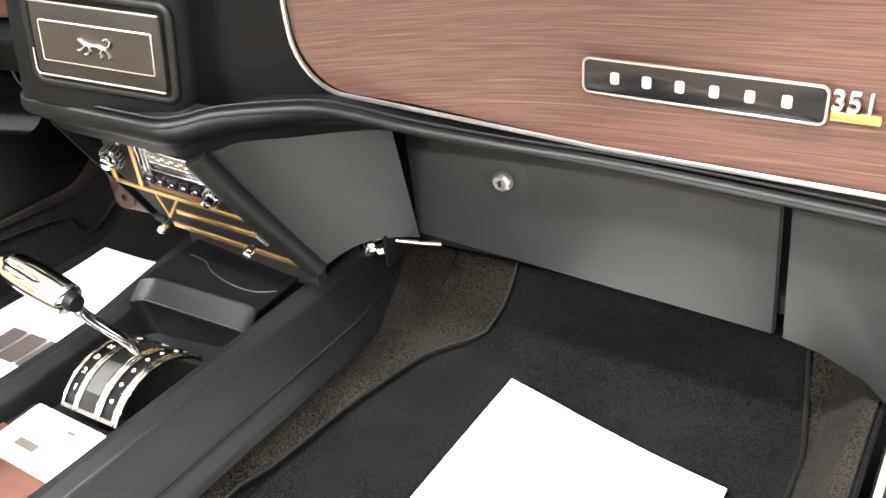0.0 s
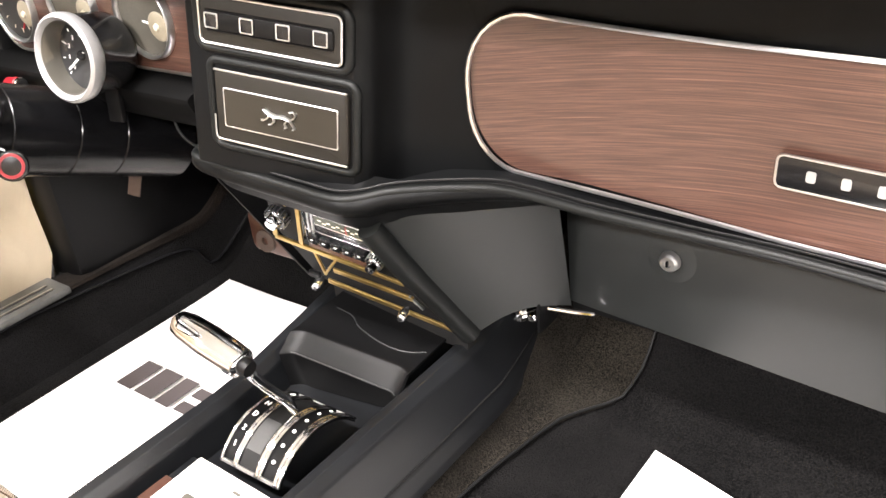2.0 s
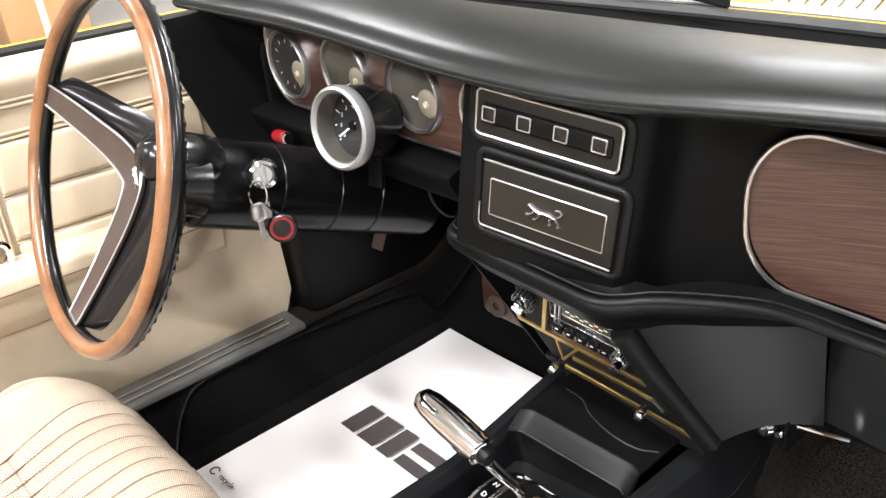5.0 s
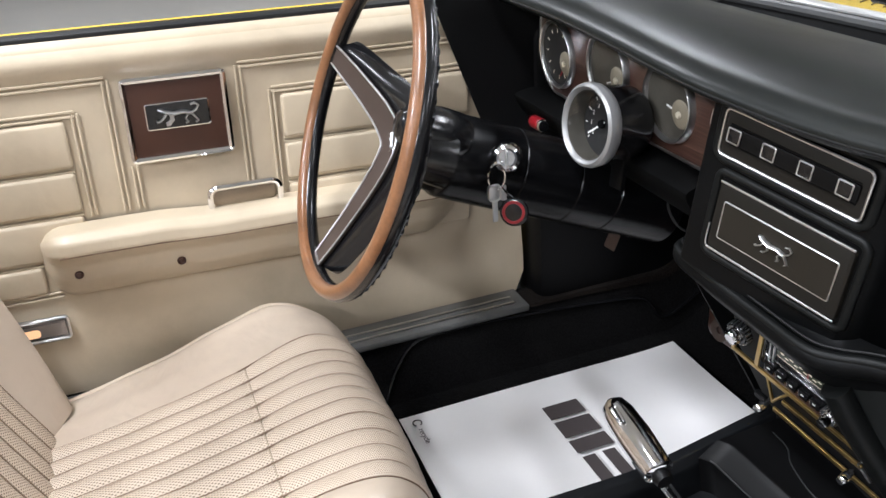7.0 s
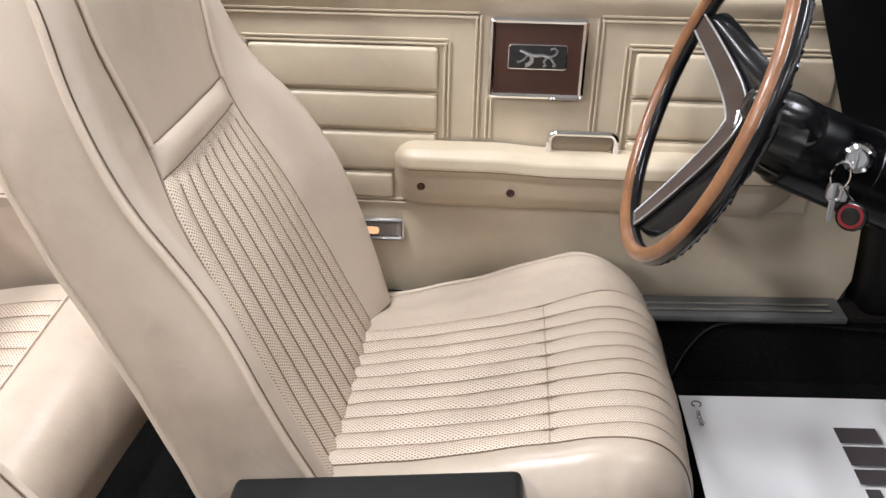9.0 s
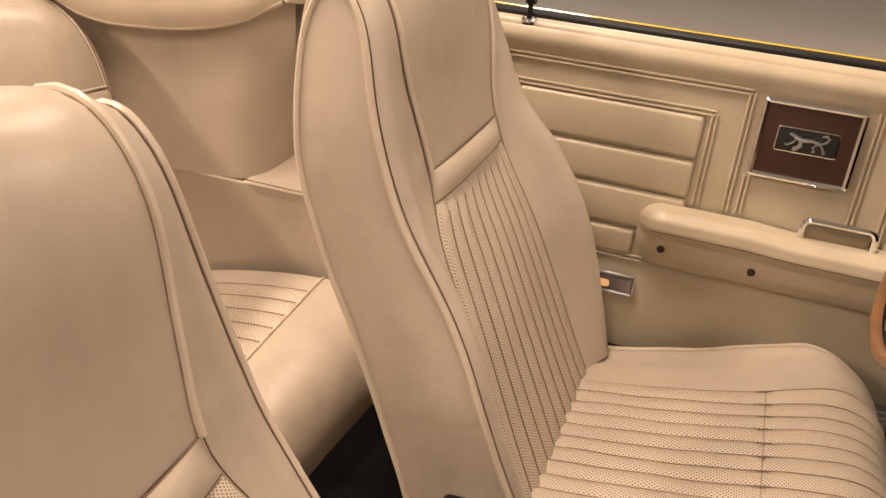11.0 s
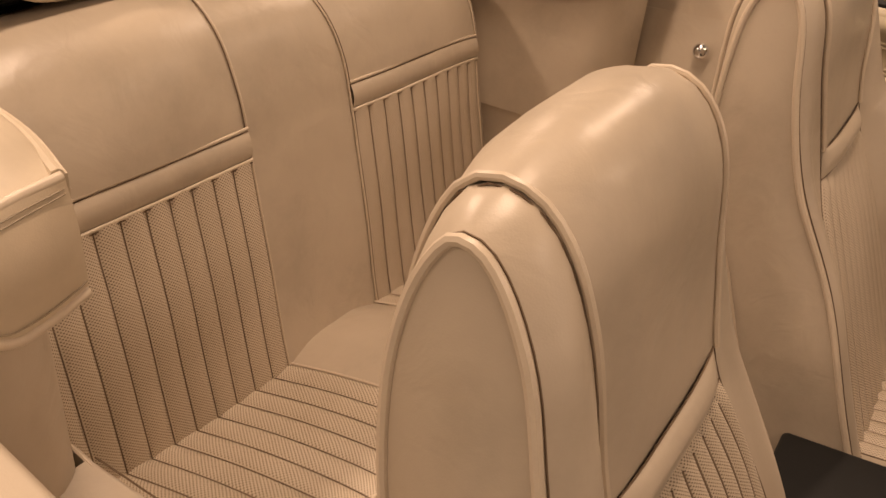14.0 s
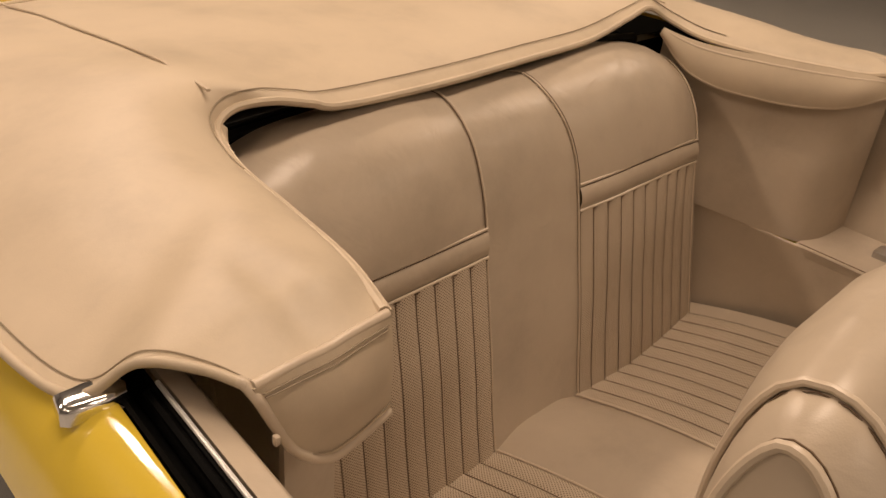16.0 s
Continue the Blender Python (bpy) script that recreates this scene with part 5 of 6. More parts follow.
for k, ch in enumerate(("P", "R", "N", "D", "2", "1")):
    a = radians(34 - 14.5 * k)
    words("scale_letter", ch, 0.0092, Matrix.Translation((GX - 0.0342, GY + math.sin(a) * (GR + 0.0022), GZ + math.cos(a) * (GR + 0.0022))) @ pose(0, 0, 0, -math.degrees(a), 0, 0), M_WHITEP, gs)
    part("scale_dot", lathe([(0.0022, 0), (0.0022, 0.001), (0, 0.001)], 10, Matrix.Translation((GX + 0.0275, GY + math.sin(a) * (GR + 0.0018), GZ + math.cos(a) * (GR + 0.0018))) @ pose(0, 0, 0, -math.degrees(a), 0, 0)), M_WHITEP, gs)
part("lever_shaft", tube(smooth_path([(0.016, -0.080, ZC - 0.004), (0.015, -0.086, ZC + 0.02), (0.012, -0.104, ZC + 0.05), (0.014, -0.122, ZC + 0.080), (0.022, -0.132, ZC + 0.100)], 6), 0.0062, 10, flat=0.75), M_CHROME, gs)
part("lever_collar", lathe([(0.0, -0.006), (0.009, -0.006), (0.0105, 0.0), (0.0095, 0.006), (0.0, 0.007)], 20, axis_pose((0.026, -0.134, ZC + 0.104), (-0.09, 0.0, 0.022))), M_PLAST, gs)
part("handle", lathe([(0.0, 0.0), (0.0125, 0.0), (0.0165, 0.003), (0.0175, 0.016), (0.0185, 0.05), (0.0170, 0.082), (0.0135, 0.096), (0.007, 0.102), (0.0, 0.103)], 28, axis_pose((0.022, -0.134, ZC + 0.105), (-0.09, 0.0, 0.022))), M_CHROME, gs, "polished chrome handle")
# armrest box
armb = thing("armrest_box", (0, -0.68, 0.45), "black padded console armrest box", "armrest")
part("box_body", box(-0.112, 0.10, -0.83, -0.535, 0.40, 0.462, 0.008), M_CONS, armb)
part("box_lid", box(-0.122, 0.112, -0.172, 0.166, -0.020, 0.018, 0.009, 3, Matrix.Translation((0, -0.688, 0.482)) @ pose(0, 0, 0, 4.5, 0, 0)), M_RUBBER, armb, "padded black lid")

# radio stack under the pod: one plate that falls away from the cabin, with brass bars on it
rad = thing("radio_stack", (0, 0.08, 0.52), "chrome and brass trimmed radio with push buttons", "car radio")
RAD = Matrix(((0.9565, 0.2640, 0.1239, -0.0488), (0.1917, -0.2489, -0.9494, 0.0320), (-0.2198, 0.9318, -0.2887, 0.6304), (0, 0, 0, 1)))


def on_rad(a, b, out=0.0):
    return RAD @ Matrix.Translation((a, b, out))


def flat_bar(p, q, w=0.0066, mat=None, name="brass_bar", label="flat brass trim bar", out=0.0):
    """A flat bar with softened edges between two places on the plate."""
    d = Vector((q[0] - p[0], q[1] - p[1], 0))
    m = on_rad((p[0] + q[0]) / 2, (p[1] + q[1]) / 2, out) @ pose(0, 0, 0, 0, 0, math.degrees(math.atan2(d.y, d.x)))
    return part(name, box(-d.length / 2, d.length / 2, -w / 2, w / 2, -0.0012, 0.0018, 0.0007, 2, m), mat or M_BRASS, rad, label)


part("stack_plate", prism([(-0.046, 0.082), (0.135, 0.082), (0.208, -0.078), (0.012, -0.076), (-0.040, -0.004)], 0.004, on_rad(0, 0, -0.012)), M_RUBBER, rad, "black backing plate of the heater levers")
part("radio_body", prism(rrect(0.118, 0.082, 0.004, 2), 0.030, on_rad(0.056, 0.036, -0.036)), M_GLOSSB, rad)
part("radio_face", prism(rrect(0.086, 0.062, 0.003, 2), 0.004, on_rad(0.056, 0.037, -0.003), 0.001), M_GLOSSB, rad, "black radio face with dial window")
part("face_frame", ring_of(rrect(0.086, 0.062, 0.003, 2), on_rad(0.056, 0.037, 0.001), 0.0017), M_CHROME, rad)
for a in (0.0185, 0.0235):
    flat_bar((a, 0.012), (a + 0.003, 0.064), 0.0028, M_SATIN, "face_strip", "bright upright strip", 0.002)
part("dial_window", prism(rrect(0.062, 0.0135, 0.001, 2), 0.002, on_rad(0.060, 0.0490, 0.001)), M_DIALR, rad, "dark green radio dial")
part("dial_frame", ring_of(rrect(0.064, 0.016, 0.002, 2), on_rad(0.060, 0.0490, 0.002), 0.0012), M_CHROME, rad)
for k in range(9):
    part("dial_mark", box(-0.0022, 0.0022, -0.0006, 0.0006, 0.0, 0.0006, m=on_rad(0.036 + 0.006 * k, 0.0505 - 0.003 * (k % 2), 0.003)), M_IVORY, rad)
part("dial_pointer", box(-0.0004, 0.0004, -0.006, 0.006, 0.0, 0.001, m=on_rad(0.070, 0.049, 0.003)), M_RED, rad)
flat_bar((0.0135, 0.0290), (0.098, 0.0290), 0.0022, M_CHROME, "face_strip", "thin chrome strip", 0.002)
for k in range(5):
    pb = part("push_button", prism(rrect(0.0132, 0.0125, 0.001, 2), 0.010, on_rad(0.0255 + 0.0152 * k, 0.0185, 0.0), 0.002), M_GLOSSB, rad)
    part("button_mark", prism(rrect(0.004, 0.0015, 0.0005, 1), 0.0004, on_rad(0.0255 + 0.0152 * k, 0.0205, 0.010)), M_WHITEP, pb)
for a, b, k in ((-0.0214, 0.033, 1.0), (0.104, 0.0155, 0.72)):
    mk = on_rad(a, b, 0.0) @ Matrix.Diagonal((k, k, 1, 1))
    skirt = part("knob", lathe([(0.0, 0.010), (0.0125, 0.010), (0.0140, 0.008), (0.0145, 0.0)], 28, mk), M_GLOSSB if k == 1 else M_CHROME, rad, "ribbed black radio knob with chrome face" if k == 1 else "chrome radio knob")
    part("knob_cap", lathe([(0.0, 0.021), (0.0070, 0.020), (0.0086, 0.017), (0.0090, 0.010)], 24, mk), M_CHROME, skirt, "chrome knob cap")
    for ang in range(0, 360, 20):
        part("knob_rib", box(-0.0006, 0.0006, 0.0138, 0.0150, 0.001, 0.009, m=mk @ pose(0, 0, 0, 0, 0, ang)), M_SATIN, skirt)
flat_bar((-0.036, -0.0105), (0.135, -0.0150))
flat_bar((-0.0345, -0.0085), (-0.0325, 0.018))
flat_bar((-0.010, 0.052), (-0.008, 0.078), 0.0035)
flat_bar((0.0010, -0.008), (0.0085, 0.076), 0.0060)
flat_bar((0.012, -0.0035), (0.100, -0.0045), 0.007, M_BROWN, "wood_strip", "thin brown strip", -0.001)
flat_bar((0.100, -0.015), (0.102, 0.002), 0.0030)
flat_bar((0.040, -0.0365), (0.146, -0.0375), 0.0072)
flat_bar((0.029, -0.0620), (0.196, -0.0690), 0.0076)
flat_bar((0.0175, -0.014), (0.0275, -0.052), 0.0034)
flat_bar((0.0270, -0.050), (0.046, -0.016), 0.0034)
flat_bar((0.140, -0.034), (0.158, -0.050), 0.0040, M_SATIN, "link", "small bright link")
flat_bar((0.190, -0.066), (0.199, -0.060), 0.0060)
for a, b in ((0.0175, -0.066), (0.134, -0.0645)):
    part("lever_knob", lathe([(0, 0.014), (0.0042, 0.0135), (0.0060, 0.010), (0.0062, 0.002), (0.003, -0.006), (0.0, -0.006)], 14, on_rad(a, b, 0.002)), M_CHROME, rad, "small chrome lever knob")
part("knob_arm", box(-0.016, 0.0, -0.004, 0.005, -0.004, 0.002, 0.001, 1, on_rad(0.0175, -0.062, 0.0)), M_PLAST, rad)
part("rear_plate", box(-0.10, 0.115, 0.115, 0.13, 0.475, 0.70), M_RUBBER, rad)
# side covers of the stack
part("side_cover", sheet(lambda u, v: Vector((lerp(lerp(0.090, 0.132, v), lerp(0.218, 0.206, v), u ** 0.9), lerp(lerp(0.018, 0.104, v), lerp(0.165, 0.203, v), u) - 0.010 * math.sin(math.pi * u), lerp(lerp(0.700, 0.512, v), lerp(0.684, 0.518, v), u) + 0.020 * math.sin(math.pi * u) * v)), 24, 16, thick=0.004), M_KICK, cons, "dark grey stack side cover")
part("cover_edge", tube(smooth_path([(0.088, 0.010, 0.686), (0.100, 0.038, 0.63), (0.116, 0.075, 0.565), (0.131, 0.103, 0.512)], 6), 0.014, 14), M_LIP, cons, "rounded black cover edge")
part("side_cover", sheet(lambda u, v: Vector((lerp(lerp(-0.150, -0.098, v), -0.12, u), lerp(lerp(0.01, 0.075, v), 0.22, u), lerp(0.700, 0.545 - 0.03 * u, v))), 10, 10, thick=0.003), M_PLAST, cons)
# catch under the dash
catch = thing("latch_bracket", (0.18, 0.19, 0.52), "chrome knob on a black bracket under the dashboard", "latch")
part("bracket", box(0.186, 0.190, 0.16, 0.20, 0.495, 0.535, 0.001), M_PLAST, catch)
part("latch_knob", lathe([(0, 0.012), (0.008, 0.012), (0.012, 0.009), (0.013, 0.003), (0.006, 0.0), (0.005, -0.02)], 20, axis_pose((0.163, 0.165, 0.517), (-0.3, -0.9, 0.1))), M_CHROME, catch)
part("latch_knob", lathe([(0, 0.006), (0.004, 0.006), (0.006, 0.003), (0.004, 0)], 14, axis_pose((0.179, 0.165, 0.513), (0, -1, 0.1))), M_CHROME, catch)
part("latch_rod", tube([(0.19, 0.18, 0.520), (0.22, 0.19, 0.517), (0.24, 0.20, 0.514)], 0.003, 8), M_CHROME, catch)

# ---- paper floor mats ----
mat1 = piece("paper_mat", sheet(lambda u, v: Vector((lerp(-0.490, -0.185, u), lerp(-0.272, 0.228, v), 0.3455 + 0.012 * max(0, u - 0.8) * max(0, v - 0.4) / 0.12 + 0.0015 * math.sin(5 * u + 3 * v) + 0.12 * max(0, v - 0.80) ** 2 * (1 - 0.6 * u))), 16, 20, thick=0.0008), M_PAPER, "white paper floor mat with dark printed lettering", "paper mat")
ZP = 0.3505
# the trader's mark as plain bars, and the small recycling word
for x0, x1, y0, y1 in ((-0.414, -0.380, -0.060, 0.0), (-0.372, -0.332, -0.060, 0.0), (-0.324, -0.294, -0.060, 0.0), (-0.284, -0.222, -0.026, -0.006), (-0.284, -0.222, -0.058, -0.038)):
    part("print_bar", box(x0, x1, y0, y1, ZP - 0.0005, ZP, 0, 1), M_INK, mat1)
words("recycle_word", "recycle", 0.013, pose(-0.428, -0.250, ZP), M_INK, mat1, 0.0002)
part("recycle_ring", tube([(-0.463 + 0.007 * math.cos(a), -0.250 + 0.007 * math.sin(a), ZP) for a in np.linspace(0.5, 5.8, 16)], 0.0010, 5), M_INK, mat1)
piece("paper_mat", sheet(lambda u, v: Vector((lerp(0.318, 0.60, u), lerp(-0.30, 0.20 - 0.065 * u, v), 0.338 + 0.004 * math.sin(4 * u + 2 * v))), 16, 20, thick=0.0008), M_PAPER, "plain white paper floor mat", "paper mat")

# ---- steering ----
WC = Vector((-0.3816, -0.3101, 0.8627))
WA = radians(21.56)
MWH = Matrix(((1, 0, 0, WC.x), (0, math.sin(WA), -math.cos(WA), WC.y), (0, math.cos(WA), math.sin(WA), WC.z), (0, 0, 0, 1))) @ pose(0, 0, 0, 0, -0.9, 0)  # z towards the driver
wheel = thing("steering_wheel", WC, "three-spoke steering wheel with wood-look rim and black grip", "steering wheel")
WR = 0.1982
circle = [(WR * math.cos(2 * math.pi * k / 96), WR * math.sin(2 * math.pi * k / 96)) for k in range(96)]
part("rim", tube([MWH @ Vector((x, y, -0.003)) for x, y in circle], 0.0112, 12, True), M_GLOSSB, wheel, "black moulded rim")
part("rim_face", tube([MWH @ Vector((x, y, 0.0042)) for x, y in circle], 0.0093, 12, True), M_WOODR, wheel, "wood-look rim face")
GRIP = None
for k in range(72):
    a = 2 * math.pi * k / 72
    mm = MWH @ Matrix.Translation((math.cos(a) * (WR + 0.0022), math.sin(a) * (WR + 0.0022), -0.008)) @ pose(0, 0, 0, 0, 0, math.degrees(a))
    if GRIP is None:
        GRIP = lathe([(0, -0.0075), (0.0055, -0.005), (0.0075, 0.0), (0.0055, 0.005), (0, 0.0075)], 8)
        g0 = part("grip_bump", GRIP, M_GLOSSB, wheel)
        g0.matrix_basis = mm
    else:
        g1 = new("grip_bump", g0.data)
        g1.parent, g1.matrix_parent_inverse = wheel, WORLD[wheel].inverted()
        g1.matrix_basis = mm
SPK = smooth_path([(-0.186, 0.058, 0), (-0.169, 0.052, 0), (-0.088, 0.027, 0), (-0.034, 0.009, 0), (-0.008, -0.008, 0), (-0.006, -0.040, 0), (-0.016, -0.10, 0), (-0.026, -0.17, 0), (-0.029, -0.186, 0)], 8)


def spoke_at(u, o, lift):
    """On the bent spoke pair: along it, out from its middle line, over its dish."""
    k = u * (len(SPK) - 1)
    i = min(len(SPK) - 2, int(k))
    p, d = SPK[i].lerp(SPK[i + 1], k - i), (SPK[i + 1] - SPK[i]).normalized()
    q = p + Vector((-d.y, d.x, 0)) * o
    r = min(1, q.length / 0.19)
    return MWH @ Vector((q.x, q.y, lerp(-0.052, -0.002, r ** 1.4) + lift))


def face_half(u):
    return interp(u, (0, 0.12, 0.45, 0.55, 0.88, 1), (0.012, 0.0135, 0.022, 0.022, 0.0145, 0.013))


def pad_edge(u, v):
    return lerp(-face_half(u) - 0.002, interp(u, (0, 0.15, 0.4, 0.6, 0.85, 1), (0.018, 0.034, 0.060, 0.078, 0.046, 0.022)), v)


sp = part("spoke", slab(lambda u, v: spoke_at(u, pad_edge(u, v), -0.003 - 0.016 * (2 * v - 1) ** 2 * v), lambda u, v: spoke_at(u, pad_edge(u, v), -0.020), 60, 12), M_GLOSSB, wheel, "black padded pair of spokes")
part("spoke_face", slab(lambda u, v: spoke_at(u, (2 * v - 1) * face_half(u), 0.0030), lambda u, v: spoke_at(u, (2 * v - 1) * face_half(u), -0.001), 60, 6), M_SPOKE, sp, "brushed brown metal spoke face")
for sgn in (-1, 1):
    part("spoke_trim", tube([spoke_at(u, sgn * face_half(u), 0.0035) for u in np.linspace(0.05, 0.95, 60)], 0.0015, 6), M_SATIN, sp)
for u in (0.05, 0.95):
    part("spoke_trim", tube([spoke_at(u, k * face_half(u), 0.0035) for k in (-1, 0, 1)], 0.0015, 6), M_SATIN, sp)
md = MWH @ pose(0, 0, 0, 0, 0, 352)
part("spoke", sheet(lambda u, v: md @ Vector((lerp(0.03, 0.193, u), (2 * v - 1) * lerp(0.052, 0.022, u), lerp(-0.056, -0.004, u ** 1.3) - 0.003 * (2 * v - 1) ** 2)), 14, 8, thick=0.012), M_GLOSSB, wheel, "black padded spoke")
part("hub", lathe([(0.0, 0.0), (0.026, 0.0), (0.034, -0.006), (0.037, -0.02), (0.040, -0.040), (0.0, -0.040)], 32, MWH @ pose(0.030, -0.004, -0.068)), M_GLOSSB, wheel, "black steering hub")
part("hub_emblem", emblem(MWH @ pose(0.000, -0.006, -0.046, 0, 0, -50), 0.024), M_SATIN, sp)

# steering column
AX = Vector((0, math.cos(radians(23)), -math.sin(radians(23))))
HB = Vector((-0.383, -0.268, 0.838))
col = thing("steering_column", (-0.383, 0.0, 0.72), "glossy black steering column with chrome ignition lock", "steering column")
GROOVES = [q for a in (0.163, 0.248, 0.3135) for q in ((0.056, a - 0.005), (0.056, a - 0.0018), (0.0549, a - 0.0006), (0.0549, a + 0.0006), (0.056, a + 0.0018), (0.056, a + 0.005))]
part("column_tube", lathe([(0.0, 0.015), (0.030, 0.016), (0.040, 0.020), (0.047, 0.032), (0.050, 0.058), (0.0505, 0.060), (0.0535, 0.064), (0.0545, 0.067), (0.055, 0.071), (0.0556, 0.10)] + GROOVES + [(0.056, 0.42), (0.0, 0.42)], 48, axis_pose(HB, AX)), M_COL, col)
part("signal_pod", lathe([(0.0, -0.046), (0.018, -0.044), (0.029, -0.034), (0.034, -0.016), (0.036, 0.010), (0.034, 0.034), (0.026, 0.046), (0.0, 0.052)], 28, axis_pose((-0.358, -0.224, 0.852), AX) @ Matrix.Diagonal((1.0, 0.9, 1.0, 1))), M_GLOSSB, col, "rounded black column pod")
lk = part("ignition_lock", lathe([(0.0, 0.010), (0.010, 0.010), (0.0125, 0.012), (0.0165, 0.010), (0.019, 0.004), (0.020, -0.012)], 28, axis_pose((-0.326, -0.140, 0.812), (0.88, -0.38, 0.28))), M_CHROME, col, "round chrome ignition lock")
part("ignition_key", box(-0.0016, 0.0016, -0.009, 0.011, 0.008, 0.034, 0.001, 1, axis_pose((-0.326, -0.140, 0.812), (0.88, -0.38, 0.28))), M_SATIN, lk, "worn metal key")
keys = thing("key_ring", (-0.292, -0.165, 0.80), "car keys on a ring with a round red and black fob", "keys")
KP = Vector((-0.288, -0.170, 0.822))
part("ring", tube([KP + Vector((0.002 * math.cos(a), 0.010 * math.cos(a), -0.016 + 0.016 * math.sin(a))) for a in np.linspace(0, 2 * math.pi, 24, endpoint=False)], 0.0013, 6, True), M_CHROME, keys)
for dy, dz, ln in ((-0.004, -0.030, 0.044), (0.008, -0.028, 0.02)):
    part("key_blade", box(-0.001, 0.001, dy - 0.0035, dy + 0.0035, dz - ln, dz, 0.0008, 1, Matrix.Translation(KP)), M_SATIN, keys)
part("key_bow", box(-0.0012, 0.0012, -0.012, 0.004, -0.046, -0.026, 0.004, 2, Matrix.Translation(KP)), M_SATIN, keys)
MFB = axis_pose((-0.286, -0.150, 0.757), (0.8, -0.55, 0.25))
part("fob_body", lathe([(0.0, -0.004), (0.016, -0.004), (0.018, 0.0), (0.017, 0.004), (0.014, 0.005), (0.0, 0.004)], 32, MFB), M_GLOSSB, keys)
part("fob_ring", lathe([(0.0105, 0.0048), (0.011, 0.0058), (0.0138, 0.0058), (0.0145, 0.0045)], 32, MFB), M_RED, keys, "red fob ring")
part("fob_loop", tube([KP + Vector((0, 0.006, -0.03)), KP + Vector((0.001, 0.012, -0.040)), KP + Vector((0.002, 0.018, -0.046))], 0.0016, 6), M_CHROME, keys)

# added tachometer on the column
tacho = thing("tachometer", (-0.29, 0.0, 0.78), "black cup tachometer with a satin silver bezel", "gauge")
MT = axis_pose((-0.292, -0.040, 0.846), (0.12, -0.97, 0.14))
part("cup", lathe([(0.0, -0.070), (0.026, -0.069), (0.039, -0.063), (0.0455, -0.052), (0.047, -0.042), (0.047, -0.004)], 40, MT), M_GLOSSB, tacho)
part("bezel", lathe([(0.047, -0.008), (0.0505, -0.004), (0.0518, 0.005), (0.0505, 0.010), (0.0470, 0.0125), (0.0440, 0.0105), (0.0425, 0.007)], 48, MT), M_SILVER, tacho, "satin silver bezel")
part("bezel_well", lathe([(0.0426, 0.0072), (0.0412, 0.002), (0.0406, -0.010), (0.0404, -0.018)], 40, MT), M_DIALG, tacho, "dark inner wall of the bezel")
MD = MT @ Matrix.Translation((0, 0, -0.016))
tf = part("dial", lathe([(0.0, -0.001), (0.041, -0.001)], 40, MD), M_DIAL, tacho, "black dial with white marks")
for k in range(9):
    a = radians(-40 + 260 * k / 8)
    big = k % 3 == 0
    part("dial_tick", box(-0.0006, 0.0006, 0.028 if big else 0.031, 0.035, 0.0, 0.0008, m=MD @ pose(0, 0, 0, 0, 0, math.degrees(a) - 90)), M_WHITEP, tf)
for k in range(9):
    a = radians(220 - 260 * k / 8)
    words("dial_number", str(k), 0.0075, MD @ Matrix.Translation((0.023 * math.cos(a), 0.023 * math.sin(a), 0.0004)), M_WHITEP, tf, 0.0003)
part("needle", box(-0.001, 0.001, -0.006, 0.030, 0.002, 0.003, m=MD @ pose(0, 0, 0, 0, 0, 125)), M_WHITEP, tf)
part("needle_hub", lathe([(0, 0.005), (0.005, 0.005), (0.006, 0.001)], 16, MD), M_GLOSSB, tf)
part("crystal", lathe([(0.0, 0.009), (0.0405, 0.0085)], 32, MT), M_GLASS, tacho, "clear gauge glass").visible_shadow = False
part("mount", box(-0.012, 0.012, -0.004, 0.004, -0.085, -0.03, 0.002, 2, MT @ pose(0, -0.046, 0, -90, 0, 0) @ pose(0, 0.05, 0.045)), M_PLAST, tacho)
part("wire", tube(smooth_path([(-0.270, 0.05, 0.81), (-0.262, 0.055, 0.77), (-0.258, 0.05, 0.73), (-0.24, 0.06, 0.705), (-0.235, 0.09, 0.70)], 6), 0.0018, 6), M_RUBBER, tacho)

# small fittings under and beside the column
HZ = Vector((-0.492, -0.010, 0.782))
part("hazard_stem", tube([HZ + Vector((-0.050, 0.006, -0.008)), HZ + Vector((-0.058, 0.030, -0.012)), HZ + Vector((-0.060, 0.060, -0.014))], 0.005, 8), M_GLOSSB, dash)
part("hazard_switch", lathe([(0.0, -0.050), (0.0085, -0.049), (0.0095, -0.044), (0.0095, -0.008), (0.0075, -0.006), (0.0, -0.005)], 18, axis_pose(HZ, (0.98, -0.15, 0.14))), M_RED, dash, "red hazard switch barrel")
part("hazard_tip", lathe([(0.0, -0.006), (0.0085, -0.006), (0.0095, -0.003), (0.0095, 0.001), (0.008, 0.003), (0.0, 0.003)], 18, axis_pose(HZ, (0.98, -0.15, 0.14))), M_CHROME, dash, "chrome switch tip")
tag = piece("hanging_tag", box(-0.009, 0.009, -0.0008, 0.0008, -0.022, 0.012, 0.0004, 1, Matrix.Translation((-0.400, 0.055, 0.628)) @ pose(0, 0, 0, 0, 20, 30)), M_SPOKE, "small metal tag hanging under the column", "tag")
part("tag_cord", tube([(-0.405, 0.06, 0.638), (-0.410, 0.065, 0.655), (-0.40, 0.07, 0.67)], 0.001, 5), M_RUBBER, tag)
heat = thing("heater_box", (-0.26, 0.2, 0.5), "dark plastic heater box with a round cable wheel", "heater")
part("heater_body", box(-0.30, -0.19, 0.15, 0.30, 0.495, 0.56, 0.01), M_BROWN, heat)
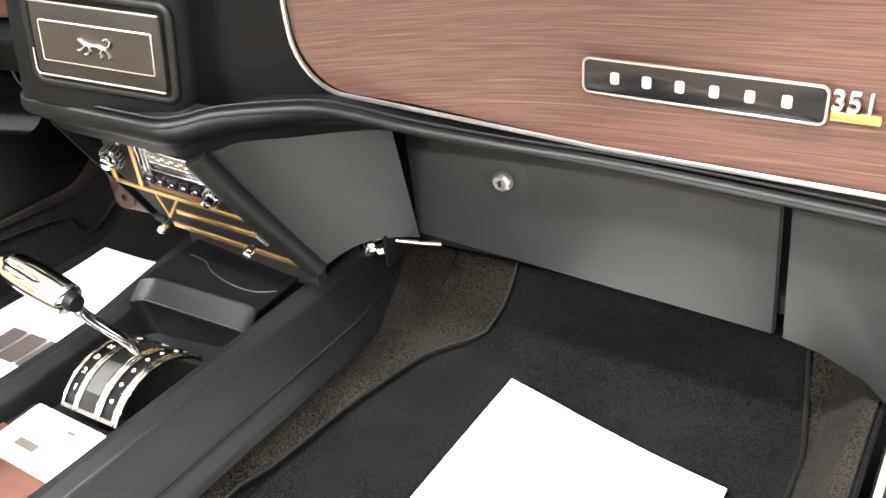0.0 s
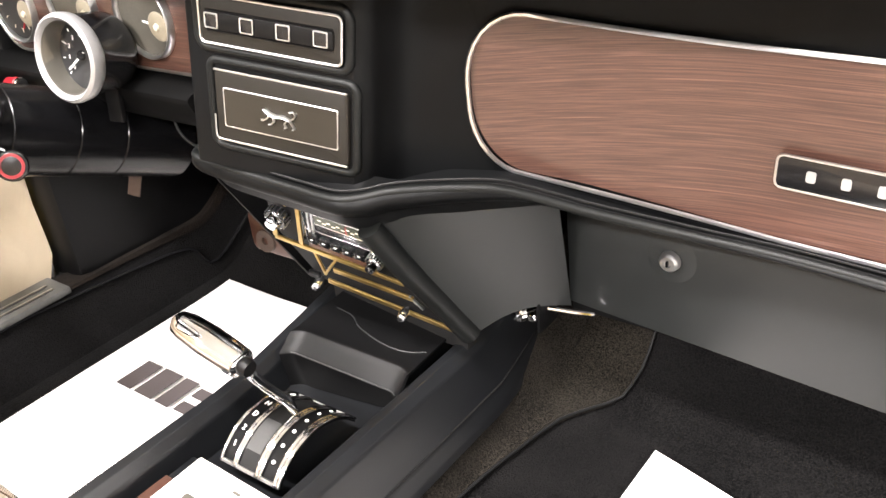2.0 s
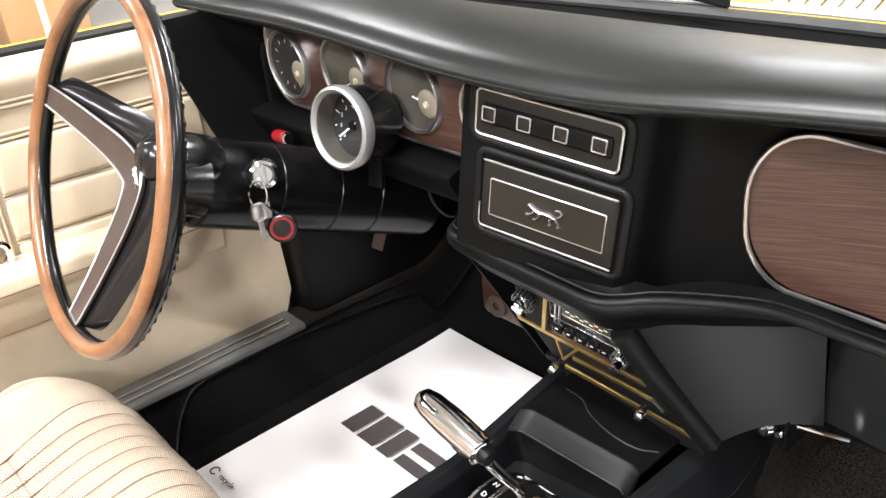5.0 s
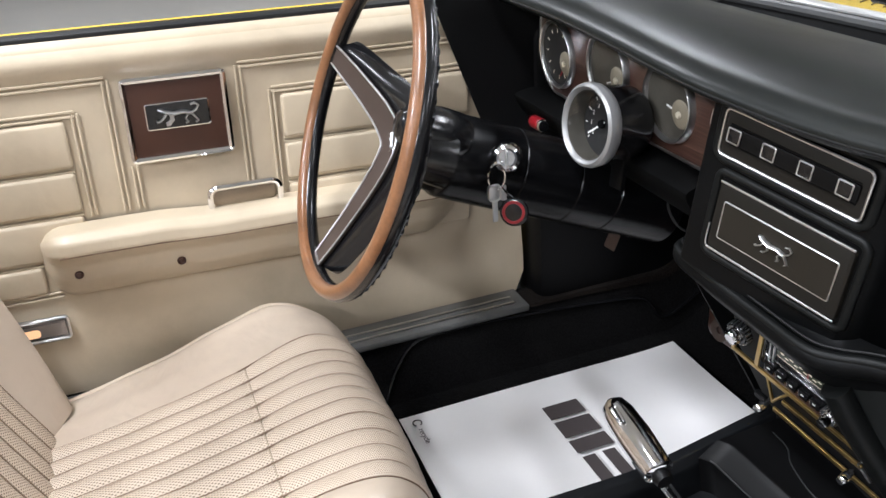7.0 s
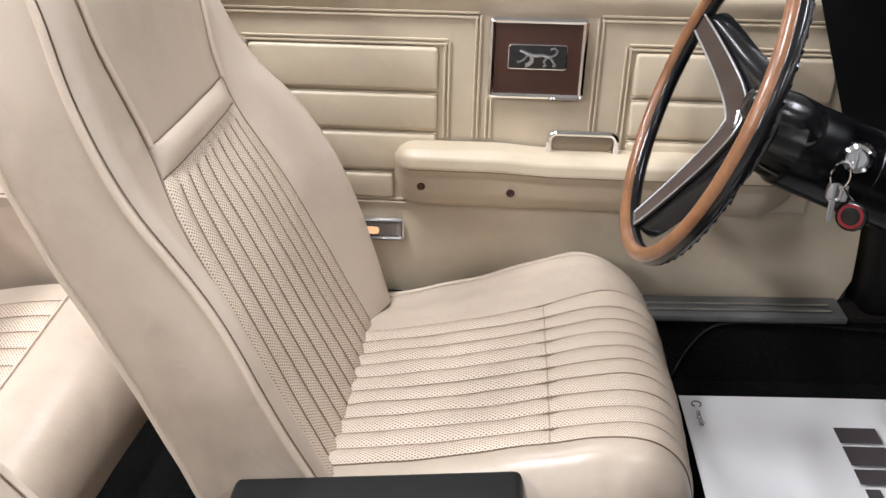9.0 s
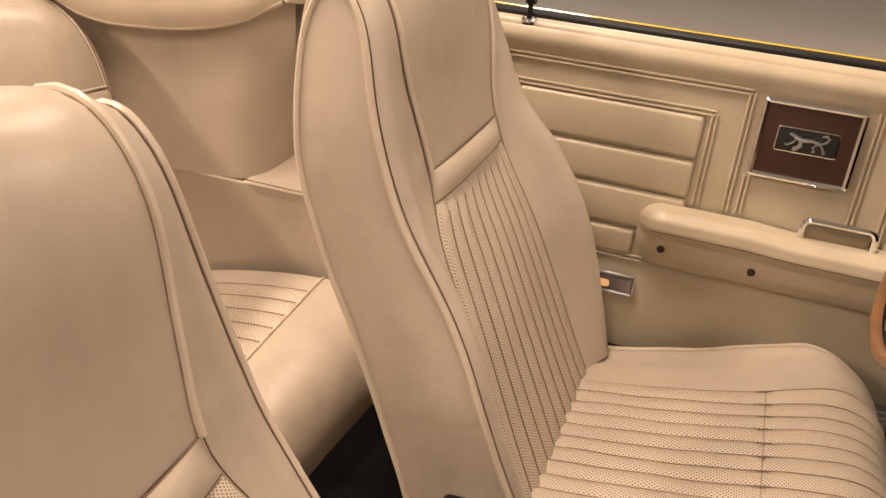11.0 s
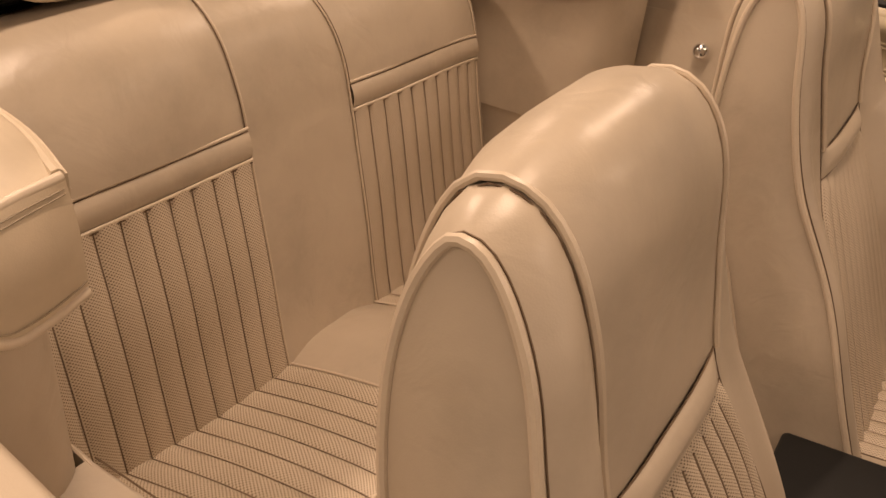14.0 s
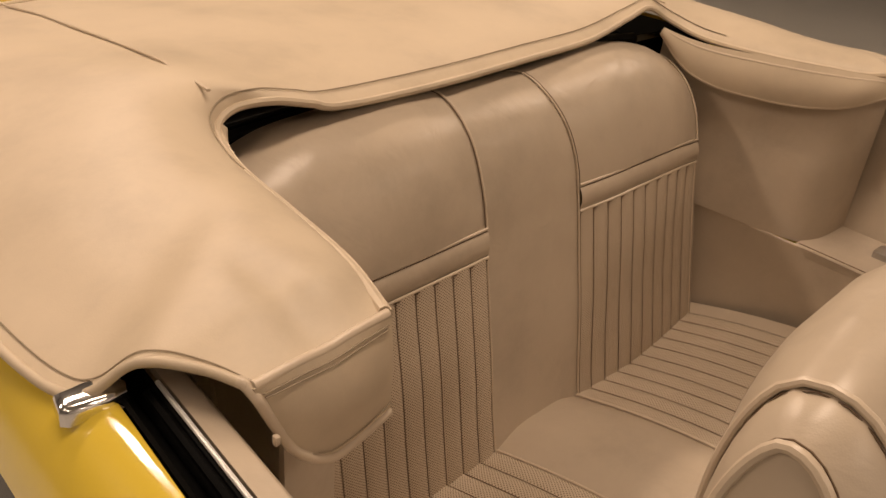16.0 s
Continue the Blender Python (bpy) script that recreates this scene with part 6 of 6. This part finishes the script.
part("cable_wheel", lathe([(0.006, 0.0), (0.006, 0.004), (0.017, 0.004), (0.018, 0.0)], 24, axis_pose((-0.262, 0.149, 0.520), (0.1, -1, 0.1))), M_SPOKE, heat)

# ---- rear quarter trims ----
for sd in (-1, 1):
    q = thing("quarter_trim", (sd * 0.6, -1.4, 0.35), "cream vinyl rear quarter trim panel with seamed armrest ledge", "trim panel")

    def inner_x(y):
        return 0.588 + 0.05 * max(0, y + 1.62) + 0.10 * max(0, y + 1.44) ** 1.0
    part("lower_panel", sheet(lambda u, v: (lambda y: Vector((sd * (inner_x(min(y, -1.40)) + 0.010 * math.sin(math.pi * v)), y, lerp(0.32, 0.645 - 0.03 * u, v))))(lerp(-1.68, -1.12, u)), 24, 14, thick=0.006), M_VINYL, q)
    wrap = smooth_path([(0.565, -1.80, 0), (0.580, -1.70, 0), (0.588, -1.58, 0), (0.597, -1.49, 0), (0.612, -1.438, 0), (0.640, -1.410, 0), (0.672, -1.397, 0), (0.71, -1.388, 0)], 6)
    part("upper_panel", sheet(lambda u, v: (lambda p: Vector((sd * (p.x + 0.012 * v), p.y, lerp(0.645 - 0.02 * u, 0.955, v))))(wrap[min(len(wrap) - 1, round(u * (len(wrap) - 1)))]), len(wrap) - 1, 16, thick=0.006), M_VINYL, q)
    part("ledge", sheet(lambda u, v: Vector((sd * lerp(inner_x(-1.42) - 0.006, 0.735, v), lerp(-1.43 + 0.03 * v, -1.10, u), 0.632 - 0.012 * u + 0.035 * v)), 12, 8, thick=0.02), M_VINYL, q)
    part("outer_panel", sheet(lambda u, v: Vector((sd * lerp(0.715, 0.766 + 0.137 * (lerp(-1.43, -1.05, u) + 1.36), v), lerp(-1.43, -1.05, u), lerp(0.64, 0.868, v))), 12, 12, thick=0.01), M_VINYL, q)
    part("seam_piping", tube([(sd * (inner_x(-1.64 + 0.024 * k) - 0.004), -1.66 + 0.024 * k, 0.646 - 0.0015 * k) for k in range(11)], 0.0022, 6), M_PIPE, q)
    part("ledge_seam", tube([(sd * (inner_x(-1.42) - 0.006 - 0.001), y, 0.640 - 0.012 * (y + 1.43) / 0.33) for y in np.linspace(-1.42, -1.12, 14)], 0.0011, 5), M_SEAM, q)
    part("ashtray", box(min(sd * 0.655, sd * 0.70), max(sd * 0.655, sd * 0.70), -1.30, -1.245, 0.640, 0.656, 0.003), M_SATIN, q, "small ashtray with a bright rim")
    if sd < 0:
        part("coat_button", lathe([(0.0, 0.014), (0.007, 0.013), (0.013, 0.009), (0.016, 0.003), (0.0165, 0.0)], 20, axis_pose((sd * 0.738, -1.262, 0.812), (-sd, 0.1, 0.1))), M_CHROME, q, "round chrome stud")
    # belt trims beside the quarter window slot
    belt = thing("quarter_belt", (sd * 0.8, -1.3, 0.9), "cream belt rail with chrome strip and black window seal", "belt trim")

    def bx(y, o):
        return sd * (0.812 + 0.137 * (y + 1.36) + o)
    part("belt_rail", sheet(lambda u, v: (lambda y: Vector((interp(v, (0, 0.35, 0.6, 1), (bx(y, -0.047), bx(y, -0.032), bx(y, -0.025), bx(y, -0.004))), y, interp(v, (0, 0.35, 0.6, 1), (0.86, 0.935, 0.946, 0.950)))))(lerp(-1.62, -1.06, u)), 16, 14, thick=0.006), M_VINYL, belt)
    part("chrome_strip", tube([(bx(y, 0.002), y, 0.952) for y in np.linspace(-1.43, -1.06, 12)], 0.0022, 8), M_MOULD, belt, "thin bright window strip")
    part("strip_gap", tube([(bx(y, 0.0105), y, 0.946) for y in np.linspace(-1.43, -1.06, 12)], 0.0042, 6), M_UNDER, belt)
    part("window_slot", sheet(lambda u, v: (lambda y: Vector((interp(v, (0, 0.12, 0.5, 0.85, 1), (bx(y, 0.003), bx(y, 0.006), bx(y, 0.015), bx(y, 0.025), bx(y, 0.031))), y, interp(v, (0, 0.12, 0.5, 0.85, 1), (0.950, 0.935, 0.925, 0.938, 0.944)))))(lerp(-1.62, -1.06, u)), 16, 14, thick=0.004), M_UNDER, belt, "black window slot and seal")
    part("slot_lip", tube([(bx(y, 0.017), y, 0.930) for y in np.linspace(-1.60, -1.06, 10)], 0.003, 6), M_UNDER, belt)
    cap = prism([(-0.034, -0.006), (-0.022, -0.020), (0.006, -0.022), (0.034, -0.012), (0.034, 0.014), (0.026, 0.019), (-0.010, 0.016), (-0.030, 0.008)], 0.017, Matrix.Translation((sd * 0.848, -1.447, 0.938)) @ Matrix.Diagonal((0.8, 0.8, 1, 1)) @ (pose(0, 0, 0, 0, 0, -14) if sd > 0 else pose(0, 0, 0, 0, 0, 14) @ Matrix.Diagonal((-1, 1, 1, 1))), 0.007, 4)
    part("end_cap", cap, M_CHROME, belt, "polished chrome end cap")
    part("slot_clip", box(min(sd * 0.757, sd * 0.762), max(sd * 0.757, sd * 0.762), -1.342, -1.336, 0.925, 0.934, 0.0015), M_PIPE, belt)

# ---- folded-top boot cover ----
boot = thing("top_boot_cover", (0, -2.1, 0.95), "cream vinyl boot cover snapped over the folded convertible top", "boot cover")
inner = smooth_path([(0.634, -1.358, 0.987), (0.600, -1.45, 0.985), (0.570, -1.58, 0.980), (0.548, -1.69, 0.978), (0.522, -1.768, 0.990), (0.485, -1.785, 1.005), (0.44, -1.768, 1.012), (0.38, -1.768, 0.998), (0.32, -1.770, 0.984), (0.13, -1.772, 0.982), (-0.1, -1.785, 0.985), (-0.28, -1.79, 0.992), (-0.42, -1.80, 1.015), (-0.49, -1.80, 1.028), (-0.532, -1.77, 1.005), (-0.552, -1.70, 0.985), (-0.575, -1.58, 0.980), (-0.605, -1.45, 0.983), (-0.634, -1.358, 0.985)], 8)
outer = smooth_path([(0.772, -1.358, 0.976), (0.792, -1.390, 0.982), (0.822, -1.43, 0.978), (0.860, -1.468, 0.944), (0.872, -1.62, 0.944), (0.866, -1.90, 0.954), (0.84, -2.15, 0.956), (0.78, -2.36, 0.958), (0.55, -2.47, 0.965), (0.15, -2.52, 0.970), (-0.15, -2.52, 0.970), (-0.5, -2.48, 0.965), (-0.74, -2.38, 0.960), (-0.82, -2.2, 0.957), (-0.855, -1.95, 0.955), (-0.868, -1.72, 0.953), (-0.866, -1.50, 0.953), (-0.822, -1.43, 0.975), (-0.772, -1.358, 0.972)], 8)


def boot_at(u, v):
    k = u * (len(inner) - 1)
    i = min(len(inner) - 2, int(k))
    a = inner[i].lerp(inner[i + 1], k - i)
    b = outer[i].lerp(outer[i + 1], k - i)
    p = a.lerp(b, v)
    arm = 1 - min(1, max(0, (-1.36 - p.y) / 0.30))
    p.z += min(1, max(0, (-1.360 - p.y) / 0.05)) * lerp(0.050, 0.026, arm) * math.sin(math.pi * v ** 0.8) ** 0.8 * (1 - 0.25 * v)
    edge = math.sin(math.pi * v) * min(1, max(0, (-1.360 - p.y) / 0.05))
    p.z += 0.004 * noise.noise(p * 4.0) * edge + 0.0015 * noise.noise(Vector((p.x * 20, p.y * 9, 0))) * edge
    p.z += edge * 0.012 * math.exp(-((p.x - 0.648) / 0.03) ** 2 - ((p.y + 1.375) / 0.03) ** 2) + 0.012 * math.exp(-((p.x + 0.648) / 0.03) ** 2 - ((p.y + 1.375) / 0.03) ** 2)
    p.z -= 0.006 * math.exp(-((abs(p.x) - 0.70) / 0.02) ** 2 - ((p.y + 1.42) / 0.06) ** 2)
    return p


part("boot_top", sheet(boot_at, 150, 46, thick=0.004), M_BOOT, boot)
part("inner_hem", tube([boot_at(u, 0.0) for u in np.linspace(0, 1, 150)], 0.0058, 8), M_BOOT, boot)
part("inner_stitch", tube([boot_at(u, 0.035) + Vector((0, 0, 0.002)) for u in np.linspace(0.15, 0.85, 120)], 0.001, 5), M_STITCH, boot)
part("outer_hem", tube([boot_at(u, 1.0) for u in np.linspace(0, 1, 200)], 0.0046, 10), M_BOOT, boot)
part("outer_stitch", tube([boot_at(u, 0.965) + Vector((0, 0, 0.0012)) for u in np.linspace(0, 1, 200)], 0.0007, 5), M_STITCH, boot)
SAMPLES = [boot_at(i / 180, j / 60) for i in range(181) for j in range(61)]


def boot_z(x, y):
    return min(SAMPLES, key=lambda p: (p.x - x) ** 2 + (p.y - y) ** 2).z


for sd in (-1, 1):
    line = [(sd * (0.520 - 0.04 * k / 19), -1.785 - 0.70 * k / 19) for k in range(20)]
    zs = [boot_z(x, y) for x, y in line]
    zs = [sum(zs[max(0, k - 2):k + 3]) / len(zs[max(0, k - 2):k + 3]) for k in range(20)]
    part("top_seam", tube([(x, y, z + 0.003) for (x, y), z in zip(line, zs)], 0.0024, 6), M_PIPE, boot)
    A0 = Vector((sd * 0.627, -1.360, 0.982))
    B0, B1 = (Vector((0.628, -1.350, 0.887)), Vector((0.729, -1.343, 0.884))) if sd > 0 else (Vector((-0.630, -1.352, 0.962)), Vector((-0.760, -1.350, 0.950)))

    def flap(u, v):
        a, b = boot_at(0 if sd > 0 else 1, u) + Vector((0, 0.003, 0)), B0.lerp(B1, u)
        b.z -= 0.006 * math.sin(math.pi * u)
        p = a.lerp(b, v)
        corner = max(0, u - 0.72) / 0.28 * max(0, v - 0.55) / 0.45
        p += (a.lerp(A0, 0.15) - p) * 0.13 * corner
        p.y += 0.012 * math.sin(math.pi * v) * math.sin(math.pi * u) ** 0.6 + 0.002 * math.sin(3 * u + 5 * v) * v
        return p
    part("end_flap", sheet(flap, 20, 16, thick=0.005), M_BOOT, boot, "hanging end flap with piped hem")
    part("flap_piping", tube([boot_at(0 if sd > 0 else 1, u) + Vector((0, 0.004, 0.0005)) for u in np.linspace(0, 0.985, 24)], 0.0046, 10), M_PIPE, boot)
    part("flap_stitch", tube([flap(u, 0.10) + Vector((0, 0.0060, 0)) for u in np.linspace(0.03, 0.97, 20)], 0.0009, 5), M_STITCH, boot)
    e = 0 if sd > 0 else 1
    turn = [boot_at(abs(e - 0.012), 1.0), boot_at(abs(e - 0.004), 1.0)] + [flap(1, v) + Vector((0.001 * sd, 0.003, 0)) for v in (0.12, 0.35, 0.6, 0.8)] + [flap(0.965, 0.95) + Vector((0, 0.004, 0))] + [flap(u, 1.0) + Vector((0, 0.004, -0.001)) for u in (0.88, 0.7, 0.5, 0.3, 0.15, 0.0)]
    part("flap_hem", tube(smooth_path(turn, 6), 0.0050, 10), M_PIPE, boot)
    part("flap_seam", tube([flap(u, 0.90) + Vector((0, 0.0062, 0)) for u in np.linspace(0.0, 0.93, 20)], 0.0008, 5), M_STITCH, boot)
    part("flap_seam", tube([flap(u, 0.06) + Vector((0, 0.0062, 0)) for u in np.linspace(0.03, 0.97, 20)], 0.0008, 5), M_STITCH, boot)

    def side_flap(u, v):
        i = u * 33
        k = min(len(inner) - 2, int(i))
        p = inner[k].lerp(inner[k + 1], i - k)
        drop = soft(u, (0, 0.12, 0.35, 0.65, 0.85, 1), (0.100, 0.098, 0.088, 0.075, 0.05, 0.0) if sd > 0 else (0.024, 0.058, 0.080, 0.075, 0.05, 0.0), 0.09)
        return Vector((sd * (p.x - 0.004 - 0.016 * min(1, u * 8) * math.sin(math.pi * v * 0.8) * (1 - 0.6 * u)), p.y, p.z - v * drop))
    part("side_flap", sheet(side_flap, 33, 10, thick=0.004), M_BOOT, boot, "hanging side flap")
    part("flap_piping", tube([side_flap(u, 1) for u in np.linspace(0, 1, 30)], 0.0048, 8), M_PIPE, boot)
    part("flap_piping", tube([side_flap(u, 0.14) + Vector((-sd * 0.002, 0, 0)) for u in np.linspace(0, 0.97, 30)], 0.0032, 8), M_PIPE, boot)
    part("flap_stitch", tube([side_flap(u, 0.24) + Vector((-sd * 0.001, 0, 0)) for u in np.linspace(0, 0.95, 30)], 0.001, 6), M_STITCH, boot)
folded = thing("folded_top", (0, -1.85, 0.9), "black folded convertible top frame in its well", "folded top")
part("top_bow", tube([(x, -1.865, 0.968 - 0.02 * (x / 0.5) ** 2) for x in np.linspace(-0.56, 0.56, 20)], 0.012, 10), M_GLOSSB, folded, "glossy black top bow")
part("top_cloth", sheet(lambda u, v: Vector((lerp(-0.58, 0.58, u), lerp(-1.845, -2.2, v), 0.955 - 0.03 * abs(2 * u - 1) ** 3 + 0.03 * math.sin(math.pi * v))), 20, 10, thick=0.01), M_RUBBER, folded, "black folded top cloth")

# Added black sheets keep the well dark and hide the yellow body.
for sd in (-1, 1):
    part("well_liner", sheet(lambda u, v: Vector((sd * (0.745 - 0.06 * max(0, u - 0.7)), lerp(-1.78, -2.36, u), lerp(0.55, 0.950, v))), 10, 4, thick=0.004), M_RUBBER, folded, "black sheet hiding the body inside the top well")

# windscreen, its lower seal, cowl grille and wiper
screen = thing("windscreen", (0, 0.36, 0.9), "clear curved windscreen with black rubber lower seal", "windscreen")


def glass_y(x):
    return 0.365 + 0.05 * (1 - (x / 0.74) ** 2)


part("glass", sheet(lambda u, v: (lambda x: Vector((x, glass_y(x) - 0.42 * v, 0.905 + 0.36 * v)))(lerp(-0.74, 0.74, u)), 20, 8, thick=0.004), M_GLASS, screen, "clear windscreen glass").visible_shadow = False
part("lower_seal", tube([(x, glass_y(x) - 0.004, 0.900) for x in np.linspace(-0.74, 0.74, 24)], 0.008, 8), M_GREYD, screen, "black rubber seal")
# Added black sheet makes the gap dark and hides the cowl below.
part("cowl_shelf", sheet(lambda u, v: (lambda x: Vector((x, lerp(0.322, glass_y(x) + 0.004, v), lerp(0.884, 0.897, v))))(lerp(-0.74, 0.74, u)), 24, 4, thick=0.003), M_UNDER, screen, "black sheet in the gap behind the dash pad")
part("bright_moulding", sheet(lambda u, v: (lambda x: Vector((x, glass_y(x) + lerp(0.010, 0.046 - 0.018 * min(1, max(0, (x + 0.25) / 0.25)), v), 0.903 + 0.007 * math.sin(math.pi * (0.25 + 0.65 * v)))))(lerp(-0.74, 0.74, u)), 24, 8, thick=0.003), M_MOULD, screen, "lower metal moulding, white glass reflection put into its colour")
# The dark grey also stands for the shade in the wiper hollow.
part("trough", sheet(lambda u, v: (lambda x: Vector((x, glass_y(x) + lerp(0.040, 0.062, v), 0.900 - 0.006 * math.sin(math.pi * v))))(lerp(-0.74, -0.10, u)), 20, 6, thick=0.003), M_GREYD, screen, "dark wiper trough")
wiper = thing("windscreen_wiper", (-0.30, 0.43, 0.91), "black windscreen wiper parked on the glass", "wiper")
WP = [Vector((lerp(-0.54, -0.09, k / 14), glass_y(lerp(-0.54, -0.09, k / 14)) + 0.050 - 0.056 * k / 14, 0.926 + 0.012 * math.sin(math.pi * k / 14) - 0.004 * k / 14)) for k in range(15)]
part("arm", tube([p + Vector((0, 0, 0.008)) for p in WP], 0.0042, 8), M_GLOSSB, wiper)
part("blade", tube([p + Vector((0.03, -0.008, -0.004)) for p in WP[5:]], 0.005, 6, flat=1.6), M_RUBBER, wiper)
for k in (6, 10):
    part("bridge", tube([WP[k] + Vector((0, 0, 0.008)), WP[k] + Vector((0.03, -0.008, 0.002))], 0.003, 6), M_GLOSSB, wiper)
